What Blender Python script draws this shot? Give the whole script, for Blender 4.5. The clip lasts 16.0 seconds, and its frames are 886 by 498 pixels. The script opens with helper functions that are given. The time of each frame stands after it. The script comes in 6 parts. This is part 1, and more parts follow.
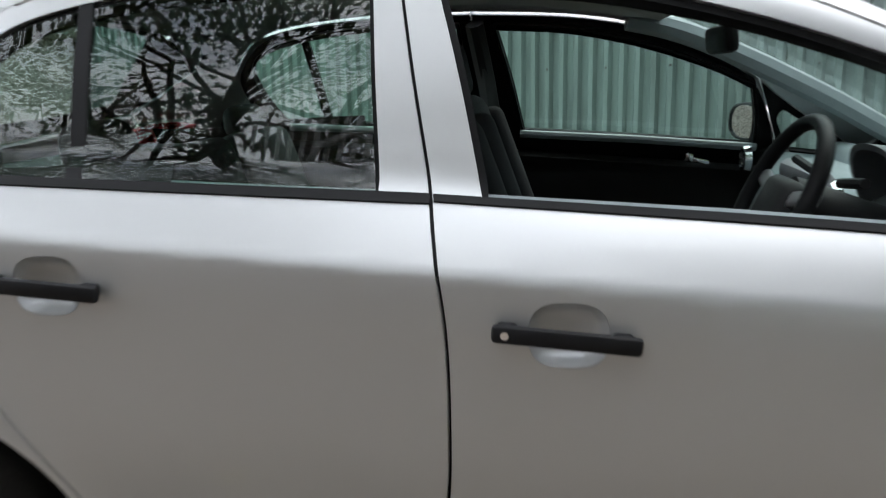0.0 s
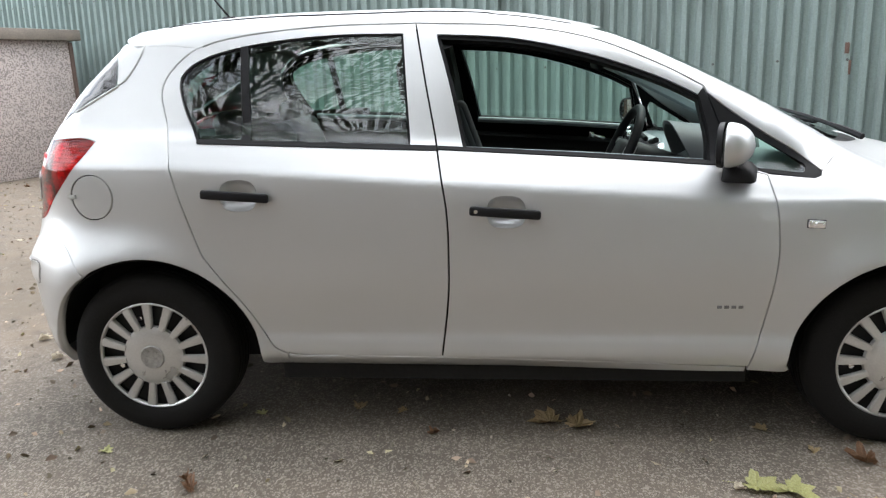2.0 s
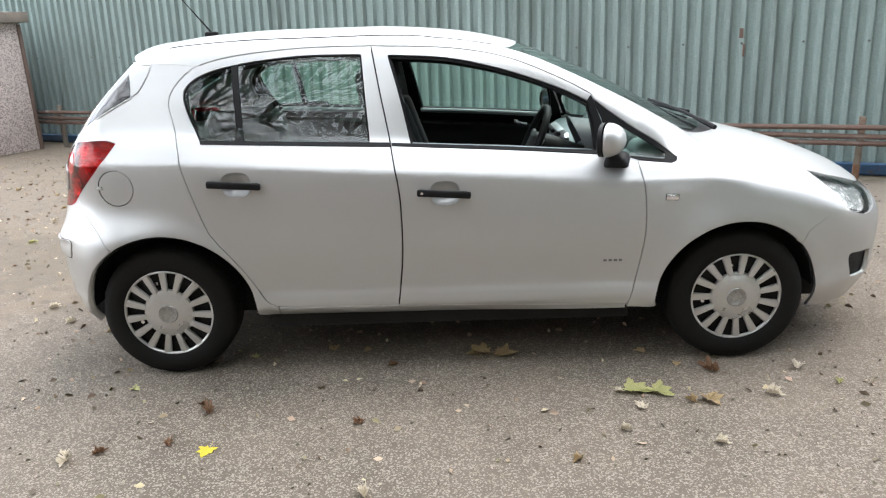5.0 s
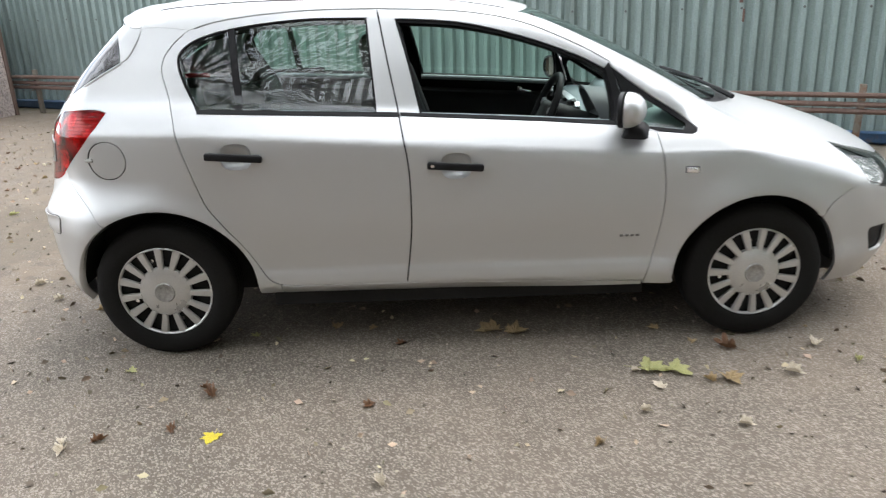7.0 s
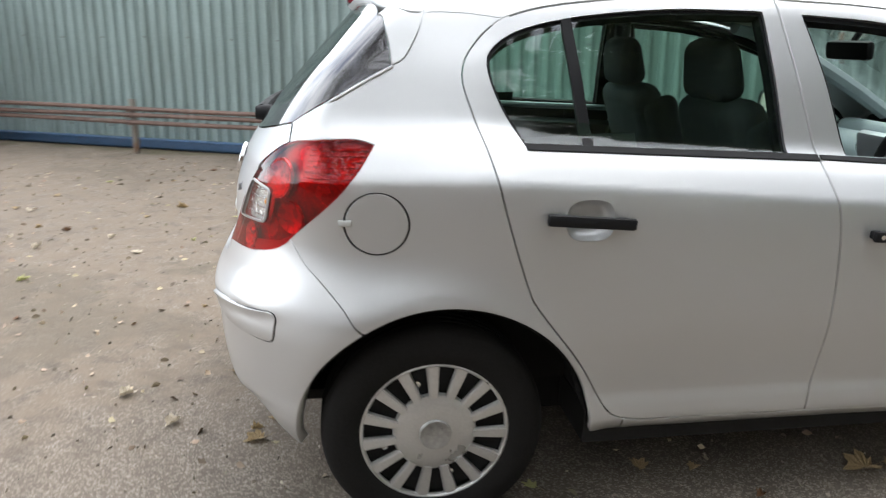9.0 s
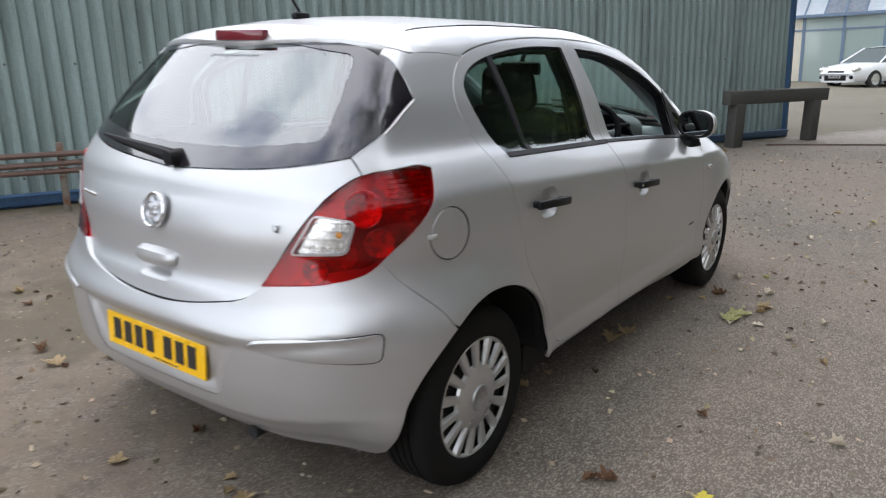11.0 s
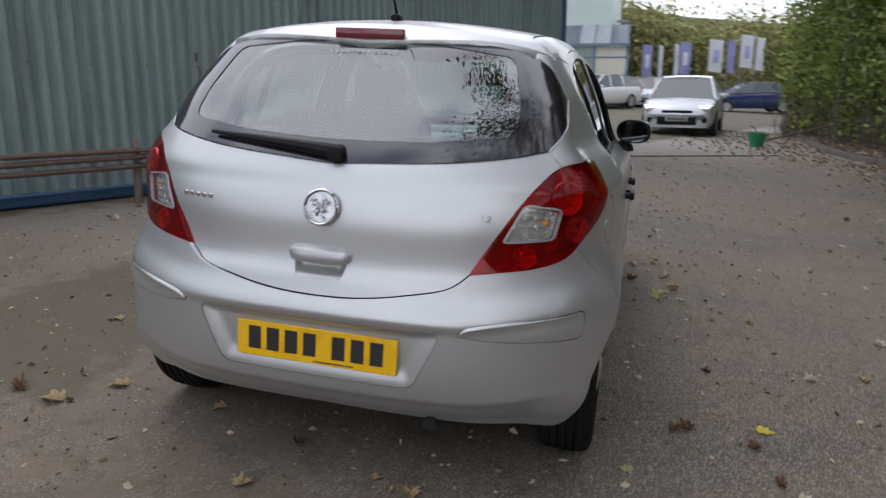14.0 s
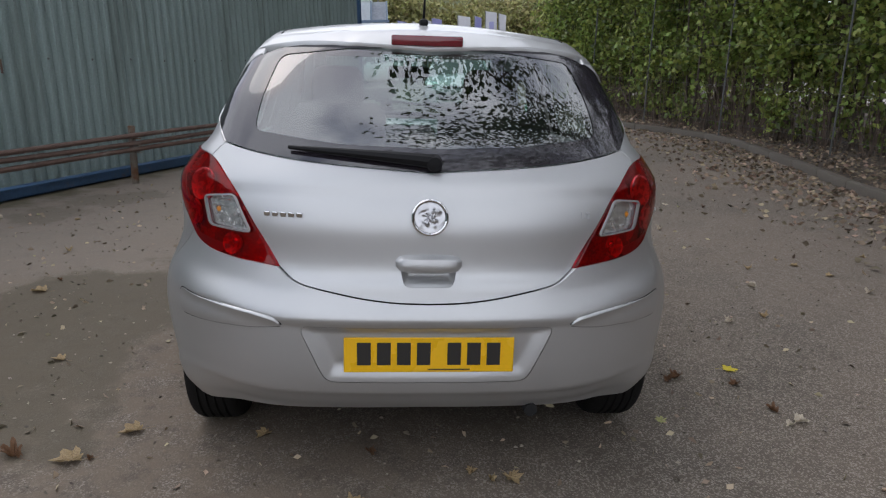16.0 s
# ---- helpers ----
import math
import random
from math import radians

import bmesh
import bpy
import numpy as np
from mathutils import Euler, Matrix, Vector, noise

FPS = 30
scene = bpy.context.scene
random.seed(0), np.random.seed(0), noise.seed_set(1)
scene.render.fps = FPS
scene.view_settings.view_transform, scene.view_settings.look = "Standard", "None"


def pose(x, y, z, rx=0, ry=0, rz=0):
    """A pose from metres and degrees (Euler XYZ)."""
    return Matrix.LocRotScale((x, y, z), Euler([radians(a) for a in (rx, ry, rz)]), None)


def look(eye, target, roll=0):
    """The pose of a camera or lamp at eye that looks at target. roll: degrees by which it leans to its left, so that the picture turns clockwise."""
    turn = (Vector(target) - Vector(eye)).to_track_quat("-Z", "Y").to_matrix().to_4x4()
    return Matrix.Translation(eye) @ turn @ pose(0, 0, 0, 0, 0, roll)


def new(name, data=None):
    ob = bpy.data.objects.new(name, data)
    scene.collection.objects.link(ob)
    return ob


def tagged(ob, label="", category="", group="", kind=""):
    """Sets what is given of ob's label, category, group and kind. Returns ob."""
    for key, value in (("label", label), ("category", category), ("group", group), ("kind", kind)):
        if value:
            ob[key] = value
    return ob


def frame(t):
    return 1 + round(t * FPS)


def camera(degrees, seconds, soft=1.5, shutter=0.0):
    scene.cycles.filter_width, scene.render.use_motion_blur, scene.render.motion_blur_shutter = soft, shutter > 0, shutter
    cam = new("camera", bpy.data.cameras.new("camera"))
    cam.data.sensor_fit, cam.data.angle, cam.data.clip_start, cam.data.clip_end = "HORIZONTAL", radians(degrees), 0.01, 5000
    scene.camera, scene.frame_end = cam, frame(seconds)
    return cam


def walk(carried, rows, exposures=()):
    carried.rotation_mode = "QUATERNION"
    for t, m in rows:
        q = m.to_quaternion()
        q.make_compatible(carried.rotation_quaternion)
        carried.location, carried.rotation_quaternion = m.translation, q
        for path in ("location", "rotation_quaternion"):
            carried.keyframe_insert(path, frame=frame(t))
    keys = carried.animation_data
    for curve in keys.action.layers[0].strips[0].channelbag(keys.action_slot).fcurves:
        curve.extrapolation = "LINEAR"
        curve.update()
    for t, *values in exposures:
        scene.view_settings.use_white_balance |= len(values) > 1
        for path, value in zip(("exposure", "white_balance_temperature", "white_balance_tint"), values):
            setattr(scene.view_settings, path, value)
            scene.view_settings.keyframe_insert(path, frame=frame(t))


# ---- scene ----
cam = camera(63.0, 16.0, soft=1.2, shutter=0.5)
PATH = [
    (0, (1.221, -1.911, 1.206), (0.92, 0.009, 0.735), -1.5),
    (0.5, (1.256, -2.28, 1.223), (0.96, -0.357, 0.76), -1.5),
    (1, (1.206, -2.619, 1.23), (0.979, -0.682, 0.785), -0.7),
    (1.5, (1.2, -2.876, 1.26), (1.042, -0.942, 0.778), -1.5),
    (2, (1.247, -3.112, 1.268), (1.071, -1.181, 0.776), -1.6),
    (2.5, (1.22, -3.247, 1.283), (1.059, -1.313, 0.803), -0.8),
    (3, (1.176, -3.373, 1.279), (1.091, -1.442, 0.768), -0.2),
    (3.5, (1.191, -3.441, 1.297), (1.18, -1.511, 0.772), -0.2),
    (4, (1.226, -3.617, 1.356), (1.203, -1.69, 0.821), -1.4),
    (4.2, (1.259, -3.691, 1.404), (1.207, -1.772, 0.844), -2.0),
    (6.3, (1.276, -3.843, 1.5), (1.3, -1.936, 0.899), -2.0),
    (6.5, (1.274, -3.827, 1.493), (1.288, -1.922, 0.883), -2.1),
    (7, (1.151, -3.673, 1.477), (1.172, -1.792, 0.8), -1.7),
    (7.5, (0.908, -3.387, 1.405), (1.043, -1.489, 0.789), -0.0),
    (7.7, (0.822, -3.222, 1.37), (0.916, -1.312, 0.784), -0.0),
    (8, (0.605, -3.023, 1.312), (0.505, -1.093, 0.794), -0.7),
    (8.2, (0.447, -2.89, 1.307), (0.342, -0.969, 0.763), 0.6),
    (10.3, (-1.281, -2.132, 1.32), (0.012, -0.728, 0.723), -0.1),
    (10.5, (-1.413, -2.076, 1.337), (-0.003, -0.789, 0.742), 1.0),
    (11, (-1.764, -1.968, 1.377), (-0.207, -0.834, 0.838), 0.2),
    (11.5, (-2.068, -1.964, 1.354), (-0.564, -0.721, 0.918), -0.5),
    (12, (-2.212, -1.9, 1.359), (-0.652, -0.729, 0.918), 0.8),
    (12.5, (-2.249, -1.861, 1.36), (-0.657, -0.735, 0.918), 2.0),
    (13, (-2.331, -1.642, 1.32), (-0.6, -0.738, 0.885), 3.2),
    (13.5, (-2.364, -1.309, 1.312), (-0.544, -0.627, 0.838), 2.5),
    (14, (-2.478, -0.877, 1.305), (-0.599, -0.388, 0.826), 2.7),
    (14.5, (-2.574, -0.459, 1.33), (-0.662, -0.26, 0.776), 1.5),
    (15, (-2.551, -0.181, 1.352), (-0.615, -0.133, 0.852), 0.2),
    (15.5, (-2.629, 0.044, 1.338), (-0.693, -0.051, 0.848), 0.5),
    (16, (-2.646, 0.138, 1.365), (-0.72, -0.027, 0.849), 1.8),
]
walk(cam, [(t, look(eye, target, roll)) for t, eye, target, roll in PATH],
     [(0, 0.15, 6450, 10), (0.5, 0.15, 6500, 10), (1.0, 0.30, 6550, 10), (1.5, 0.42, 6560, 10), (2.0, 0.60, 6560, 10), (3.5, 0.78, 6560, 10), (6.5, 0.6, 6560, 10), (8.2, 0.54, 6600, 10), (10.3, 0.24, 6500, 12), (11.5, -0.33, 6400, 13), (12.5, -0.52, 6350, 14), (14, -0.87, 6350, 14), (16, -0.96, 6350, 14)])
# ---- world, sun ----
SUN_EL, SUN_AZ = 62.0, 42.0
world = bpy.data.worlds.new("overcast_sky")
scene.world = world
world.use_nodes = True
wn, wl = world.node_tree.nodes, world.node_tree.links
sky = wn.new("ShaderNodeTexSky")
sky.sky_type, sky.sun_disc = "NISHITA", False
sky.sun_elevation, sky.sun_rotation = radians(SUN_EL), radians(SUN_AZ)
sky.air_density, sky.dust_density = 1.0, 3.0
wtc, wcloud = wn.new("ShaderNodeTexCoord"), wn.new("ShaderNodeTexNoise")
wcloud.inputs["Scale"].default_value, wcloud.inputs["Detail"].default_value = 2.6, 6.0
wramp = wn.new("ShaderNodeMapRange")
wramp.inputs["To Min"].default_value = 0.15
wramp.inputs["From Min"].default_value, wramp.inputs["From Max"].default_value = 0.34, 0.52
wmix = wn.new("ShaderNodeMixRGB")
wmix.inputs["Color2"].default_value = (9.7, 10.2, 10.8, 1)
wl.new(wtc.outputs["Generated"], wcloud.inputs["Vector"])
wl.new(wcloud.outputs["Fac"], wramp.inputs["Value"])
wl.new(wramp.outputs["Result"], wmix.inputs["Fac"])
wl.new(sky.outputs["Color"], wmix.inputs["Color1"])
wl.new(wmix.outputs["Color"], wn["Background"].inputs["Color"])
wn["Background"].inputs["Strength"].default_value = 0.30
sun = new("sun", bpy.data.lights.new("sun", "SUN"))
sun.data.energy, sun.data.angle, sun.data.color = 0.65, radians(30), (1.0, 0.96, 0.9)
az = radians(SUN_AZ)
sun.matrix_world = look((40 * math.sin(az), 40 * math.cos(az), 40 * math.tan(radians(SUN_EL))), (0, 0, 0))


# ---- materials ----
def material(name, color=(0.5, 0.5, 0.5), rough=0.5, metal=0.0, coat=0.0, noise_scale=0.0, vary=0.0, bump=0.0, fine=0.0,
             stain=None, stain_scale=1.5, stain_at=(0.5, 0.7), random_tint=0.0, speckle=None, spec=0.5, backlit=0.0,
             stretch=None, patchy=0.08):
    """A surface: base colour varied by noise at two scales, an optional stain colour, speckles and bump."""
    m = bpy.data.materials.new(name)
    m.use_nodes = True
    n, l = m.node_tree.nodes, m.node_tree.links
    b = n["Principled BSDF"]
    b.inputs["Base Color"].default_value = (*color, 1)
    b.inputs["Roughness"].default_value, b.inputs["Metallic"].default_value = rough, metal
    b.inputs["Coat Weight"].default_value, b.inputs["Coat Roughness"].default_value = coat, 0.12
    b.inputs["Specular IOR Level"].default_value = spec
    tc = n.new("ShaderNodeTexCoord")
    out = None
    if vary or stain or bump or speckle:
        big, small = n.new("ShaderNodeTexNoise"), n.new("ShaderNodeTexNoise")
        for node, k, d in ((big, noise_scale, 5.0), (small, (fine or noise_scale * 14), 4.0)):
            node.inputs["Scale"].default_value, node.inputs["Detail"].default_value = k, d
            l.new(tc.outputs["Object"], node.inputs["Vector"])
        add = n.new("ShaderNodeMath")
        add.operation = "ADD"
        l.new(big.outputs["Fac"], add.inputs[0])
        l.new(small.outputs["Fac"], add.inputs[1])
        rng = n.new("ShaderNodeMapRange")
        rng.inputs["From Min"].default_value, rng.inputs["From Max"].default_value = 0.6, 1.4
        rng.inputs["To Min"].default_value, rng.inputs["To Max"].default_value = 1 - vary, 1 + vary
        l.new(add.outputs[0], rng.inputs["Value"])
        mul = n.new("ShaderNodeMixRGB")
        mul.blend_type, mul.inputs["Fac"].default_value = "MULTIPLY", 1.0
        mul.inputs["Color1"].default_value = (*color, 1)
        l.new(rng.outputs["Result"], mul.inputs["Color2"])
        out = mul.outputs["Color"]
        if stain:
            sn, sr, sm = n.new("ShaderNodeTexNoise"), n.new("ShaderNodeMapRange"), n.new("ShaderNodeMixRGB")
            sn.inputs["Scale"].default_value, sn.inputs["Detail"].default_value = stain_scale, 8.0
            sn.inputs["Roughness"].default_value = 0.65
            if stretch:
                mp = n.new("ShaderNodeMapping")
                mp.inputs["Scale"].default_value = stretch
                l.new(tc.outputs["Object"], mp.inputs["Vector"])
                l.new(mp.outputs["Vector"], sn.inputs["Vector"])
            else:
                l.new(tc.outputs["Object"], sn.inputs["Vector"])
            sr.inputs["From Min"].default_value, sr.inputs["From Max"].default_value = stain_at
            l.new(sn.outputs["Fac"], sr.inputs["Value"])
            l.new(sr.outputs["Result"], sm.inputs["Fac"])
            sm.inputs["Color2"].default_value = (*stain, 1)
            l.new(out, sm.inputs["Color1"])
            out = sm.outputs["Color"]
        if speckle:
            sc, amount, col = speckle
            vo, vr, vm = n.new("ShaderNodeTexVoronoi"), n.new("ShaderNodeMapRange"), n.new("ShaderNodeMixRGB")
            vo.inputs["Scale"].default_value = sc
            l.new(tc.outputs["Object"], vo.inputs["Vector"])
            sep = n.new("ShaderNodeSeparateColor")
            l.new(vo.outputs["Color"], sep.inputs["Color"])
            vr.inputs["From Min"].default_value, vr.inputs["From Max"].default_value = 1 - amount, 1 - amount * 0.6
            l.new(sep.outputs["Red"], vr.inputs["Value"])
            l.new(vr.outputs["Result"], vm.inputs["Fac"])
            vm.inputs["Color2"].default_value = (*col, 1)
            l.new(out, vm.inputs["Color1"])
            out = vm.outputs["Color"]
        if bump:
            bp = n.new("ShaderNodeBump")
            bp.inputs["Strength"].default_value, bp.inputs["Distance"].default_value = bump, 0.01
            l.new(small.outputs["Fac"], bp.inputs["Height"])
            l.new(bp.outputs["Normal"], b.inputs["Normal"])
        rr = n.new("ShaderNodeMapRange")
        rr.inputs["From Min"].default_value, rr.inputs["From Max"].default_value = 0.3, 0.7
        rr.inputs["To Min"].default_value, rr.inputs["To Max"].default_value = max(rough - patchy, 0.02), min(rough + patchy, 1)
        l.new(big.outputs["Fac"], rr.inputs["Value"])
        l.new(rr.outputs["Result"], b.inputs["Roughness"])
    if random_tint:
        geo, hs, mr = n.new("ShaderNodeNewGeometry"), n.new("ShaderNodeHueSaturation"), n.new("ShaderNodeMapRange")
        mr.inputs["To Min"].default_value, mr.inputs["To Max"].default_value = 1 - random_tint, 1 + random_tint
        l.new(geo.outputs["Random Per Island"], mr.inputs["Value"])
        l.new(mr.outputs["Result"], hs.inputs["Value"])
        mh = n.new("ShaderNodeMapRange")
        mh.inputs["To Min"].default_value, mh.inputs["To Max"].default_value = 0.47, 0.53
        wn2 = n.new("ShaderNodeTexWhiteNoise")
        l.new(geo.outputs["Random Per Island"], wn2.inputs["Vector"])
        l.new(wn2.outputs["Value"], mh.inputs["Value"])
        l.new(mh.outputs["Result"], hs.inputs["Hue"])
        if out:
            l.new(out, hs.inputs["Color"])
        else:
            hs.inputs["Color"].default_value = (*color, 1)
        out = hs.outputs["Color"]
    if out:
        l.new(out, b.inputs["Base Color"])
    if backlit:
        tr, mx = n.new("ShaderNodeBsdfTranslucent"), n.new("ShaderNodeMixShader")
        mx.inputs["Fac"].default_value = backlit
        if out:
            l.new(out, tr.inputs["Color"])
        else:
            tr.inputs["Color"].default_value = (*color, 1)
        l.new(b.outputs[0], mx.inputs[1])
        l.new(tr.outputs[0], mx.inputs[2])
        l.new(mx.outputs[0], n["Material Output"].inputs["Surface"])
    return m


def clear(name, tint, ior=1.5, rough=0.0):
    """A thin pane: straight through with a tint, glossy by Fresnel."""
    m = bpy.data.materials.new(name)
    m.use_nodes = True
    n, l = m.node_tree.nodes, m.node_tree.links
    n.remove(n["Principled BSDF"])
    t, g, f, x = (n.new(k) for k in ("ShaderNodeBsdfTransparent", "ShaderNodeBsdfGlossy", "ShaderNodeLayerWeight", "ShaderNodeMixShader"))
    t.inputs["Color"].default_value, g.inputs["Roughness"].default_value = (*tint, 1), rough
    f.inputs["Blend"].default_value = 0.5
    p, s = n.new("ShaderNodeMath"), n.new("ShaderNodeMath")
    p.operation, s.operation = "POWER", "MULTIPLY_ADD"
    base = ((ior - 1) / (ior + 1)) ** 2
    p.inputs[1].default_value, s.inputs[1].default_value, s.inputs[2].default_value = 4.0, 1 - base, base
    l.new(f.outputs["Facing"], p.inputs[0])
    l.new(p.outputs[0], s.inputs[0])
    l.new(s.outputs[0], x.inputs[0])
    l.new(t.outputs[0], x.inputs[1])
    l.new(g.outputs[0], x.inputs[2])
    l.new(x.outputs[0], n["Material Output"].inputs["Surface"])
    return m


PAINT = material("silver_metallic_paint", (0.53, 0.535, 0.535), 0.45, 0.78, 0.55, noise_scale=1.2, vary=0.03, fine=900, patchy=0.0)
PAINT.node_tree.nodes["Principled BSDF"].inputs["Coat Roughness"].default_value = 0.04
BLACK = material("black_trim_plastic", (0.012, 0.012, 0.013), 0.5, spec=0.14, noise_scale=8, vary=0.2, bump=0.05, fine=400)
GLOSSBLACK = material("gloss_black_band", (0.020, 0.017, 0.022), 0.05, coat=0.8, spec=0.8)
RUBBER = material("tyre_rubber", (0.011, 0.0105, 0.010), 0.85, spec=0.15, noise_scale=5, vary=0.25, bump=0.15, fine=160, stain=(0.024, 0.022, 0.019), stain_scale=9, stain_at=(0.6, 0.9))
CHROME = material("chrome", (0.72, 0.72, 0.73), 0.12, 1.0)
ALLOY = material("silver_wheel_cover", (0.54, 0.54, 0.53), 0.33, 0.72, 0.3, noise_scale=9, vary=0.10, fine=150, stain=(0.28, 0.26, 0.23), stain_scale=12, stain_at=(0.62, 0.9))
GLASS = clear("window_glass", (0.66, 0.83, 0.75), 1.8)
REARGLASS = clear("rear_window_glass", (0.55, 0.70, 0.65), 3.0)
SCREEN = clear("windscreen_glass", (0.66, 0.80, 0.74), 1.6)
REDLENS = clear("red_lamp_lens", (0.70, 0.006, 0.022), 1.5)
CLEARLENS = clear("clear_lamp_lens", (0.93, 0.93, 0.92), 1.5)
LAMPRED = material("lamp_reflector_red", (0.45, 0.016, 0.028), 0.24, 0.5, noise_scale=13, vary=0.8, fine=120)
LAMPCHROME = material("lamp_reflector_chrome", (0.88, 0.89, 0.90), 0.22, 0.75, noise_scale=45, vary=0.5, fine=200)
BOWLRED = material("bright_red_reflector", (0.60, 0.05, 0.06), 0.28, 0.4, noise_scale=60, vary=0.4, fine=300)
AMBER = material("amber_bulb", (0.85, 0.32, 0.04), 0.25)
CABIN = material("dark_cabin_plastic", (0.022, 0.023, 0.024), 0.62, noise_scale=6, vary=0.15, bump=0.1, fine=350)
DASHGREY = material("grey_dashboard_plastic", (0.26, 0.30, 0.31), 0.5, noise_scale=6, vary=0.1, bump=0.08, fine=350)
FABRIC = material("charcoal_seat_fabric", (0.028, 0.029, 0.032), 0.9, noise_scale=12, vary=0.3, bump=0.25, fine=500)
HEADLINER = material("pale_headlining", (0.42, 0.42, 0.40), 0.9, noise_scale=8, vary=0.05, bump=0.1, fine=300)
PLATE = material("yellow_plate", (0.85, 0.48, 0.008), 0.28, noise_scale=6, vary=0.05, fine=90)
UNDER = material("underbody_black", (0.012, 0.012, 0.012), 0.9, noise_scale=6, vary=0.3)

# ---- the car body as one smooth field, from which every panel is cut ----
def smooth_curve(xs, ys):
    """Monotone cubic through the given knots."""
    xs, ys = np.array(xs, float), np.array(ys, float)
    h = np.diff(xs)
    d = np.diff(ys) / h
    m = np.concatenate(([d[0]], np.where(d[:-1] * d[1:] > 0, 2 * d[:-1] * d[1:] / (d[:-1] + d[1:] + 1e-12), 0), [d[-1]]))

    def f(v):
        v = np.asarray(v, float)
        i = np.clip(np.searchsorted(xs, v) - 1, 0, len(h) - 1)
        t = np.clip((v - xs[i]) / h[i], -0.5, 1.5)
        return (ys[i] * (2 * t**3 - 3 * t**2 + 1) + m[i] * h[i] * (t**3 - 2 * t**2 + t) + ys[i + 1] * (3 * t**2 - 2 * t**3)
                + m[i + 1] * h[i] * (t**3 - t**2))
    return f


half_width = smooth_curve([.10, .20, .26, .30, .335, .37, .405, .46, .60, .80, .86, .906, .918, .935, .97, 1.00, 1.03, 1.05, 1.10, 1.20, 1.30, 1.36, 1.45, 1.60],
                          [.78, .82, .844, .855, .860, .857, .8505, .853, .862, .854, .850, .8440, .8390, .827, .800, .774, .746, .734, .716, .680, .635, .606, .558, .47])


def ease(v, lo, hi):
    """Nought below lo, one above hi, smooth between."""
    t = np.clip((v - lo) / (hi - lo), 0, 1)
    return t * t * (3 - 2 * t)


rear_x = smooth_curve([.10, .24, .30, .45, .56, .60, .64, .70, .80, .90, 1.00, 1.10, 1.37, 1.60], [-.48, -.555, -.582, -.612, -.616, -.610, -.598, -.582, -.560, -.535, -.488, -.425, -.185, .02])
corner=smooth_curve([.1,.5,.8,1.0,1.1,1.25,1.6],[.45,.45,.42,.28,.19,.14,.14])
front_x=smooth_curve([.10,.20,.35,.50,.62,.70,.80,1.0,1.6],[3.22,3.30,3.365,3.375,3.36,3.33,3.26,3.1,2.6])
top_z=smooth_curve([-.9,-.45,-.20,.10,.50,.90,1.25,1.55,1.80,2.10,2.42,2.60,2.90,3.15,3.30,3.45,3.7],[1.15,1.345,1.415,1.472,1.490,1.490,1.468,1.415,1.325,1.185,1.02,.965,.885,.795,.715,.60,.3])


def field(x, y, z):
    """Below nought inside the car's outer skin."""
    a = np.abs(y)
    # the shoulder crease falls towards the nose, the sill tucks in between the wheels, the tail narrows in plan
    w = half_width(z + 0.072 * np.clip(x - 0.9, -0.8, 1.2) * ease(z, 0.60, 0.86) * (1 - ease(z, 1.05, 1.38)))
    w = w - 0.055 * ease(x, 0.36, 0.48) * (1 - ease(x, 1.15, 1.98)) * np.clip((0.318 - z) / 0.06, 0, 1.2) ** 1.4
    w = w * (1 - 0.052 * ease(-x, -0.22, 0.28) * ease(z, 0.62, 0.80) - 0.014 * ease(-x, -0.50, 0.25) * ease(z, 1.02, 1.16))
    for hx in (0.0, 2.511):
        d = np.hypot(x - hx, z - 0.295)
        w = w + 0.014 * np.exp(-(((d - 0.365) / 0.07) ** 2)) * np.clip((z - 0.2) / 0.1, 0, 1)
    xr, xf, cr = rear_x(z), front_x(z), corner(z)
    tr, tf = np.clip((xr + cr - x) / cr, 0, None), np.clip((x - (xf - 1.15)) / 1.15, 0, None)
    d1 = ((tr**2.1 + tf**2.6 + (a / w) ** 3) ** (1 / 3) - 1) * 0.8
    screen = ease(x, 1.3, 1.8) * (1 - ease(x, 2.25, 2.6))
    u = x + np.where(x > 1.2, np.clip((x - 1.2) / 0.6, 0, 1) * 0.28 - 0.13 * screen, -0.12) * a * a
    d2 = (z - (top_z(u) - (0.045 - 0.012 * screen) * (a / 0.55) ** 2)) * 0.92
    k = 0.07
    return np.maximum(d1, d2) + np.clip(k - np.abs(d1 - d2), 0, None) ** 2 / (4 * k)


def slope(p):
    """Unit normals of the skin at the points p."""
    e = 0.004
    g = np.stack([field(*(p + e * np.eye(3)[i]).T) - field(*(p - e * np.eye(3)[i]).T) for i in range(3)], 1)
    return g / np.maximum(np.linalg.norm(g, axis=1, keepdims=True), 1e-9)


def shoot(eye, way, far):
    n, hi = 260, np.full(len(eye), np.nan)
    step = far / n
    for t in np.linspace(0, far, n + 1):
        f = (field(*(eye + way * t).T) < 0) & np.isnan(hi)
        hi[f] = t
    hi[np.isnan(hi)] = far
    lo = hi - step
    for _ in range(24):
        m = (lo + hi) / 2
        f = field(*(eye + way * m[:, None]).T) < 0
        hi, lo = np.where(f, m, hi), np.where(f, lo, m)
    return eye + way * hi[:, None]


# Views in which outlines are drawn. side: (x, z); diag: (x, height seen from 45 degrees above the side); rear: (y, z);
# top: (x, y); tail, nose: (angle round a vertical axis, z).
AXIS = {"tail": 0.45, "nose": 2.05}
H = math.sqrt(0.5)


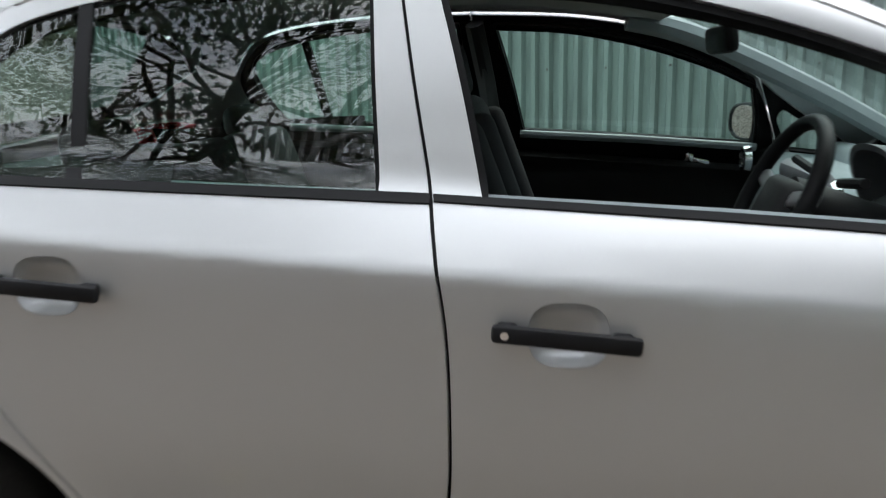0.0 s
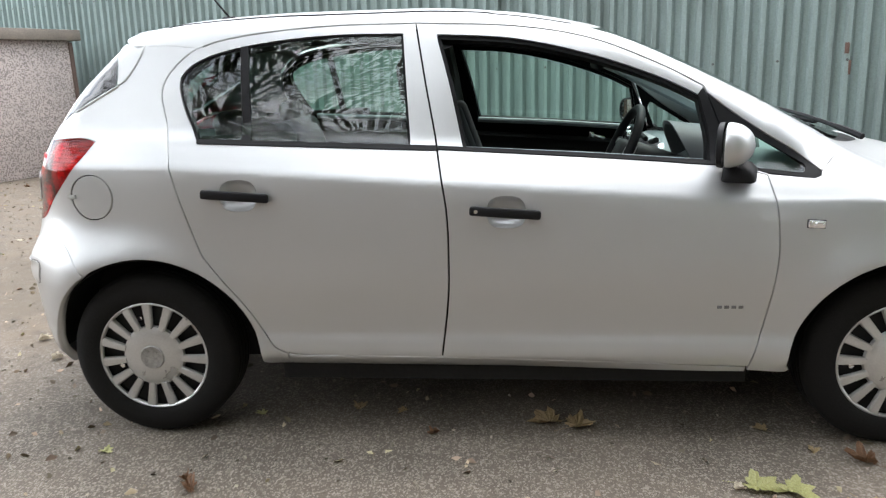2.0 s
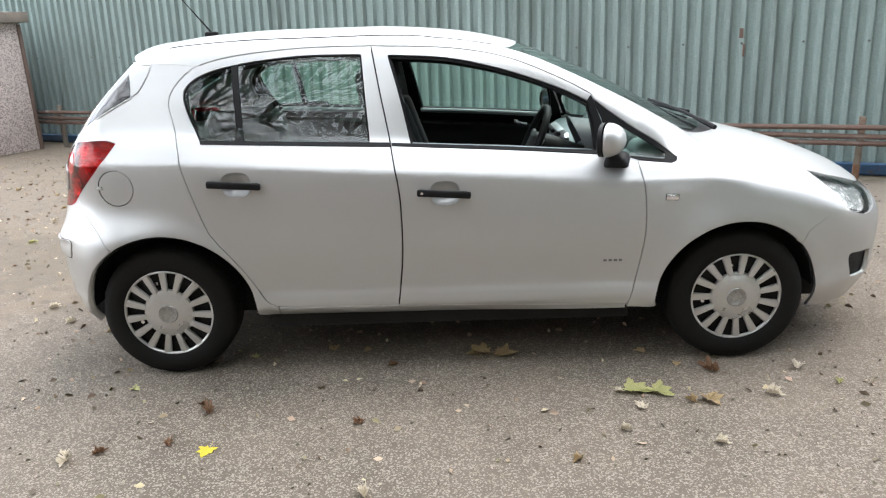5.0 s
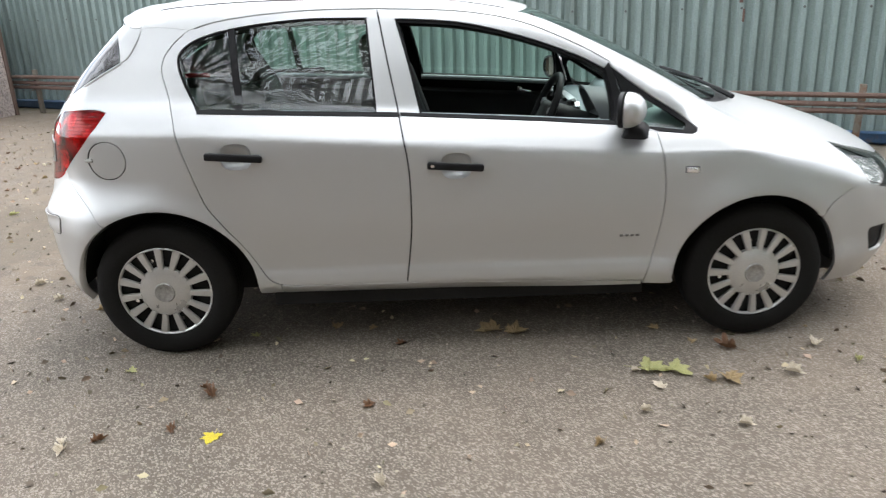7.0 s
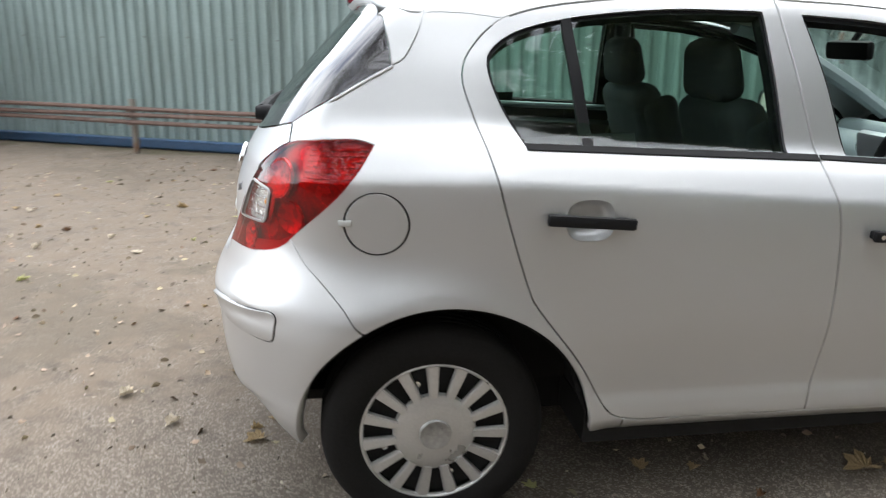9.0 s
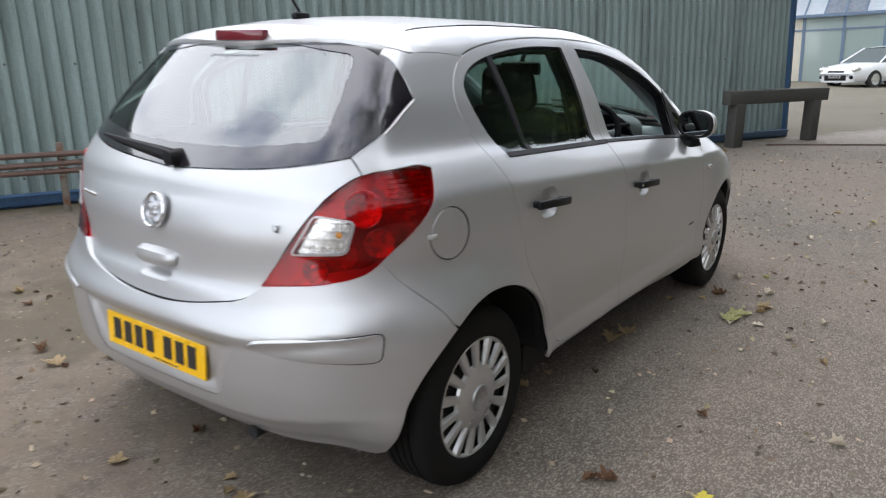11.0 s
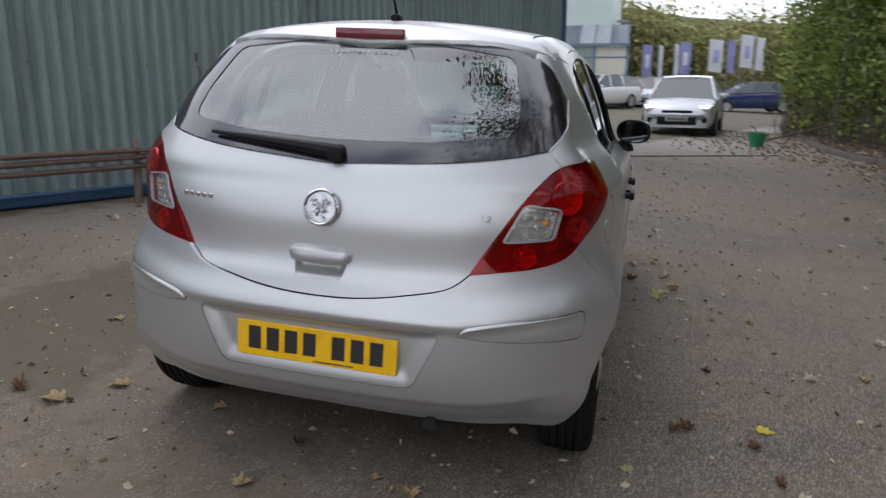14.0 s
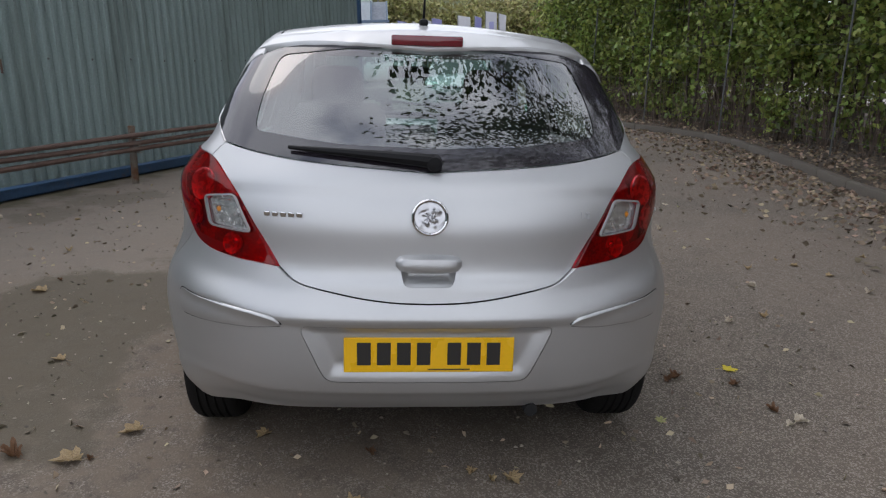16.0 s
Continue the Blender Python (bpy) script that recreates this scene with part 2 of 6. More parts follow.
def onto(view, p):
    p = np.asarray(p, float)
    a, b, o, i = p[:, 0], p[:, 1], np.zeros(len(p)), np.ones(len(p))
    if view == "side":
        eye, way = np.stack([a, -1.3 * i, b], 1), np.stack([o, i, o], 1)
    elif view == "rear":
        eye, way = np.stack([-1.2 * i, a, b], 1), np.stack([i, o, o], 1)
    elif view == "top":
        eye, way = np.stack([a, b, 1.8 * i], 1), np.stack([o, o, -i], 1)
    elif view == "diag":
        eye, way = np.stack([a, -H * 1.2 + b * H, H * 1.2 + b * H], 1), np.stack([o, H * i, -H * i], 1)
    else:
        s = 1 if view == "tail" else -1
        c, n = np.cos(a), np.sin(a)
        eye = np.stack([AXIS[view] - 1.7 * s * c, -1.7 * n, b], 1)
        way = np.stack([s * c, n, o], 1)
    return shoot(eye, way, 1.69)


def seen_from(view, q):
    q = np.asarray(q, float)
    x, y, z = q.T
    if view == "side":
        return np.stack([x, z], 1)
    if view == "rear":
        return np.stack([y, z], 1)
    if view == "top":
        return np.stack([x, y], 1)
    if view == "diag":
        return np.stack([x, (y + z) * H], 1)
    s = 1 if view == "tail" else -1
    return np.stack([np.arctan2(-y, s * (AXIS[view] - x)), z], 1)


def bend(points, step=0.02):
    """A smooth open line through the points, with even steps."""
    p = np.array(points, float)
    if len(p) > 2:
        q = np.vstack([2 * p[0] - p[1], p, 2 * p[-1] - p[-2]])
        out = []
        for i in range(1, len(q) - 2):
            t = np.linspace(0, 1, 14, endpoint=False)[:, None]
            m0, m1 = (q[i + 1] - q[i - 1]) / 2, (q[i + 2] - q[i]) / 2
            out.append(q[i] * (2 * t**3 - 3 * t**2 + 1) + m0 * (t**3 - 2 * t**2 + t) + q[i + 1] * (3 * t**2 - 2 * t**3) + m1 * (t**3 - t**2))
        p = np.vstack(out + [p[-1:]])
    d = np.concatenate(([0], np.cumsum(np.linalg.norm(np.diff(p, axis=0), axis=1))))
    n = max(2, int(round(d[-1] / step)) + 1)
    s = np.linspace(0, d[-1], n)
    return np.stack([np.interp(s, d, p[:, k]) for k in range(p.shape[1])], 1)


def loop(*lines):
    """One closed outline out of lines that follow one another."""
    out = []
    for a in lines:
        a = np.asarray(a, float)
        out.append(a if not out or np.linalg.norm(out[-1][-1] - a[0]) > 1e-4 else a[1:])
    p = np.vstack(out)
    return p[:-1] if np.linalg.norm(p[0] - p[-1]) < 1e-4 else p


def rounded(p, r, n=5):
    """The corners of a coarse closed polygon cut round."""
    p, out = np.array(p, float), []
    for i in range(len(p)):
        a, b, c = p[i - 1], p[i], p[(i + 1) % len(p)]
        u, v = a - b, c - b
        k = min(r, np.linalg.norm(u) / 2.1, np.linalg.norm(v) / 2.1)
        s, e = b + u / np.linalg.norm(u) * k, b + v / np.linalg.norm(v) * k
        for t in np.linspace(0, 1, n):
            out.append(s * (1 - t) ** 2 + 2 * b * t * (1 - t) + e * t * t)
    return np.array(out)


def even(p, step):
    """A closed outline with points at even steps, its corners kept."""
    p = np.asarray(p, float)
    out = []
    for a, b in zip(p, np.roll(p, -1, 0)):
        n = max(1, int(round(np.linalg.norm(b - a) / step)))
        out += [a + (b - a) * i / n for i in range(n)]
    return np.array(out)


def area2(p):
    q = np.roll(p, -1, 0)
    return float(np.sum(p[:, 0] * q[:, 1] - q[:, 0] * p[:, 1]))


def inset(p, d):
    """The closed outline moved inwards by d (outwards if below nought)."""
    p = p if area2(p) > 0 else p[::-1]
    t = np.roll(p, -1, 0) - np.roll(p, 1, 0)
    t /= np.maximum(np.linalg.norm(t, axis=1, keepdims=True), 1e-9)
    return p + d * np.stack([-t[:, 1], t[:, 0]], 1)


def inside(q, p):
    r, c = np.zeros(len(q), bool), np.roll(p, -1, 0)
    for a, b in zip(p, c):
        if a[1] == b[1]:
            continue
        hit = ((a[1] > q[:, 1]) != (b[1] > q[:, 1])) & (q[:, 0] < (b[0] - a[0]) * (q[:, 1] - a[1]) / (b[1] - a[1]) + a[0])
        r ^= hit
    return r


def mesh_object(name, verts, faces, mat, parent=None, label="", normals=None, smooth=True):
    me = bpy.data.meshes.new(name)
    me.from_pydata([tuple(map(float, v)) for v in verts], [], [tuple(map(int, f)) for f in faces])
    me.materials.append(mat)
    me.update()
    if smooth:
        me.polygons.foreach_set("use_smooth", [True] * len(me.polygons))
    if normals is not None:
        me.normals_split_custom_set_from_vertices([tuple(map(float, v)) for v in normals])
    ob = new(name, me)
    ob.parent = parent
    if label:
        tagged(ob, label)
    return ob


def part(name, bm, mat, parent=None, label="", smooth=True):
    """A bmesh as one mesh object under a thing or a part."""
    me = bpy.data.meshes.new(name)
    bmesh.ops.recalc_face_normals(bm, faces=bm.faces)
    bm.to_mesh(me)
    bm.free()
    me.materials.append(mat)
    if smooth:
        me.polygons.foreach_set("use_smooth", [True] * len(me.polygons))
        me.set_sharp_from_angle(angle=radians(38))
    ob = new(name, me)
    ob.parent = parent
    if label:
        tagged(ob, label)
    return ob


def panel(name, view, outline, mat, parent, holes=(), step=0.035, gap=0.0022, depth=0.014, lift=0.0, both=True, label="", lifter=None,
          edge_step=0.015):
    """A sheet of the skin cut along the outline, with turned-in edges. both: also the mirrored one."""
    from mathutils.geometry import delaunay_2d_cdt
    scale = 0.8 if view in AXIS else 1.0
    k = np.array([scale, 1.0])
    rims = [inset(even(np.asarray(outline) * k, edge_step), gap)] + [inset(even(np.asarray(h) * k, edge_step), -gap) for h in holes]
    lo, hi = rims[0].min(0), rims[0].max(0)
    gx, gy = np.meshgrid(np.arange(lo[0], hi[0], step), np.arange(lo[1], hi[1], step * 0.87))
    gx = gx + (np.arange(gx.shape[0])[:, None] % 2) * step / 2
    g = np.stack([gx.ravel(), gy.ravel()], 1)
    keep = inside(g, rims[0])
    for h in rims[1:]:
        keep &= ~inside(g, h)
    allrim = np.vstack(rims)
    g = g[keep]
    if len(g):
        g = g[np.array([np.min(np.sum((allrim - q) ** 2, 1)) for q in g]) > (0.5 * step) ** 2]
    pts = np.vstack([allrim, g]) if len(g) else allrim
    edges, at = [], 0
    for r in rims:
        edges += [(at + i, at + (i + 1) % len(r)) for i in range(len(r))]
        at += len(r)
    v2, _, fs, *_ = delaunay_2d_cdt([Vector(p) for p in pts], edges, [], 0, 1e-6)
    v2 = np.array([(p.x, p.y) for p in v2])
    fs = np.array([f for f in fs if len(f) == 3])
    c = v2[fs].mean(1)
    ok = inside(c, rims[0])
    for h in rims[1:]:
        ok &= ~inside(c, h)
    fs = fs[ok]
    p = onto(view, v2 / k)
    nrm = slope(p)
    rise = lift + (lifter(p) if lifter is not None else 0)
    p = p + nrm * (np.asarray(rise)[:, None] if np.ndim(rise) else rise)
    verts, norms = [p], [nrm]
    # make every triangle face outwards
    t = p[fs]
    if lifter is not None:
        fn = np.cross(t[:, 1] - t[:, 0], t[:, 2] - t[:, 0])
        fn = fn * np.sign(np.sum(fn * nrm[fs[:, 0]], 1))[:, None]
        acc = np.zeros_like(nrm)
        for j in range(3):
            np.add.at(acc, fs[:, j], fn)
        size = np.linalg.norm(acc, axis=1, keepdims=True)
        nrm = np.where(size > 1e-12, acc / np.maximum(size, 1e-12), nrm)
        norms = [nrm]
    turn = np.sum(np.cross(t[:, 1] - t[:, 0], t[:, 2] - t[:, 0]) * nrm[fs[:, 0]], 1) < 0
    faces = [f[::-1] if w else f for f, w in zip(fs, turn)]
    base, at = len(p), 0
    if depth > 0:
        for r in rims:
            ids = np.arange(at, at + len(r))
            at += len(r)
            q, n = p[ids], nrm[ids]
            d = np.roll(q, -1, 0) - np.roll(q, 1, 0)
            out = np.cross(d, n)
            out /= np.maximum(np.linalg.norm(out, axis=1, keepdims=True), 1e-9)
            mid = q + out * 0.0010 - n * 0.0012
            low = q + out * 0.0014 - n * depth
            m = len(q)
            verts += [mid, low]
            norms += [(n + out) / np.linalg.norm(n + out, axis=1, keepdims=True), out]
            flip = None
            for i in range(m):
                j = (i + 1) % m
                for A, B in (((ids[i], ids[j]), (base + i, base + j)), ((base + i, base + j), (base + m + i, base + m + j))):
                    faces.append((A[0], B[0], B[1], A[1]))
            base += 2 * m
    verts, norms = np.vstack(verts), np.vstack(norms)
    made = [mesh_object(name, verts, faces, mat, parent, label, norms)]
    if both:
        s = np.array([1, -1, 1])
        made.append(mesh_object(name, verts * s, [f[::-1] for f in faces], mat, parent, label, norms * s))
    return made


def rbox(bm, center, size, r=0.02, rot=(0, 0, 0), taper=1.0, seg=2):
    """A box with rounded edges; taper: the size of its top against its bottom."""
    a = bmesh.new()
    bmesh.ops.create_cube(a, size=1)
    for v in a.verts:
        s = taper if v.co.z > 0 else 1.0
        v.co = Vector((v.co.x * size[0] * s, v.co.y * size[1] * s, v.co.z * size[2]))
    if r > 0:
        bmesh.ops.bevel(a, geom=a.edges[:], offset=min(r, min(size) * 0.45), segments=seg, profile=0.5, affect="EDGES")
    join(bm, a, pose(*center, *rot))
    return bm


def join(bm, other, m=Matrix.Identity(4)):
    made = {}
    for v in other.verts:
        made[v] = bm.verts.new(m @ v.co)
    for f in other.faces:
        try:
            bm.faces.new([made[v] for v in f.verts])
        except ValueError:
            pass
    other.free()
    return bm


def box(bm, x0, x1, y0, y1, z0, z1, r=0.0):
    return rbox(bm, ((x0 + x1) / 2, (y0 + y1) / 2, (z0 + z1) / 2), (abs(x1 - x0), abs(y1 - y0), abs(z1 - z0)), r)


def tube(bm, points, r, sides=8, close_ends=True):
    """A pipe along the points; r a number or one for each point."""
    p = [Vector(q) for q in points]
    rs = [r] * len(p) if not isinstance(r, (list, tuple)) else r
    rings, up = [], Vector((0, 0, 1))
    for i, q in enumerate(p):
        d = (p[min(i + 1, len(p) - 1)] - p[max(i - 1, 0)]).normalized()
        u = d.cross(up if abs(d.z) < 0.95 else Vector((1, 0, 0))).normalized()
        w = d.cross(u)
        rings.append([bm.verts.new(q + (u * math.cos(t) + w * math.sin(t)) * rs[i]) for t in (2 * math.pi * k / sides for k in range(sides))])
    for a, b in zip(rings, rings[1:]):
        for k in range(sides):
            bm.faces.new((a[k], a[(k + 1) % sides], b[(k + 1) % sides], b[k]))
    if close_ends:
        bm.faces.new(rings[0])
        bm.faces.new(rings[-1])
    return bm


def lathe(bm, profile, sides=48, axis="y", close=False):
    """Profile of (radius, along) turned round the axis."""
    rings = []
    for r, a in profile:
        ring = []
        for k in range(sides):
            t = 2 * math.pi * k / sides
            c, s = r * math.cos(t), r * math.sin(t)
            ring.append(bm.verts.new((c, a, s) if axis == "y" else (c, s, a) if axis == "z" else (a, c, s)))
        rings.append(ring)
    for a, b in zip(rings, rings[1:]):
        for k in range(sides):
            bm.faces.new((a[k], a[(k + 1) % sides], b[(k + 1) % sides], b[k]))
    if close:
        bm.faces.new(rings[0])
        bm.faces.new(rings[-1])
    return bm


def empty(name, m=Matrix.Identity(4), **tags):
    ob = new(name)
    ob.matrix_world = m
    return tagged(ob, **tags)


# ---- the silver hatchback ----
car = empty("hatchback_car", label="silver five-door hatchback car parked on asphalt, driver's window open", category="car")


def line(view, pts, step=0.02):
    """A smooth line on the skin, drawn in a view."""
    return onto(view, bend(pts, step))


def arch(cx, cz, r, a0, a1, rz=None):
    t = np.radians(np.linspace(a0, a1, 40))
    return onto("side", np.stack([cx + r * np.cos(t), cz + (rz or r) * np.sin(t)], 1))


def outline(view, *lines3):
    return loop(*[seen_from(view, q) for q in lines3])


def flip(q):
    return np.asarray(q) * np.array([1, -1, 1])


door_rear = bend([(0.945, 1.410), (0.647, 1.410), (0.357, 1.387), (0.189, 1.346), (0.104, 1.276), (0.076, 1.208), (0.095, 1.128), (0.129, 1.026),
                  (0.170, 0.873), (0.224, 0.705), (0.254, 0.648), (0.367, 0.498), (0.446, 0.365), (0.492, 0.332), (0.56, 0.322)])
door_mid = bend([(1.029, 0.318), (1.052, 0.50), (1.059, 0.623), (1.054, 0.818), (1.022, 1.006), (0.982, 1.213), (0.945, 1.410)])
door_top = bend([(0.945, 1.410), (1.282, 1.391), (1.526, 1.345), (1.748, 1.255), (1.884, 1.183)])
door_front = loop(bend([(1.884, 1.183), (1.975, 0.934)]), bend([(1.975, 0.934), (2.064, 0.911)]),
                  bend([(2.064, 0.911), (2.083, 0.804), (2.093, 0.682), (2.084, 0.556), (2.056, 0.397), (2.027, 0.290)]))
rear_window = loop(bend([(0.900, 1.373), (0.648, 1.374), (0.406, 1.353), (0.237, 1.317), (0.156, 1.268), (0.146, 1.217), (0.174, 1.136), (0.224, 1.050)]),
                   bend([(0.224, 1.050), (0.931, 1.015)]), bend([(0.931, 1.015), (0.900, 1.373)]))
front_window = loop(bend([(1.020, 1.367), (1.280, 1.345), (1.522, 1.288), (1.740, 1.211), (1.868, 1.149)]), bend([(1.868, 1.149), (1.893, 1.035), (1.893, 0.952)]),
                    bend([(1.893, 0.952), (1.111, 1.003)]), bend([(1.111, 1.003), (1.067, 1.199), (1.020, 1.367)]))


def oval(cx, cz, rx, rz, n=36):
    t = np.linspace(0, 2 * np.pi, n, endpoint=False)
    return np.stack([cx + rx * np.cos(t), cz + rz * np.sin(t)], 1)




def cup(cx, cz, rx=0.060, rz=0.050, n=44):
    """A squarish oval."""
    t = np.linspace(0, 2 * np.pi, n, endpoint=False)
    c, s_ = np.cos(t), np.sin(t)
    return np.stack([cx + rx * np.sign(c) * np.abs(c) ** 0.7, cz + rz * np.sign(s_) * np.abs(s_) ** 0.7], 1)


grip_rear, grip_front = cup(0.375, 0.874), cup(1.246, 0.811)
d_rear = loop(door_rear, bend([(0.56, 0.322), (1.029, 0.318)]), door_mid)
d_front = loop(door_top, door_front, bend([(2.027, 0.290), (1.029, 0.318)]), door_mid)
rear_doors = panel("rear_door", "side", d_rear, PAINT, car, gap=0.0042, depth=0.025, step=0.0125, holes=(rear_window, inset(grip_rear, 0.003)))
front_doors = panel("front_door", "side", d_front, PAINT, car, gap=0.0042, depth=0.025, step=0.0125, holes=(front_window, inset(grip_front, 0.003)))


def dish(c):
    def f(p):
        r = np.abs((p[:, 0] - c[0] + 0.002) / 0.060) ** 2.86 + np.abs((p[:, 2] - c[1]) / 0.050) ** 2.86
        return -0.0005 - 0.034 * np.clip(1 - r, 0, 1) ** 0.5
    return f


for doors, g, c, keyhole in ((rear_doors, grip_rear, (0.377, 0.874), False), (front_doors, grip_front, (1.248, 0.811), True)):
    pans = panel("handle_recess", "side", g, PAINT, None, step=0.008, gap=-0.0008, depth=0, lifter=dish(c), edge_step=0.006)
    for s, door, pan in ((1, doors[0], pans[0]), (-1, doors[1], pans[1])):
        pan.parent = door
        y = onto("side", [c])[0][1]
        bm = bmesh.new()
        rbox(bm, (c[0] - 0.006, (y - 0.024) * s, c[1] + 0.002), (0.226, 0.018, 0.030), 0.008, (0, 4.2, 0))
        for e in (-0.09, 0.085):
            rbox(bm, (c[0] - 0.006 + e, (y - 0.006) * s, c[1] + 0.002 - e * 0.073), (0.032, 0.034, 0.022), 0.006, (0, 4.2, 0))
        part("door_handle", bm, BLACK, door, "black plastic pull handle")
        if keyhole and s == 1:
            bm = bmesh.new()
            lathe(bm, [(0.0005, -0.0015), (0.0065, -0.0015), (0.0075, 0.003)], 18)
            bmesh.ops.translate(bm, vec=(c[0] - 0.098, y - 0.032, c[1] + 0.009), verts=bm.verts)
            part("lock_cylinder", bm, CHROME, door, "small metal lock cylinder")

# window surrounds, panes and sealing strips
frame_all = loop(bend([(0.975, 1.395), (0.647, 1.395), (0.357, 1.372), (0.20, 1.330), (0.120, 1.265), (0.094, 1.208), (0.112, 1.128), (0.145, 1.02)]),
                 bend([(0.145, 1.02), (0.16, 0.95), (1.96, 0.86)]), bend([(1.96, 0.86), (1.97, 0.94), (1.87, 1.17)]),
                 bend([(1.87, 1.17), (1.748, 1.238), (1.526, 1.328), (1.282, 1.375), (0.975, 1.395)]))
for inner, name, doors in ((frame_all, "window_seal", None),):
    panel(name, "side", inner, BLACK, car, holes=(inset(rear_window, 0.005), inset(front_window, 0.008)), lift=-0.010, depth=0.035, gap=0.0,
          label="black rubber window surround")
bar = [(0.343, 1.352), (0.368, 1.355), (0.402, 1.036), (0.374, 1.037)]
for a, b in zip(panel("window_divider", "side", bar, BLACK, None, lift=-0.001, gap=0), rear_doors):
    a.parent = b
w = inset(rear_window, 0.004)
for a, b in zip(panel("rear_side_pane", "side", w, GLASS, None, lift=-0.006, depth=0, gap=0, step=0.06), rear_doors):
    a.parent = b
    a.visible_shadow = False
strip_1 = loop(bend([(0.222, 1.051), (1.018, 1.014)]), bend([(1.018, 1.014), (1.021, 1.000)]), bend([(1.021, 1.000), (0.226, 1.038)]))
strip_2 = loop(bend([(1.026, 1.013), (1.60, 0.975), (1.985, 0.942)]), bend([(1.985, 0.942), (1.985, 0.932)]), bend([(1.985, 0.932), (1.60, 0.964), (1.028, 1.003)]))
for st, doors in ((strip_1, rear_doors), (strip_2, front_doors)):
    for a, b in zip(panel("sealing_strip", "side", st, BLACK, None, lift=0.004, depth=0.012, gap=0), doors):
        a.parent = b

for a, b in zip(panel("pillar_cover", "side", loop(bend([(1.860, 1.153), (1.880, 1.178)]), bend([(1.880, 1.178), (1.969, 0.938)]), bend([(1.969, 0.938), (1.893, 0.944)]), bend([(1.893, 0.944), (1.893, 1.035), (1.866, 1.149)])),
                      BLACK, None, lift=0.0025, depth=0.006, gap=0), front_doors):
    a.parent = b
# the far front window is shut, the driver's stays open
far_pane, open_pane = panel("front_side_pane", "side", inset(front_window, 0.004), GLASS, None, lift=-0.008, depth=0, gap=0, step=0.06)[::-1]
far_pane.parent, far_pane.visible_shadow = front_doors[1], False
bpy.data.objects.remove(open_pane)

# fixed quarter window ahead of the mirror
quarter_up = [(1.893, 1.160), (1.955, 1.110), (2.050, 1.043), (2.166, 0.970), (2.232, 0.918)]
quarter_win = loop(bend(quarter_up), bend([(2.232, 0.918), (2.226, 0.902), (2.205, 0.897)]), bend([(2.205, 0.897), (1.985, 0.926)]), bend([(1.985, 0.926), (1.893, 1.160)]))
q_pane = rounded([(1.972, 1.066), (2.06, 1.012), (2.188, 0.934), (2.176, 0.914), (2.010, 0.934), (1.962, 1.035)], 0.014)
panel("quarter_window_frame", "side", quarter_win, BLACK, car, holes=(q_pane,), gap=0.001, lift=-0.002)
for a in panel("quarter_window_pane", "side", q_pane, SCREEN, car, lift=-0.006, depth=0, gap=-0.004):
    a.visible_shadow = False

# rear lamp outline on the skin
lamp_side_part, lamp_rear_part = line("side", [(-0.146, 1.049), (-0.176, 1.004), (-0.206, 0.965), (-0.256, 0.913), (-0.308, 0.864), (-0.352, 0.823)]), line("rear", [(-0.728, 0.795), (-0.68, 0.771), (-0.60, 0.757), (-0.50, 0.748), (-0.456, 0.742)])
lamp_in = line("rear", [(-0.456, 0.742), (-0.519, 0.849), (-0.583, 0.950), (-0.640, 1.020), (-0.672, 1.046)])
lamp_top = np.vstack([line("rear", [(-0.672, 1.046), (-0.69, 1.053)]), line("side", [(-0.25, 1.060), (-0.19, 1.060), (-0.146, 1.049)])])
edge2 = seen_from("tail", np.vstack([lamp_side_part, lamp_rear_part]))
dist = np.concatenate(([0], np.cumsum(np.linalg.norm(np.diff(edge2 * [0.8, 1], axis=0), axis=1))))
even_s = np.linspace(0, dist[-1], 60)
edge2 = np.stack([np.interp(even_s, dist, edge2[:, k]) for k in (0, 1)], 1)
for _ in range(10):
    edge2[1:-1] = 0.25 * edge2[:-2] + 0.5 * edge2[1:-1] + 0.25 * edge2[2:]
lamp_edge = onto("tail", edge2)
seam_i = int(np.argmin(np.abs(lamp_edge[:, 2] - 0.815)))
lamp_side_part, lamp_rear_part = lamp_edge[:seam_i + 1], lamp_edge[seam_i:]
lamp = outline("tail", lamp_edge, lamp_in, lamp_top)
seam_at = seen_from("side", lamp_edge[seam_i:seam_i + 1])[0]
seam_low = line("side", [tuple(seam_at), (-0.325, 0.765), (-0.287, 0.726), (-0.235, 0.670), (-0.205, 0.625)])
glass_side = np.vstack([line("rear", [(-0.628, 1.088), (-0.642, 1.108)]), line("side", [(-0.245, 1.150), (-0.17, 1.193), (-0.096, 1.231)])])
wing_seam = line("side", [(-0.096, 1.231), (-0.065, 1.246), (-0.040, 1.285), (-0.020, 1.325), (-0.011, 1.360)])
quarter_top = line("side", [(-0.011, 1.360), (0.09, 1.358), (0.189, 1.346)])
door_edge = onto("side", door_rear)
k0 = int(np.argmin(np.hypot(door_rear[:, 0] - 0.189, door_rear[:, 1] - 0.346 - 1.0)))
k1 = int(np.argmin(np.hypot(door_rear[:, 0] - 0.492, door_rear[:, 1] - 0.332)))
quarter = outline("tail", quarter_top, door_edge[k0:k1 + 1], onto("side", np.array([(0.500, 0.322), (0.501, 0.300), (0.501, 0.278), (0.47, 0.279), (0.435, 0.284), (0.414, 0.292)])), arch(0.024, 0.295, 0.386, 1.0, 122, 0.370),
                  seam_low[::-1], lamp_side_part[::-1][1:], lamp_top[::-1], line("rear", [(-0.672, 1.046), (-0.650, 1.07), (-0.628, 1.088)]), glass_side, wing_seam)
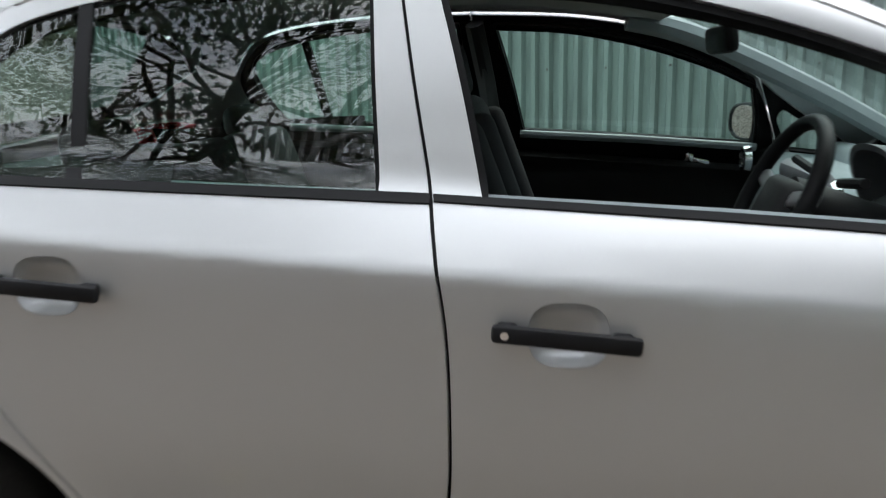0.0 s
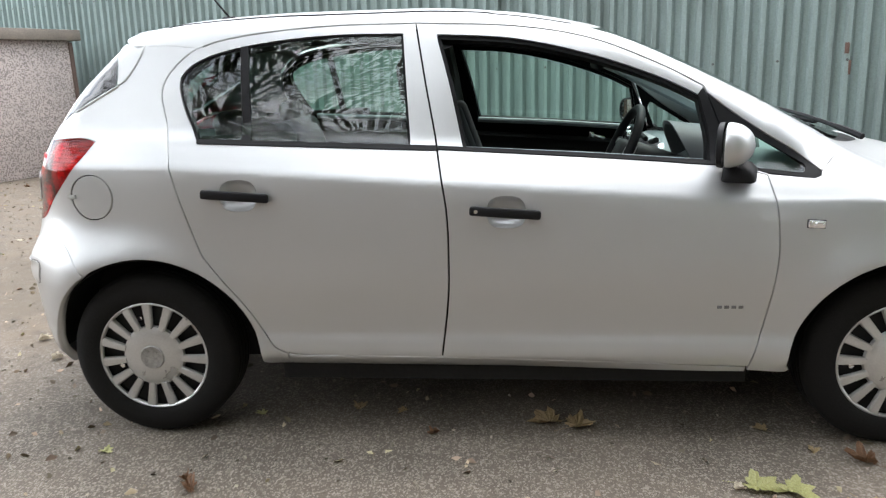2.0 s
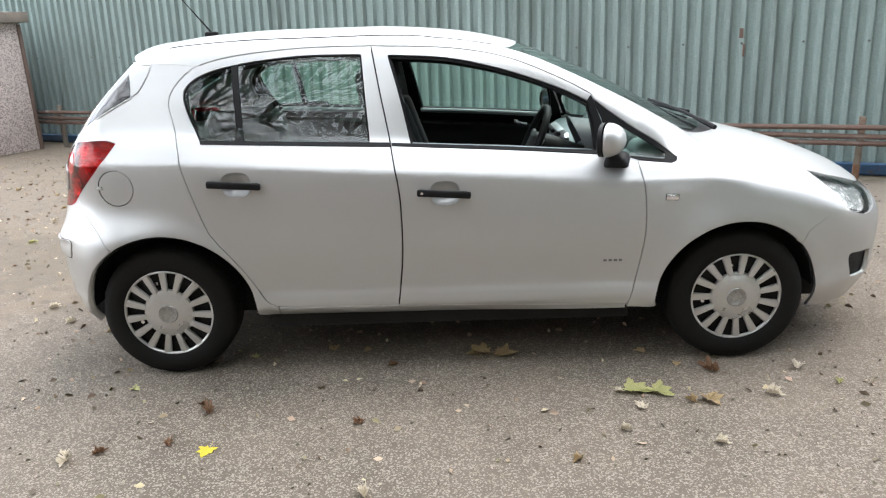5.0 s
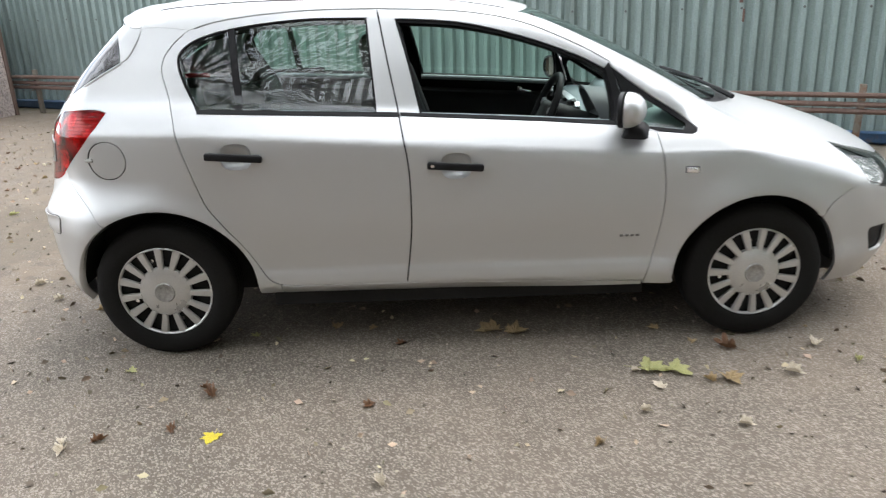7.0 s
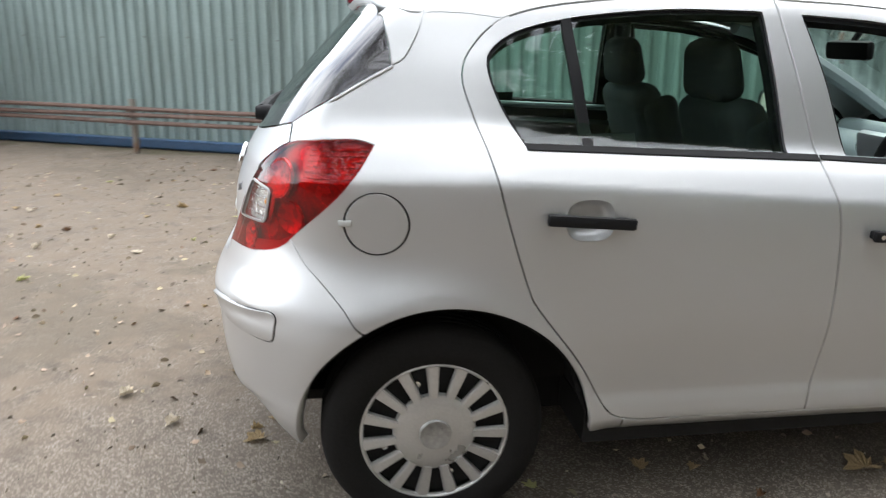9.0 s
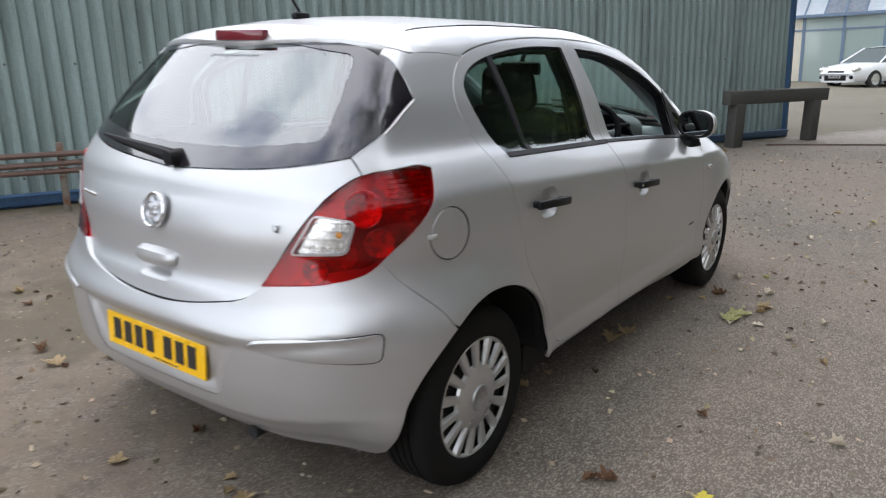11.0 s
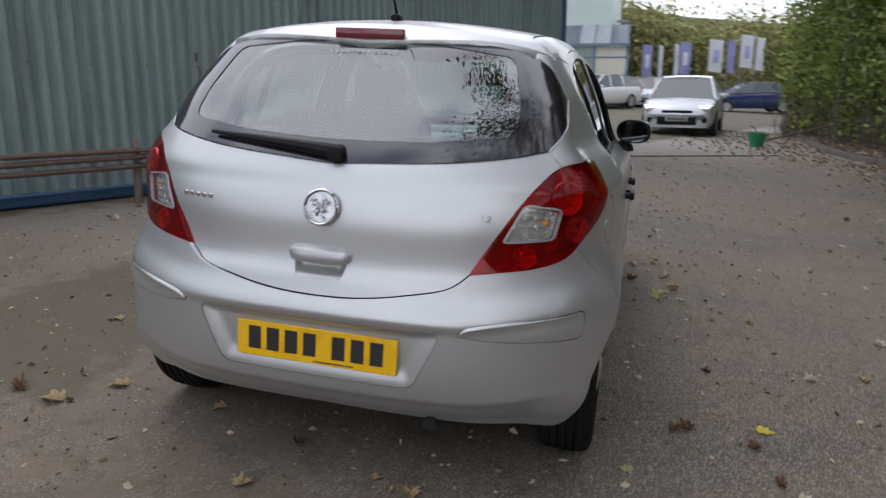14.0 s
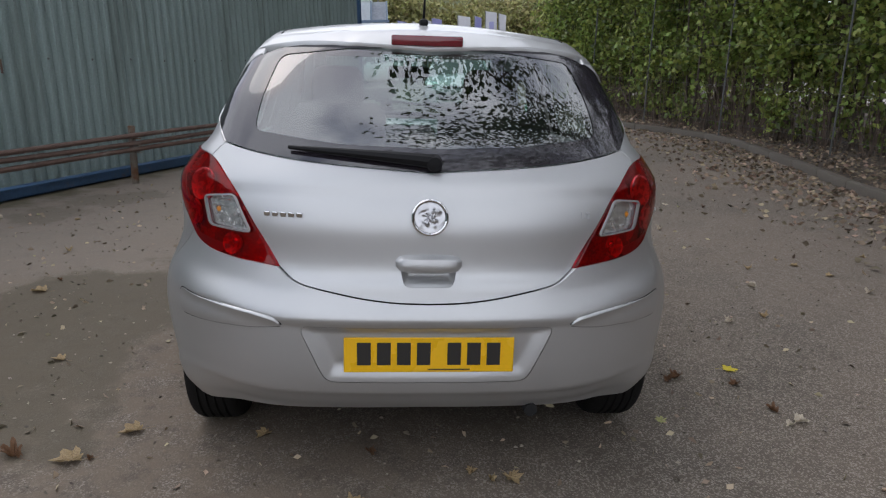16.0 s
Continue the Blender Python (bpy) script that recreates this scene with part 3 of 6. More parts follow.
flap = outline("tail", onto("side", oval(-0.146, 0.868, 0.078, 0.075)))
panel("rear_quarter_panel", "tail", quarter, PAINT, car, holes=(flap,), gap=0.0018, step=0.02)
flaps = panel("fuel_flap", "tail", flap, PAINT, car, lift=0.0005, gap=0.0028)
panel("fuel_flap_well", "tail", flap, UNDER, car, gap=-0.003, depth=0, lift=-0.012)
y = onto("side", [(-0.220, 0.870)])[0][1]
bm = bmesh.new()
rbox(bm, (-0.221, y - 0.004, 0.870), (0.034, 0.008, 0.016), 0.004, (0, 0, -12))
part("flap_release", bm, HEADLINER, flaps[0], "pale release tab on the fuel flap")

# roof with both front pillars
wind_edge = [(1.50, -0.515), (1.75, -0.545), (2.00, -0.568), (2.285, -0.585)]
roof_right = np.vstack([seen_from("top", quarter_top), seen_from("top", door_edge[:k0 + 1][::-1]), seen_from("top", onto("side", door_top)),
                        seen_from("top", onto("side", bend(quarter_up))), [(2.285, -0.72)], bend([(2.285, -0.585), (2.00, -0.568), (1.75, -0.545), (1.50, -0.515)])])
front_edge = bend([(1.50, -0.515), (1.555, -0.44), (1.60, -0.25), (1.615, 0.0)])
back_edge = bend([(0.035, 0.0), (0.030, -0.3), (-0.005, -0.56), (-0.011, -0.5865)])
half = np.vstack([back_edge, roof_right[1:], front_edge])
keep = [half[0]]
for q in half[1:]:
    if np.hypot(*(q - keep[-1])) > 0.003:
        keep.append(q)
half = np.array(keep)
roof_outline = np.vstack([half, (half * np.array([1, -1]))[::-1][1:-1]])
panel("roof", "top", roof_outline, PAINT, car, both=False, gap=0.0015, step=0.045)
ditch = bend([(0.05, -0.50), (0.6, -0.515), (1.2, -0.505), (1.47, -0.487)])
for s in (1, -1):
    q = onto("top", ditch)
    bm = bmesh.new()
    tube(bm, [(a, b * s, c - 0.001) for a, b, c in q], 0.0035, 6)
    part("roof_ditch_strip", bm, BLACK, car, "thin black roof channel strip")

# windscreen, scuttle and wipers
ws = np.vstack([bend([(1.612, 0.0), (1.597, -0.25), (1.553, -0.437), (1.503, -0.512)]), bend(wind_edge)[1:], bend([(2.285, -0.585), (2.40, -0.44), (2.50, -0.22), (2.53, 0)])[1:]])
ws = np.vstack([ws, (ws * np.array([1, -1]))[::-1][1:-1]])
panel("windscreen", "top", ws, SCREEN, car, both=False, lift=-0.003, depth=0, gap=0, step=0.06)[0].visible_shadow = False
scut = np.vstack([bend([(2.53, 0), (2.50, -0.22), (2.40, -0.44), (2.285, -0.585)]), bend([(2.315, -0.60), (2.45, -0.43), (2.575, -0.22), (2.61, 0)])])
scut = np.vstack([scut, (scut * np.array([1, -1]))[::-1][1:-1]])
panel("scuttle", "top", scut, BLACK, car, both=False, lift=-0.006)
for a, b in (((2.53, -0.36), (2.36, 0.20)), ((2.55, 0.10), (2.33, 0.50))):
    q = onto("top", bend([a, ((a[0] + b[0]) / 2 - 0.02, (a[1] + b[1]) / 2), b], 0.05))
    bm = bmesh.new()
    tube(bm, q + np.array([0, 0, 0.022]), [0.012] * 3 + [0.008] * (len(q) - 3), 6)
    part("windscreen_wiper", bm, BLACK, car)

# bonnet, wings, lamps and bumper at the nose
bonnet_side = [(2.315, -0.60), (2.60, -0.625), (2.862, -0.600), (2.99, -0.565), (3.16, -0.47), (3.24, -0.33)]
bon = np.vstack([bend([(2.61, 0), (2.575, -0.22), (2.45, -0.43), (2.315, -0.60)]), bend(bonnet_side)[1:], bend([(3.24, -0.33), (3.285, -0.16), (3.30, 0)])[1:]])
bon = np.vstack([bon, (bon * np.array([1, -1]))[::-1][1:-1]])
panel("bonnet", "top", bon, PAINT, car, both=False, gap=0.002, step=0.045)
head_out = [(2.862, -0.600), (2.897, -0.673), (2.984, -0.727)]
wing = outline("diag", onto("side", door_front[::-1][:-14]), onto("side", bend([(2.064, 0.911), (2.205, 0.897)])), onto("side", [(2.228, 0.905), (2.234, 0.92)]), onto("top", [(2.285, -0.72)]),
               onto("top", bend([(2.285, -0.60), (2.315, -0.60)])), onto("top", bend(bonnet_side[:3])), onto("top", bend(head_out)), line("side", [(2.984, 0.66), (2.90, 0.640), (2.80, 0.590)]),
               arch(2.503, 0.288, 0.362, 44, 179), line("side", [(2.150, 0.290), (2.136, 0.274), (2.024, 0.276)]))
panel("front_wing", "diag", wing, PAINT, car, gap=0.0018, step=0.02)
head = outline("nose", onto("top", bend(head_out)), line("nose", [(math.atan2(0.727, 0.934), 0.665), (math.atan2(0.657, 1.08), 0.622), (math.atan2(0.56, 1.15), 0.640), (math.atan2(0.40, 1.2), 0.680)]),
               onto("top", bend([(3.22, -0.375), (3.16, -0.47), (2.99, -0.565), (2.862, -0.600)])))
for nm, mt, lf in (("headlamp_reflector", LAMPCHROME, -0.035), ("headlamp_lens", CLEARLENS, 0.0)):
    panel(nm, "nose", head, mt, car, lift=lf, gap=0.002, depth=0.02 if lf == 0 else 0)
a_arch = arch(2.503, 0.288, 0.362, 44.5, -10)
fb = np.vstack([seen_from("nose", line("side", [(2.984, 0.66), (2.90, 0.640), (2.80, 0.590)])), seen_from("nose", a_arch)[1:], bend([(seen_from("nose", a_arch)[-1][0], 0.215), (0.5, 0.19), (0, 0.19)])])
ft = bend([(0, 0.655), (math.atan2(0.40, 1.2), 0.672), (math.atan2(0.56, 1.15), 0.633), (math.atan2(0.657, 1.08), 0.615), (math.atan2(0.727, 0.934), 0.655)])
fb = np.vstack([ft, fb])
fb = np.vstack([fb, (fb * np.array([-1, 1]))[::-1][1:-1]])
grille = rounded([(-0.26, 0.46), (0.26, 0.46), (0.22, 0.30), (-0.22, 0.30)], 0.03)
fog = [rounded([(s * 0.47, 0.43), (s * 0.62, 0.445), (s * 0.60, 0.33), (s * 0.49, 0.32)], 0.02) for s in (1, -1)]
panel("front_bumper", "nose", fb, PAINT, car, both=False, holes=(grille, *fog), gap=0.002)
panel("lower_grille", "nose", grille, BLACK, car, both=False, lift=-0.03, depth=0, gap=-0.01)
for fg in fog:
    panel("fog_lamp_recess", "nose", fg, BLACK, car, both=False, lift=-0.02, depth=0, gap=-0.008)
fg = np.array([(-0.17, 0.615), (0.17, 0.615), (0.17, 0.575), (-0.17, 0.575)])
panel("upper_grille", "nose", fg, BLACK, car, both=False, lift=0.002)

panel("nose_joint", "side", np.array([(3.0, 0.690), (2.89, 0.668), (2.78, 0.618), (2.742, 0.552), (2.775, 0.535), (2.82, 0.572), (2.91, 0.615), (3.0, 0.635)]), PAINT, car, lift=-0.0025, gap=0, depth=0)

# tailgate, rear window, spoiler, bumper
tail_low = [(0, 0.642), (-0.09, 0.6445), (-0.18, 0.6535), (-0.266, 0.668), (-0.38, 0.692), (-0.425, 0.715), (-0.456, 0.742)]
glass_low = [(0, 1.020), (-0.339, 1.043), (-0.52, 1.066), (-0.628, 1.088)]
tg = np.vstack([bend(tail_low), seen_from("rear", lamp_in)[1:], bend([(-0.672, 1.046), (-0.650, 1.07), (-0.628, 1.088)])[1:], bend(glass_low)[::-1][1:]])
tg = np.vstack([tg, (tg * np.array([-1, 1]))[::-1][1:-1]])
panel("lamp_surround", "side", np.array([(-0.290, 0.862), (-0.330, 0.841), (-0.385, 0.806), (-0.47, 0.788), (-0.43, 0.72), (-0.28, 0.74)]), PAINT, car, lift=-0.005, gap=0, depth=0)


def gate_form(p):
    """The tailgate's hollow above the lip at its foot, and the soft fold under the window."""
    z = p[:, 2]
    return -0.020 * ease(-z, -0.88, -0.735) + 0.011 * ease(-z, -0.728, -0.690) + 0.006 * ease(z, 0.955, 0.985) * (1 - ease(z, 0.985, 1.06))


grip = rounded([(-0.084, 0.748), (0.084, 0.748), (0.072, 0.693), (-0.072, 0.693)], 0.018)
tailgate = panel("tailgate", "rear", tg, PAINT, car, both=False, gap=0.0028, step=0.018, holes=(grip,), lifter=gate_form)[0]
tip_at = onto("side", [(-0.096, 1.231)])[0]
ends_q = seen_from("tail", np.array([tip_at, onto("rear", [(-0.540, 1.350)])[0]]))
run = np.linspace(0, 1, 14)[:, None]
wing_edge = onto("tail", ends_q[0] + (ends_q[1] - ends_q[0]) * run + np.array([0, 0.034]) * np.sin(np.pi * run) ** 0.8)
glass_top = line("rear", [(-0.540, 1.350), (-0.50, 1.368), (-0.43, 1.384), (-0.286, 1.396), (0, 1.396)])
gl = np.vstack([seen_from("tail", line("rear", glass_low)), seen_from("tail", glass_side)[1:], seen_from("tail", wing_edge)[1:], seen_from("tail", glass_top)[1:]])
gl = np.vstack([gl, (gl * np.array([-1, 1]))[::-1][1:-1]])
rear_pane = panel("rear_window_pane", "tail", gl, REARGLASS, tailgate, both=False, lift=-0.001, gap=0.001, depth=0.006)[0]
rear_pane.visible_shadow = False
cl = rounded(seen_from("tail", onto("rear", [(-0.535, 1.128), (-0.28, 1.098), (0, 1.090), (0.28, 1.098), (0.535, 1.128), (0.475, 1.352), (0.25, 1.380), (0, 1.386), (-0.25, 1.380), (-0.475, 1.352)])), 0.03)
panel("blackout_band", "tail", gl, GLOSSBLACK, tailgate, holes=(cl,), both=False, lift=0.0012, gap=0.0015, depth=0)
sp = np.vstack([bend([(0.033, 0.0), (0.028, -0.3), (-0.005, -0.56), (-0.009, -0.583)]), bend([(-0.050, -0.575), (-0.085, -0.545), (-0.125, -0.44), (-0.160, -0.25), (-0.178, 0)])])
sp = np.vstack([sp, (sp * np.array([1, -1]))[::-1][1:-1]])


def tip(p):
    return 0.016 * np.clip((0.03 - p[:, 0]) / 0.17, 0, 1) ** 2


spoiler = panel("roof_spoiler", "top", sp, PAINT, car, both=False, lifter=tip, depth=0.035, gap=0.0015)[0]
wg = outline("tail", wing_seam, onto("top", bend([(-0.018, -0.584), (-0.050, -0.577), (-0.085, -0.548), (-0.095, -0.535)])), wing_edge[::-1])
panel("roof_joint", "side", np.array([(-0.02, 1.340), (0.10, 1.338), (0.20, 1.325), (0.22, 1.350), (0.09, 1.378), (-0.02, 1.380)]), PAINT, car, lift=-0.0012, gap=0, depth=0)
panel("spoiler_core", "side", np.array([(0.02, 1.335), (0.03, 1.395), (-0.06, 1.388), (-0.095, 1.345), (-0.09, 1.30), (-0.04, 1.30)]), PAINT, car, lift=-0.004, gap=0, depth=0)
panel("spoiler_wing", "tail", wg, PAINT, car, lift=0.004, gap=0.0016, depth=0.016, step=0.02)
for s in (1, -1):
    bm = bmesh.new()
    q = glass_side + slope(glass_side) * 0.002
    tube(bm, [(a + 0.004, b * s, c - 0.004) for a, b, c in q], 0.0045, 8)
    part("window_edge_bead", bm, PAINT, car, "rounded painted edge beside the rear window")
bm = bmesh.new()
rbox(bm, (-0.176, 0, 1.411), (0.03, 0.236, 0.034), 0.006)
part("high_brake_lamp", bm, material("dark_red_lens", (0.16, 0.012, 0.02), 0.12, coat=0.6), spoiler, "dark red strip brake lamp")
bm = bmesh.new()
rbox(bm, (0.087, 0, 1.478), (0.07, 0.032, 0.028), 0.012)
part("aerial_base", bm, BLACK, car)
bm = bmesh.new()
tube(bm, [(0.085, 0, 1.49), (-0.01, 0, 1.61), (-0.16, 0, 1.80), (-0.25, 0, 1.92)], [0.005, 0.003, 0.0022, 0.002], 6)
part("aerial", bm, BLACK, car, "thin black whip aerial leaning back")

arch_r = arch(0.024, 0.295, 0.386, 123, 189, 0.370)
bump = np.vstack([seen_from("tail", line("rear", tail_low)), seen_from("tail", lamp_rear_part[::-1])[1:], seen_from("tail", seam_low)[1:], seen_from("tail", arch_r),
                  seen_from("tail", onto("rear", bend([(-0.72, 0.222), (-0.5, 0.230), (-0.3, 0.242), (0, 0.250)])))])
bump = np.vstack([bump, (bump * np.array([-1, 1]))[::-1][1:-1]])


def swell(p):
    """The shelf with its edge above the plate, and the tucked-in valance below the bumper's face."""
    a, z = np.abs(p[:, 1]), p[:, 2]
    edge = 0.580 + 0.040 * ease(a, 0.40, 0.76)
    shelf = ease(z, edge - 0.010, edge + 0.012) * (1 - ease(z, edge + 0.012, edge + 0.105))
    foot = 0.345 + 0.03 * ease(a, 0.45, 0.80)
    return 0.014 * shelf * (1 - ease(a, 0.70, 0.82)) - 0.007 * ease(-z, -foot - 0.004, -foot + 0.010) * (1 - ease(a, 0.66, 0.80)) - 0.034 * np.clip((foot - z) / 0.10, 0, 1) * (1 - 0.8 * ease(a, 0.60, 0.76))


def scoop(p):
    """The sunk field of the plate."""
    a, z = np.abs(p[:, 1]), p[:, 2]
    side = (0.308 + (z - 0.392) * 0.447 - a) * 0.913
    d = np.clip(np.minimum(np.minimum((0.571 - z) / 0.016, side / 0.050), (z - 0.392) / 0.060), 0, 1)
    return -0.0015 - 0.018 * d * d * (3 - 2 * d)


rec = rounded([(-0.388, 0.571), (-0.308, 0.392), (0.308, 0.392), (0.388, 0.571)], 0.03)
rec_hole = seen_from("tail", onto("rear", even(rec, 0.02)))
bumper = panel("rear_bumper", "tail", bump, PAINT, car, both=False, holes=(rec_hole,), gap=0.002, depth=0.03, step=0.014, lifter=swell)[0]
panel("plate_recess", "tail", rec_hole, PAINT, bumper, both=False, gap=-0.001, depth=0, step=0.011, lifter=scoop, edge_step=0.01)
plate = empty("number_plate", pose(-0.6005, -0.006, 0.482, 0, 3, 0))
plate.parent = car
bm = bmesh.new()
rbox(bm, (0, 0, 0), (0.006, 0.520, 0.111), 0.0025, seg=1)
part("plate_board", bm, PLATE, plate, "yellow reflective plate")
INK = material("black_characters", (0.02, 0.018, 0.016), 0.5)
for i in range(7):
    bm = bmesh.new()
    rbox(bm, (-0.0036, 0.1995 - 0.0605 * i - (0.033 if i > 3 else 0), 0.004), (0.002, 0.042, 0.072), 0.001, seg=1)
    part("character_bar", bm, INK, plate)
bm = bmesh.new()
rbox(bm, (-0.0034, -0.06, -0.046), (0.001, 0.13, 0.004), 0)
part("maker_line", bm, INK, plate)

strip = outline("tail", onto("rear", rounded([(-0.776, 0.634), (-0.70, 0.622), (-0.629, 0.614), (-0.52, 0.601), (-0.463, 0.589), (-0.436, 0.572), (-0.53, 0.562), (-0.626, 0.559), (-0.72, 0.556), (-0.776, 0.556)], 0.02)))
panel("strip_groove", "tail", strip, BLACK, bumper, gap=-0.0036, depth=0.002, step=0.012, lifter=lambda p: 0.0006 + swell(p))
panel("bumper_strip", "tail", strip, PAINT, bumper, gap=0.0, depth=0.012, step=0.012, lifter=lambda p: (0.005 + 0.006 * np.clip(1 - ((p[:, 2] - 0.590) / 0.036) ** 2, 0, 1)) * np.clip((0.79 - np.abs(p[:, 1])) / 0.1, 0.45, 1) + swell(p))

# rear lamps: a housing, ribs, a clear window and a red lens
win = outline("tail", onto("rear", rounded([(-0.586, 0.942), (-0.686, 0.930), (-0.670, 0.842), (-0.533, 0.834)], 0.016)))
lamp_parts = panel("rear_lamp", "tail", lamp, REDLENS, car, holes=(win,), gap=0.002, depth=0.016, lift=0.003, label="red rear lamp with a clear window")
for nm, ol, mt, lf, gp in (("lamp_housing", lamp, LAMPRED, -0.015, 0.0), ("clear_window", win, CLEARLENS, 0.0045, 0.0005), ("window_reflector", win, LAMPCHROME, -0.012, -0.004)):
    for a, b in zip(panel(nm, "tail", ol, mt, None, lift=lf, gap=gp, depth=0.02 if nm == "lamp_housing" else (0.0 if lf < 0.004 else 0.006), step=0.03), lamp_parts):
        a.parent = b
RIM = material("lamp_window_rim", (0.40, 0.38, 0.38), 0.3, 0.4)
rim_hole = inset(win * np.array([0.8, 1]), 0.0022) / np.array([0.8, 1])
for a, b in zip(panel("window_rim", "tail", win, RIM, None, holes=(rim_hole,), lift=0.0065, gap=-0.001, depth=0.01), lamp_parts):
    a.parent = b
for s in (1, -1):
    ln = lamp_parts[0 if s == 1 else 1]
    for i in range(7):
        z = 1.034 - 0.0125 * i
        seg = onto("side", bend([(-0.30 - 0.004 * i, z), (-0.160 - 0.009 * i, z)], 0.03))
        bm = bmesh.new()
        tube(bm, [(a + 0.004, (b + 0.018) * s, c) for a, b, c in seg], 0.0038, 6)
        part("lens_rib", bm, LAMPRED, ln)
    for yy, zz, rr, mt in ((-0.640, 0.890, 0.011, AMBER), (-0.585, 0.800, 0.014, LAMPCHROME)):
        q = onto("rear", [(yy, zz)])[0]
        bm = bmesh.new()
        bmesh.ops.create_uvsphere(bm, u_segments=14, v_segments=8, radius=rr)
        bmesh.ops.translate(bm, vec=(q[0] + 0.022, q[1] * s, q[2]), verts=bm.verts)
        part("bulb", bm, mt, ln)
    for yy, zz, rr in ((-0.700, 0.962, 0.050), (-0.735, 0.868, 0.040), (-0.600, 0.795, 0.034)):
        q = onto("rear", [(yy, zz)])
        bm = bmesh.new()
        lathe(bm, [(0.0006, -0.013), (0.4 * rr, -0.0125), (0.75 * rr, -0.0095), (rr, -0.003), (1.04 * rr, -0.010)], 28, "z")
        turn = Matrix.Translation(q[0]) @ Vector(slope(q)[0]).to_track_quat("Z", "Y").to_matrix().to_4x4()
        bmesh.ops.transform(bm, matrix=(Matrix.Identity(4) if s == 1 else Matrix.Diagonal((1, -1, 1, 1))) @ turn, verts=bm.verts)
        part("reflector_bowl", bm, BOWLRED, ln)
    for i in range(4):
        z = 0.922 - 0.022 * i
        q = onto("rear", bend([(-0.548 - 0.04 * max(0, 1 - i / 4), z), (-0.660, z)], 0.03))
        bm = bmesh.new()
        tube(bm, [(a + 0.006, b * s, c) for a, b, c in q], 0.003, 5)
        part("lens_rib", bm, CLEARLENS, ln)

# tailgate details
bm = bmesh.new()
rows = []
for k in range(17):
    v = -1 + k / 8
    h = (1 - abs(v) ** 5) ** 0.5
    half_y = 0.100
    sec = [(-0.540, 0.787), (-0.556, 0.784 - 0.002 * abs(v)), (-0.574, 0.774), (-0.579, 0.758), (-0.578, 0.738 + 0.006 * v * v), (-0.572, 0.731 + 0.006 * v * v), (-0.548, 0.732)]
    mid_z = 0.759
    rows.append([bm.verts.new((-0.545 + (x_ + 0.545) * (0.35 + 0.65 * h), v * half_y, mid_z + (z_ - mid_z) * (0.45 + 0.55 * h))) for x_, z_ in sec])
for ra_, rb_ in zip(rows, rows[1:]):
    for k in range(6):
        bm.faces.new((ra_[k], ra_[k + 1], rb_[k + 1], rb_[k]))
bm.faces.new(rows[0])
bm.faces.new(rows[-1])
part("tailgate_handle", bm, PAINT, tailgate)
panel("handle_cup", "rear", grip, PAINT, tailgate, both=False, gap=-0.001, depth=0, step=0.008, edge_step=0.006,
      lifter=lambda p: gate_form(p) - 0.0005 - 0.016 * ease(np.minimum((0.082 - np.abs(p[:, 1])) / 0.02, (p[:, 2] - 0.693) / 0.03), 0, 1))
ring = empty("emblem", pose(-0.549, 0.0, 0.899, 0, 16, 0))
ring.parent = car
bm = bmesh.new()
lathe(bm, [(0.046, 0.002), (0.047, -0.006), (0.051, -0.009), (0.055, -0.006), (0.056, 0.004)], 40, "x")
part("ring", bm, CHROME, ring, "chrome badge ring")
bm = bmesh.new()
lathe(bm, [(0.0006, -0.003), (0.03, -0.002), (0.047, 0.001)], 32, "x")
part("disc", bm, material("dark_badge_disc", (0.20, 0.20, 0.21), 0.35, 0.5), ring)
bm = bmesh.new()
rg = random.Random(8)
grid = []
for j in range(9):
    rr = 0.0455 * (j + 0.6) / 8.6
    grid.append([bm.verts.new((-0.004 - 0.0055 * max(0, math.sin(2.3 * math.sin(k * 0.5236 * 1.5 + j * 0.8) + j * 1.1)) * (1 - (j / 9) ** 3) + rg.uniform(-0.0008, 0.0008),
                               rr * math.cos(k * math.pi / 16), rr * math.sin(k * math.pi / 16))) for k in range(32)])
for ra_, rb_ in zip(grid, grid[1:]):
    for k in range(32):
        bm.faces.new((ra_[k], ra_[(k + 1) % 32], rb_[(k + 1) % 32], rb_[k]))
bm.faces.new(grid[0])
part("relief", bm, material("worn_badge_silver", (0.50, 0.50, 0.51), 0.28, 0.9), ring, "plain raised chrome shapes")
for i in range(5):
    q = onto("rear", [(0.485 - 0.0245 * i, 0.895)])[0]
    bm = bmesh.new()
    rbox(bm, (q[0] - 0.003, q[1], q[2]), (0.006, 0.019, 0.016), 0.002, (0, -14, -12), seg=1)
    part("badge_bar", bm, CHROME, tailgate, "small chrome badge bar")
txt = bpy.data.curves.new("engine_badge", "FONT")
txt.body, txt.size, txt.extrude, txt.align_x = "1.2", 0.028, 0.003, "CENTER"
q = onto("rear", [(-0.483, 0.892)])[0]
badge = new("engine_badge", txt)
badge.matrix_world = Matrix.Translation((q[0] - 0.002, q[1], q[2])) @ Matrix(((0, 0, -1, 0), (-1, 0, 0, 0), (0, 1, 0, 0), (0, 0, 0, 1))) @ pose(0, 0, 0, -12, -14, 0)
deps = bpy.context.evaluated_depsgraph_get()
me = bpy.data.meshes.new_from_object(badge.evaluated_get(deps))
me.materials.append(material("dull_badge_metal", (0.30, 0.30, 0.31), 0.35, 0.8))
b2 = new("engine_badge", me)
b2.matrix_world = badge.matrix_world.copy()
b2.parent = tailgate
tagged(b2, "chrome engine size numerals")
bpy.data.objects.remove(badge)
DECAL = material("pale_decal", (0.36, 0.40, 0.40), 0.5)
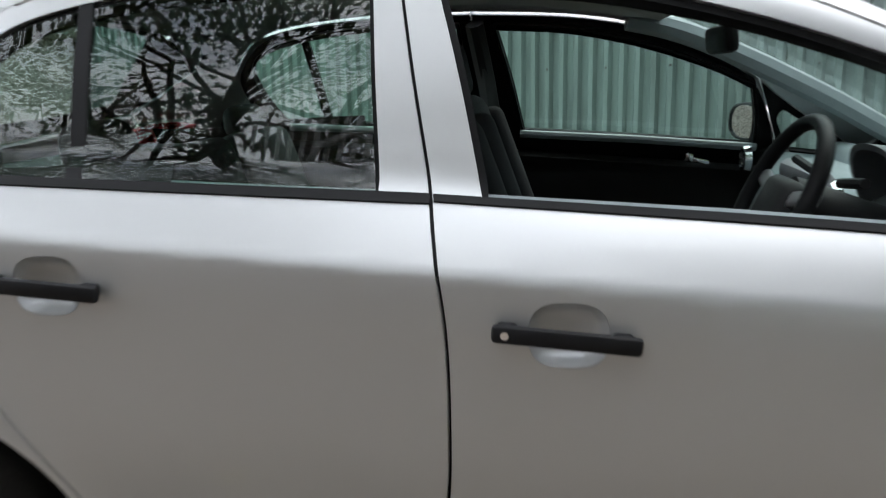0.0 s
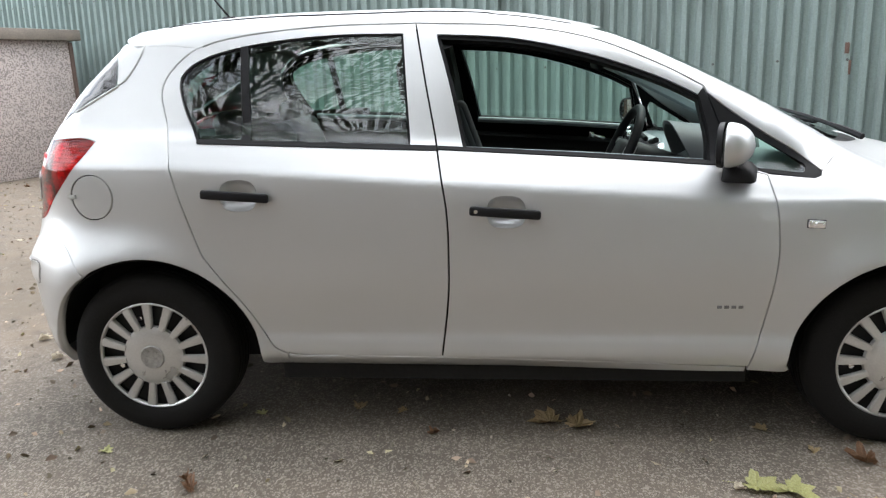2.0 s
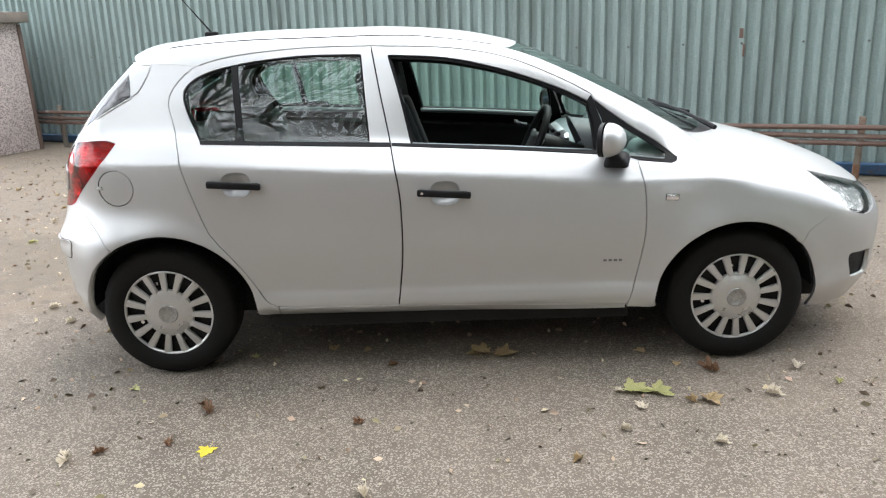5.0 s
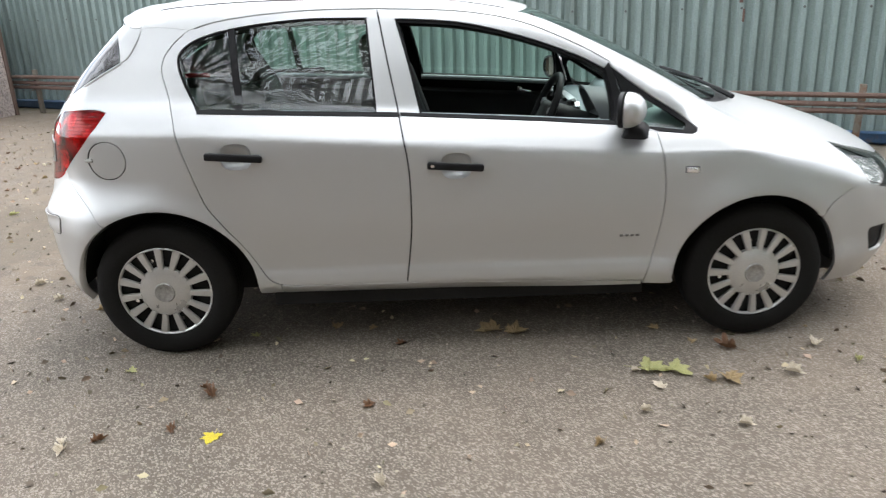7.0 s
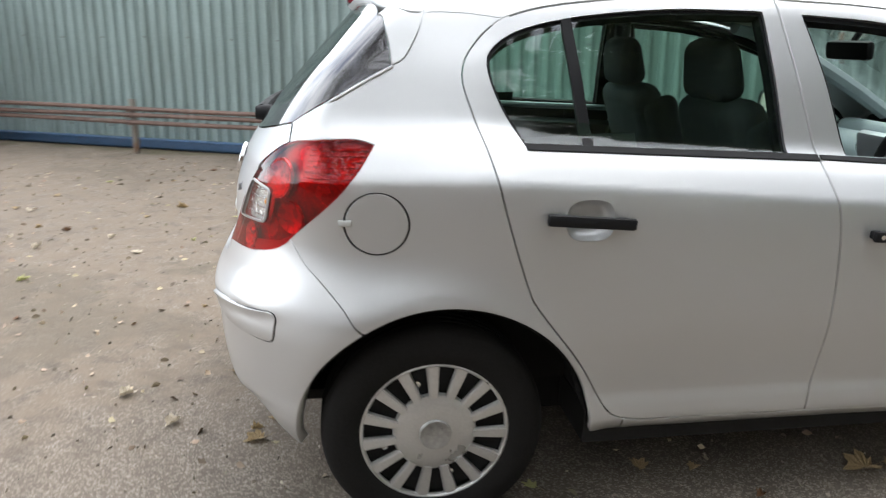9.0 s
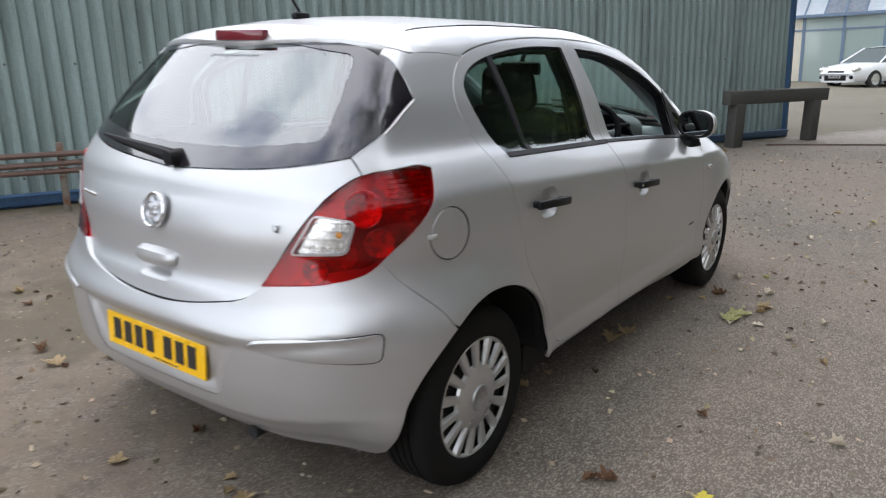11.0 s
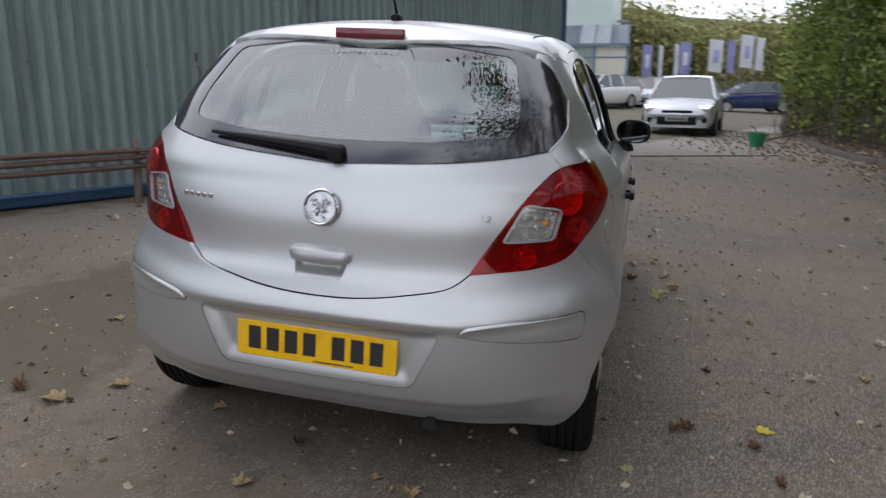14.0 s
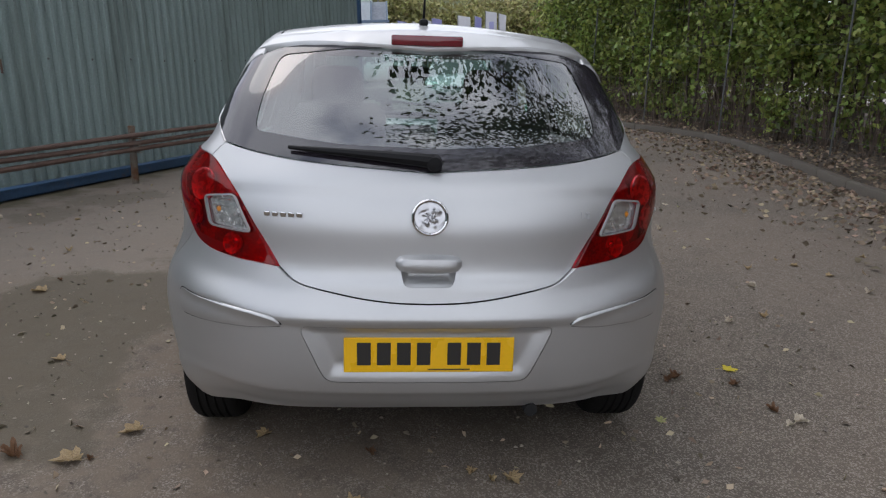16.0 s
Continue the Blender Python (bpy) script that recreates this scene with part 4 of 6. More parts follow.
for i in range(13):
    q = onto("rear", [(0.120 - 0.0185 * i, 1.350)])[0]
    bm = bmesh.new()
    rbox(bm, (q[0] - 0.001, q[1], q[2]), (0.001, 0.010, 0.008 if i % 4 else 0.011), 0, (0, 34, 0))
    part("decal_bar", bm, DECAL, rear_pane, "small white decal bar")
q = onto("rear", bend([(0.425, 1.082), (0.25, 1.072), (0.08, 1.060), (-0.012, 1.052)], 0.03))
bm = bmesh.new()
m = len(q)
tube(bm, [(a - 0.020, b, c + 0.004) for a, b, c in q], [0.006 + 0.016 * (i / (m - 1)) for i in range(m)], 8)
wiper = part("rear_wiper", bm, BLACK, tailgate, "black rear wiper arm at rest")
bm = bmesh.new()
lathe(bm, [(0.001, -0.03), (0.022, -0.028), (0.026, 0.0), (0.026, 0.03)], 18, "x")
bmesh.ops.translate(bm, vec=(-0.470, -0.014, 1.050), verts=bm.verts)
part("wiper_pivot", bm, BLACK, wiper)

# sill, core behind the gaps, floor, arches
panel("sill", "side", loop(np.array([(0.504, 0.278), (0.504, 0.326), (0.56, 0.3205)]), bend([(0.56, 0.3205), (1.029, 0.3165), (2.018, 0.2885)]),
      np.array([(2.018, 0.2885), (2.016, 0.273), (1.09, 0.270), (0.504, 0.278)])), PAINT, car, gap=0.001, depth=0.010)
panel("inner_side", "side", [(0.43, 0.30), (0.30, 0.63), (0.15, 1.00), (2.18, 0.89), (2.09, 0.60), (2.10, 0.28)], UNDER, car, lift=-0.048, depth=0, gap=0, step=0.08)
panel("inner_front_side", "diag", wing, UNDER, car, lift=-0.03, depth=0, gap=0.004, step=0.08)
t42, t55, t75 = radians(41), radians(57), radians(97)
panel("inner_tail", "tail", [(-t42, 0.31), (t42, 0.31), (t42, 0.70), (t75, 0.70), (t75, 1.085), (t55, 1.085), (t55, 0.98), (-t55, 0.98), (-t55, 1.085), (-t75, 1.085), (-t75, 0.70), (-t42, 0.70)], UNDER, car, both=False, lift=-0.05, depth=0, gap=0, step=0.08)
panel("quarter_trim", "side", [(-0.34, 0.90), (-0.31, 1.075), (0.09, 1.075), (0.17, 0.99), (0.17, 0.68), (-0.26, 0.68)], UNDER, car, lift=-0.062, depth=0, gap=0, step=0.08)
bm = bmesh.new()
box(bm, -0.30, 3.10, -0.50, 0.50, 0.175, 0.30)
box(bm, 0.44, 2.06, -0.735, 0.735, 0.185, 0.295)
part("floor_pan", bm, UNDER, car)
for hx, rx_, rz_ in ((0.024, 0.384, 0.368), (2.503, 0.358, 0.358)):
    for s in (1, -1):
        bm = bmesh.new()
        t = [radians(a) for a in np.linspace(2, 180, 24)]
        skin = [-q[1] for q in onto("side", [(hx + rx_ * math.cos(k), 0.292 + rz_ * math.sin(k)) for k in t])]
        rows = [[bm.verts.new((hx + r * rx_ / 0.358 * math.cos(k), -(sk - 0.014 - yy) * s, 0.292 + r * rz_ / 0.358 * math.sin(k))) for k, sk in zip(t, skin)] for r, yy in ((0.354, 0.004), (0.385, 0.06), (0.385, 0.30), (0.10, 0.30))]
        for a, b in zip(rows, rows[1:]):
            for i in range(len(t) - 1):
                bm.faces.new((a[i], a[i + 1], b[i + 1], b[i]))
        part("arch_liner", bm, UNDER, car)
bm = bmesh.new()
tube(bm, [(-0.52, -0.35, 0.25), (-0.2, -0.33, 0.25)], 0.022, 10)
part("exhaust_pipe", bm, UNDER, car)


def build_wheel(name, x, s, turn):
    w = empty(name, pose(x, -0.735 * s, 0.2985, 0, turn, 0 if s == 1 else 180))
    w.parent = car
    bm = bmesh.new()
    prof = [(0.185, -0.075), (0.200, -0.088), (0.225, -0.096), (0.255, -0.095), (0.280, -0.086), (0.290, -0.076), (0.2965, -0.060)]
    for g in (-0.042, -0.014, 0.014, 0.042):
        prof += [(0.2985, g - 0.005), (0.2905, g - 0.004), (0.2905, g + 0.004), (0.2985, g + 0.005)]
    prof += [(0.2965, 0.060), (0.290, 0.076), (0.280, 0.086), (0.255, 0.095), (0.225, 0.096), (0.200, 0.088), (0.185, 0.075)]
    lathe(bm, prof, 72)
    part("tyre", bm, RUBBER, w, "black tyre with grooved tread")
    bm = bmesh.new()
    lathe(bm, [(0.19, 0.07), (0.19, -0.06), (0.17, -0.055), (0.10, -0.052), (0.001, -0.050)], 40)
    part("steel_rim", bm, UNDER, w)
    bm = bmesh.new()
    lathe(bm, [(0.034, -0.094), (0.060, -0.0955), (0.095, -0.090), (0.108, -0.084), (0.112, -0.074)], 60)
    lathe(bm, [(0.187, -0.074), (0.189, -0.084), (0.194, -0.088), (0.1985, -0.086), (0.201, -0.081), (0.202, -0.074)], 72)
    part("wheel_cover", bm, ALLOY, w, "silver plastic wheel cover with fifteen spokes")
    spoke = None
    for k in range(15):
        if spoke is None:
            a = bmesh.new()
            bmesh.ops.create_cube(a, size=1)
            for v in a.verts:
                outer = v.co.x > 0
                v.co = Vector((0.191 if outer else 0.103, v.co.y * 0.014 + (-0.0795 if outer else -0.0835), v.co.z * (0.0400 if outer else 0.0270)))
                if v.co.y < -0.0835:
                    v.co.z *= 0.74
            bmesh.ops.bevel(a, geom=[e for e in a.edges if abs((e.verts[0].co - e.verts[1].co).x) > 0.05], offset=0.0028, segments=2, affect="EDGES")
            spoke = part("spoke", a, ALLOY, w)
        else:
            o = new("spoke", spoke.data)
            o.parent = w
            o.matrix_basis = pose(0, 0, 0, 0, 360 / 15 * k, 0)
    bm = bmesh.new()
    lathe(bm, [(0.0006, -0.0985), (0.033, -0.0985), (0.036, -0.1005), (0.041, -0.1005), (0.044, -0.094)], 36)
    part("centre_cap", bm, material("wheel_badge", (0.36, 0.36, 0.35), 0.35, 0.7, noise_scale=70, vary=0.4), w, "worn silver centre cap")
    for k in range(4):
        bm = bmesh.new()
        t = 2 * math.pi * k / 4 + 0.4
        lathe(bm, [(0.001, -0.066), (0.009, -0.065), (0.010, -0.05)], 8)
        bmesh.ops.translate(bm, vec=(0.14 * math.cos(t), 0, 0.14 * math.sin(t)), verts=bm.verts)
        part("wheel_bolt", bm, CHROME, w)
    return w


for hx, tn in ((0.0, 4), (2.511, 13)):
    for s in (1, -1):
        build_wheel("wheel", hx, s, tn)

# door mirrors
MIRROR = material("mirror_glass", (0.82, 0.83, 0.84), 0.01, 1.0)
for s in (1, -1):
    mir = empty("door_mirror", pose(1.916, -0.850 * s, 1.012, 0, 0, -20 * s) @ Matrix.Diagonal((0.86, 0.90, 0.92, 1)))
    mir.parent = car
    bm = bmesh.new()
    bmesh.ops.create_uvsphere(bm, u_segments=32, v_segments=18, radius=1)
    for v in bm.verts:
        x, yy, z = v.co
        sq = 1 / max((abs(yy) ** 2.6 + abs(z) ** 2.6) ** (1 / 2.6), 0.35) * math.hypot(yy, z) if math.hypot(yy, z) > 1e-6 else 1
        v.co = Vector((0.090 * x if x > 0 else 0.016 * x, 0.112 * yy * min(sq, 1.1), 0.073 * z * min(sq, 1.1)))
    part("mirror_cap", bm, PAINT, mir, "silver painted mirror cap")
    bm = bmesh.new()
    for r, xx in ((1.0, -0.012), (0.97, -0.030), (0.86, -0.034), (0.84, -0.026)):
        for k in range(36):
            t = 2 * math.pi * k / 36
            bm.verts.new((xx, 0.113 * r * math.copysign(abs(math.cos(t)) ** 0.8, math.cos(t)), 0.074 * r * math.copysign(abs(math.sin(t)) ** 0.8, math.sin(t))))
    bm.verts.ensure_lookup_table()
    for j in range(3):
        for k in range(36):
            bm.faces.new((bm.verts[36 * j + k], bm.verts[36 * j + (k + 1) % 36], bm.verts[36 * (j + 1) + (k + 1) % 36], bm.verts[36 * (j + 1) + k]))
    part("mirror_bezel", bm, BLACK, mir, "black mirror bezel")
    bm = bmesh.new()
    bm.faces.new([bm.verts.new((-0.027, 0.096 * math.copysign(abs(math.cos(t)) ** 0.8, math.cos(t)), 0.063 * math.copysign(abs(math.sin(t)) ** 0.8, math.sin(t)))) for t in (2 * math.pi * k / 36 for k in range(36))])
    part("mirror_pane", bm, MIRROR, mir, "mirror glass")
    bm = bmesh.new()
    rbox(bm, (0.040, 0.070 * s, -0.092), (0.135, 0.13, 0.045), 0.02, (22 * s, 0, 0), taper=0.6)
    part("mirror_foot", bm, BLACK, mir, "black plastic mirror foot")

# side indicator, trim badge
BADGEDARK = material("dull_dark_badge", (0.16, 0.16, 0.16), 0.4, 0.5)
for s in (1, -1):
    q = onto("side", [(2.196, 0.765)])[0]
    bm = bmesh.new()
    rbox(bm, (q[0], (q[1] - 0.002) * s, q[2]), (0.052, 0.010, 0.024), 0.004, (0, 3, 0))
    bs = bmesh.new()
    rbox(bs, (q[0], (q[1] + 0.001) * s, q[2]), (0.057, 0.008, 0.028), 0.004, (0, 3, 0))
    part("indicator_base", bs, BLACK, car, "black indicator surround")
    part("side_indicator", bm, LAMPCHROME, car, "clear side indicator lens")
    q = onto("side", [(1.962, 0.497)])[0]
    for i in range(4):
        bm = bmesh.new()
        rbox(bm, (q[0] - 0.04 + 0.022 * i, (q[1] - 0.002) * s, q[2]), (0.015, 0.003, 0.010), 0.001, seg=1)
        part("trim_badge_bar", bm, BADGEDARK, car, "small grey trim badge bar")

# ---- cabin ----
panel("headlining", "top", rounded([(-0.02, -0.46), (1.52, -0.46), (1.58, 0), (1.52, 0.46), (-0.02, 0.46), (-0.06, 0)], 0.1), HEADLINER, car, both=False, lift=-0.045, depth=0, gap=0, step=0.09)
for a, b in zip(panel("front_door_trim", "side", [(1.06, 0.36), (1.08, 0.985), (1.98, 0.915), (2.04, 0.80), (2.03, 0.36)], CABIN, None, lift=-0.075, depth=0.03, gap=0, step=0.07), front_doors):
    a.parent = b
    s = 1 if b is front_doors[0] else -1
    bm = bmesh.new()
    rbox(bm, (1.72, -0.722 * s, 0.888), (0.075, 0.014, 0.022), 0.006, (0, 12, 0))
    rbox(bm, (1.685, -0.715 * s, 0.901), (0.030, 0.024, 0.034), 0.008, (0, 12, 0))
    part("inner_release", bm, CHROME, b, "chrome inner door release")
    bm = bmesh.new()
    rbox(bm, (1.45, -0.725 * s, 0.70), (0.46, 0.07, 0.06), 0.02, (0, 5, 0))
    part("armrest", bm, CABIN, b)
    bm = bmesh.new()
    tube(bm, [(1.10, -0.700 * s, 0.992), (1.50, -0.700 * s, 0.968), (1.90, -0.695 * s, 0.936)], 0.014, 8)
    part("trim_ledge", bm, DASHGREY, b, "grey padded door ledge")
for a, b in zip(panel("rear_door_trim", "side", [(0.50, 0.36), (0.30, 0.62), (0.21, 1.025), (1.01, 0.985), (1.03, 0.36)], CABIN, None, lift=-0.075, depth=0.03, gap=0, step=0.07), rear_doors):
    a.parent = b
    s = 1 if b is rear_doors[0] else -1
    bm = bmesh.new()
    tube(bm, [(0.26, -0.670 * s, 1.030), (0.60, -0.680 * s, 1.012), (0.99, -0.690 * s, 0.996)], 0.013, 8)
    part("trim_ledge", bm, DASHGREY, b, "grey padded door ledge")


def cabin_seat(name, y):
    s = empty(name, pose(1.13, y, 0.30))
    s.parent = car
    bm = bmesh.new()
    rbox(bm, (0.27, 0, 0.20), (0.52, 0.46, 0.15), 0.05, (0, -6, 0), seg=3)
    for k in (-1, 1):
        rbox(bm, (0.26, 0.205 * k, 0.235), (0.46, 0.08, 0.14), 0.04, (0, -6, 0), seg=3)
    part("cushion", bm, FABRIC, s)
    bm = bmesh.new()
    rbox(bm, (-0.10, 0, 0.54), (0.13, 0.47, 0.62), 0.055, (0, -19, 0), taper=0.88, seg=3)
    for k in (-1, 1):
        rbox(bm, (-0.065, 0.195 * k, 0.53), (0.15, 0.08, 0.54), 0.04, (0, -19, 0), taper=0.9, seg=3)
    part("backrest", bm, FABRIC, s)
    bm = bmesh.new()
    rbox(bm, (-0.225, 0, 0.915), (0.105, 0.265, 0.185), 0.045, (0, -10, 0), taper=0.86, seg=3)
    part("headrest", bm, FABRIC, s)
    for k in (-0.06, 0.06):
        bm = bmesh.new()
        tube(bm, [(-0.20, k, 0.80), (-0.222, k, 0.90)], 0.006, 6)
        part("headrest_stem", bm, CHROME, s)
    bm = bmesh.new()
    box(bm, 0.02, 0.5, -0.2, 0.2, 0.0, 0.13, 0.02)
    part("seat_base", bm, CABIN, s)


for y in (-0.36, 0.36):
    cabin_seat("front_seat", y)
bench = empty("rear_bench", pose(0.25, 0, 0.30))
bench.parent = car
bm = bmesh.new()
rbox(bm, (0.36, 0, 0.22), (0.50, 1.24, 0.16), 0.05, (0, -5, 0), seg=3)
part("cushion", bm, FABRIC, bench)
for y, w in ((-0.21, 0.76), (0.40, 0.46)):
    bm = bmesh.new()
    rbox(bm, (0.05, y, 0.47), (0.13, w - 0.01, 0.56), 0.05, (0, -17, 0), taper=0.95, seg=3)
    part("backrest", bm, FABRIC, bench)
for y in (-0.40, 0.40):
    bm = bmesh.new()
    rbox(bm, (-0.045, y, 0.775), (0.08, 0.25, 0.10), 0.035, (0, -12, 0), taper=0.85, seg=3)
    part("headrest", bm, FABRIC, bench)
bm = bmesh.new()
box(bm, -0.36, 0.14, -0.56, 0.56, 0.965, 0.985, 0.008)
part("parcel_shelf", bm, CABIN, car, "dark parcel shelf")
bm = bmesh.new()
box(bm, -0.45, 0.20, -0.60, 0.60, 0.30, 0.33)
part("boot_floor", bm, CABIN, car)
bm = bmesh.new()
rbox(bm, (2.13, 0, 0.76), (0.52, 1.42, 0.30), 0.09, (0, 6, 0), seg=4)
rbox(bm, (2.28, 0, 0.86), (0.42, 1.30, 0.14), 0.05, (0, 12, 0), seg=3)
dash = part("dashboard", bm, DASHGREY, car, "grey moulded dashboard")
# the instrument hood is a hollow arch, open towards the driver, with the dials sunk in it
bm = bmesh.new()
arcs = [math.pi * k / 24 for k in range(25)]
rows = []
for grow, near, far in ((1.0, 0, 1), (1.0, 0, 0), (0.93, 0, 0), (0.88, 1, 0)):
    ring = []
    for t in arcs:
        lip = 1.835 + 0.075 * (1 - math.sin(t)) ** 1.3
        x = 2.13 if far else (1.965 if near else lip + (0.004 if grow < 1 else 0))
        w = 0.80 if far else 1.0
        ring.append(bm.verts.new((x, -0.37 + 0.172 * w * grow * math.copysign(abs(math.cos(t)) ** 0.75, math.cos(t)), 0.865 + (0.150 if far else 0.185) * grow * math.sin(t) ** 0.8)))
    rows.append(ring)
for a, b in zip(rows, rows[1:]):
    for k in range(24):
        bm.faces.new((a[k], a[k + 1], b[k + 1], b[k]))
bm.faces.new(rows[0][::-1])
hood = part("instrument_hood", bm, material("charcoal_hood_plastic", (0.10, 0.11, 0.115), 0.55, noise_scale=6, vary=0.1, bump=0.08, fine=350), dash, "grey hollow instrument hood")
bm = bmesh.new()
bm.faces.new([bm.verts.new((1.962, -0.37 + 0.158 * math.copysign(abs(math.cos(t)) ** 0.75, math.cos(t)), 0.865 + 0.168 * math.sin(t) ** 0.8)) for t in arcs])
part("dial_face", bm, UNDER, hood, "black dial face")
for dy in (-0.075, 0.075):
    bm = bmesh.new()
    lathe(bm, [(0.050, -0.006), (0.054, -0.010), (0.058, -0.006), (0.058, 0.0)], 24, "x")
    bmesh.ops.translate(bm, vec=(1.962, -0.37 + dy, 0.935), verts=bm.verts)
    part("dial_ring", bm, LAMPCHROME, hood, "chrome dial ring")
bm = bmesh.new()
rbox(bm, (1.875, 0.0, 0.80), (0.05, 0.30, 0.34), 0.03, (0, -14, 0))
part("centre_console", bm, material("silver_console", (0.42, 0.43, 0.44), 0.35, 0.5), dash, "silver centre console face")
for y in (-0.66, -0.13, 0.13, 0.66):
    bm = bmesh.new()
    lathe(bm, [(0.001, -0.004), (0.030, -0.006), (0.036, -0.014), (0.044, -0.012), (0.046, 0.01)], 24, "x")
    bmesh.ops.translate(bm, vec=(1.862, y, 0.90), verts=bm.verts)
    part("air_vent", bm, CHROME, dash, "round chrome-rimmed air vent")
wheel_s = empty("steering_wheel", pose(1.665, -0.37, 0.940, 0, 24, 0))
wheel_s.parent = car
bm = bmesh.new()
R, r = 0.170, 0.0165
for i in range(40):
    t = 2 * math.pi * i / 40
    for j in range(10):
        u = 2 * math.pi * j / 10
        rr = R + r * math.cos(u)
        bm.verts.new((r * math.sin(u), rr * math.cos(t), rr * math.sin(t)))
bm.verts.ensure_lookup_table()
for i in range(40):
    for j in range(10):
        bm.faces.new([bm.verts[k] for k in (i * 10 + j, ((i + 1) % 40) * 10 + j, ((i + 1) % 40) * 10 + (j + 1) % 10, i * 10 + (j + 1) % 10)])
part("rim", bm, BLACK, wheel_s, "black steering wheel rim")
bm = bmesh.new()
rbox(bm, (0.012, 0, -0.012), (0.055, 0.150, 0.125), 0.03, seg=3)
part("airbag_pad", bm, CABIN, wheel_s)
SILVERTRIM = material("silver_spoke_trim", (0.45, 0.45, 0.46), 0.35, 0.5)
for a in (12, 168, 270):
    bm = bmesh.new()
    rbox(bm, (0.010, 0.115 * math.cos(radians(a)), 0.115 * math.sin(radians(a))), (0.022, 0.12, 0.036), 0.01, (a, 0, 0))
    part("spoke", bm, SILVERTRIM, wheel_s, "silver steering wheel spoke")
bm = bmesh.new()
tube(bm, [(1.69, -0.37, 0.945), (1.90, -0.37, 0.87)], 0.045, 12)
part("steering_column", bm, CABIN, dash)
for s in (-1, 1):
    bm = bmesh.new()
    tube(bm, [(1.77, -0.37 + 0.05 * s, 0.98), (1.76, -0.37 + 0.19 * s, 1.0)], 0.010, 8)
    part("column_stalk", bm, BLACK, dash)
bm = bmesh.new()
rbox(bm, (1.62, 0.0, 1.270), (0.035, 0.235, 0.068), 0.016, (0, -8, 0))
tube(bm, [(1.62, 0, 1.28), (1.66, 0, 1.35)], 0.012, 8)
part("interior_mirror", bm, BLACK, car, "black interior mirror")
for y in (-0.33, 0.33):
    bm = bmesh.new()
    rbox(bm, (1.47, y, 1.372), (0.15, 0.34, 0.018), 0.008, (0, 14, 0))
    part("sun_visor", bm, HEADLINER, car)
for s in (1, -1):
    bm = bmesh.new()
    tube(bm, onto("top", bend([(1.44, -0.49 * s if s == 1 else 0.49), (1.85, 0.527 * -s), (2.27, 0.562 * -s)], 0.06)) + np.array([0, 0, -0.045]), 0.035, 8)
    part("inner_pillar_trim", bm, DASHGREY, car)
    bm = bmesh.new()
    tube(bm, [(1.02, -0.69 * s, 0.95), (0.99, -0.612 * s, 1.18), (0.96, -0.53 * s, 1.36)], 0.032, 8)
    part("inner_pillar_trim", bm, CABIN, car)
    bm = bmesh.new()
    tube(bm, [(0.985, -0.575 * s, 1.22), (1.02, -0.63 * s, 0.95), (1.03, -0.66 * s, 0.45)], 0.018, 4)
    part("seat_belt", bm, CABIN, car, "black seat belt webbing")

# ---- setting: ground, wall, shed ----
ASPHALT = material("worn_asphalt", (0.133, 0.106, 0.080), 0.85, noise_scale=0.45, vary=0.30, bump=0.35, fine=130, stain=(0.070, 0.060, 0.046), stain_scale=0.32, stain_at=(0.50, 0.70),
                   speckle=(185, 0.33, (0.255, 0.222, 0.186)))
# silt washed over the half of the yard by the wall, damp dark patches and moss along the plinth
an, al = ASPHALT.node_tree.nodes, ASPHALT.node_tree.links
a_shader = an["Principled BSDF"]
a_tc = an.new("ShaderNodeTexCoord")
a_sep = an.new("ShaderNodeSeparateXYZ")
al.new(a_tc.outputs["Object"], a_sep.inputs[0])


def a_math(op, a, b=0.0, c=0.0):
    m = an.new("ShaderNodeMath")
    m.operation = op
    for i, v in enumerate((a, b, c)):
        if isinstance(v, (int, float)):
            m.inputs[i].default_value = v
        else:
            al.new(v, m.inputs[i])
    return m.outputs[0]


def a_noise(scale, detail=6.0, rough=0.6):
    m = an.new("ShaderNodeTexNoise")
    m.inputs["Scale"].default_value, m.inputs["Detail"].default_value, m.inputs["Roughness"].default_value = scale, detail, rough
    al.new(a_tc.outputs["Object"], m.inputs["Vector"])
    return m.outputs["Fac"]


def a_ramp(v, lo, hi, top=1.0):
    m = an.new("ShaderNodeMapRange")
    m.interpolation_type = "SMOOTHSTEP"
    m.inputs["From Min"].default_value, m.inputs["From Max"].default_value, m.inputs["To Max"].default_value = lo, hi, top
    al.new(v, m.inputs["Value"])
    return m.outputs["Result"]


def a_lay(mask, color):
    src = a_shader.inputs["Base Color"].links[0].from_socket
    m = an.new("ShaderNodeMixRGB")
    al.new(mask, m.inputs["Fac"])
    al.new(src, m.inputs["Color1"])
    m.inputs["Color2"].default_value = (*color, 1)
    al.new(m.outputs["Color"], a_shader.inputs["Base Color"])


ax_, ay_ = a_sep.outputs[0], a_sep.outputs[1]
wob = a_math("MULTIPLY_ADD", a_noise(0.9, 8.0), 3.2, -1.6)
side = a_math("ADD", a_math("MULTIPLY_ADD", ax_, -0.30, ay_), wob)
dirty = a_math("MULTIPLY_ADD", a_ramp(side, -1.3, 0.9), 0.8, 0.2)
a_lay(a_math("MULTIPLY", a_ramp(a_noise(2.6, 10.0, 0.72), 0.50, 0.60, 0.48), dirty), (0.082, 0.065, 0.048))
a_lay(a_math("MULTIPLY", a_ramp(a_noise(9.0, 8.0, 0.65), 0.50, 0.62, 0.6), dirty), (0.072, 0.057, 0.042))
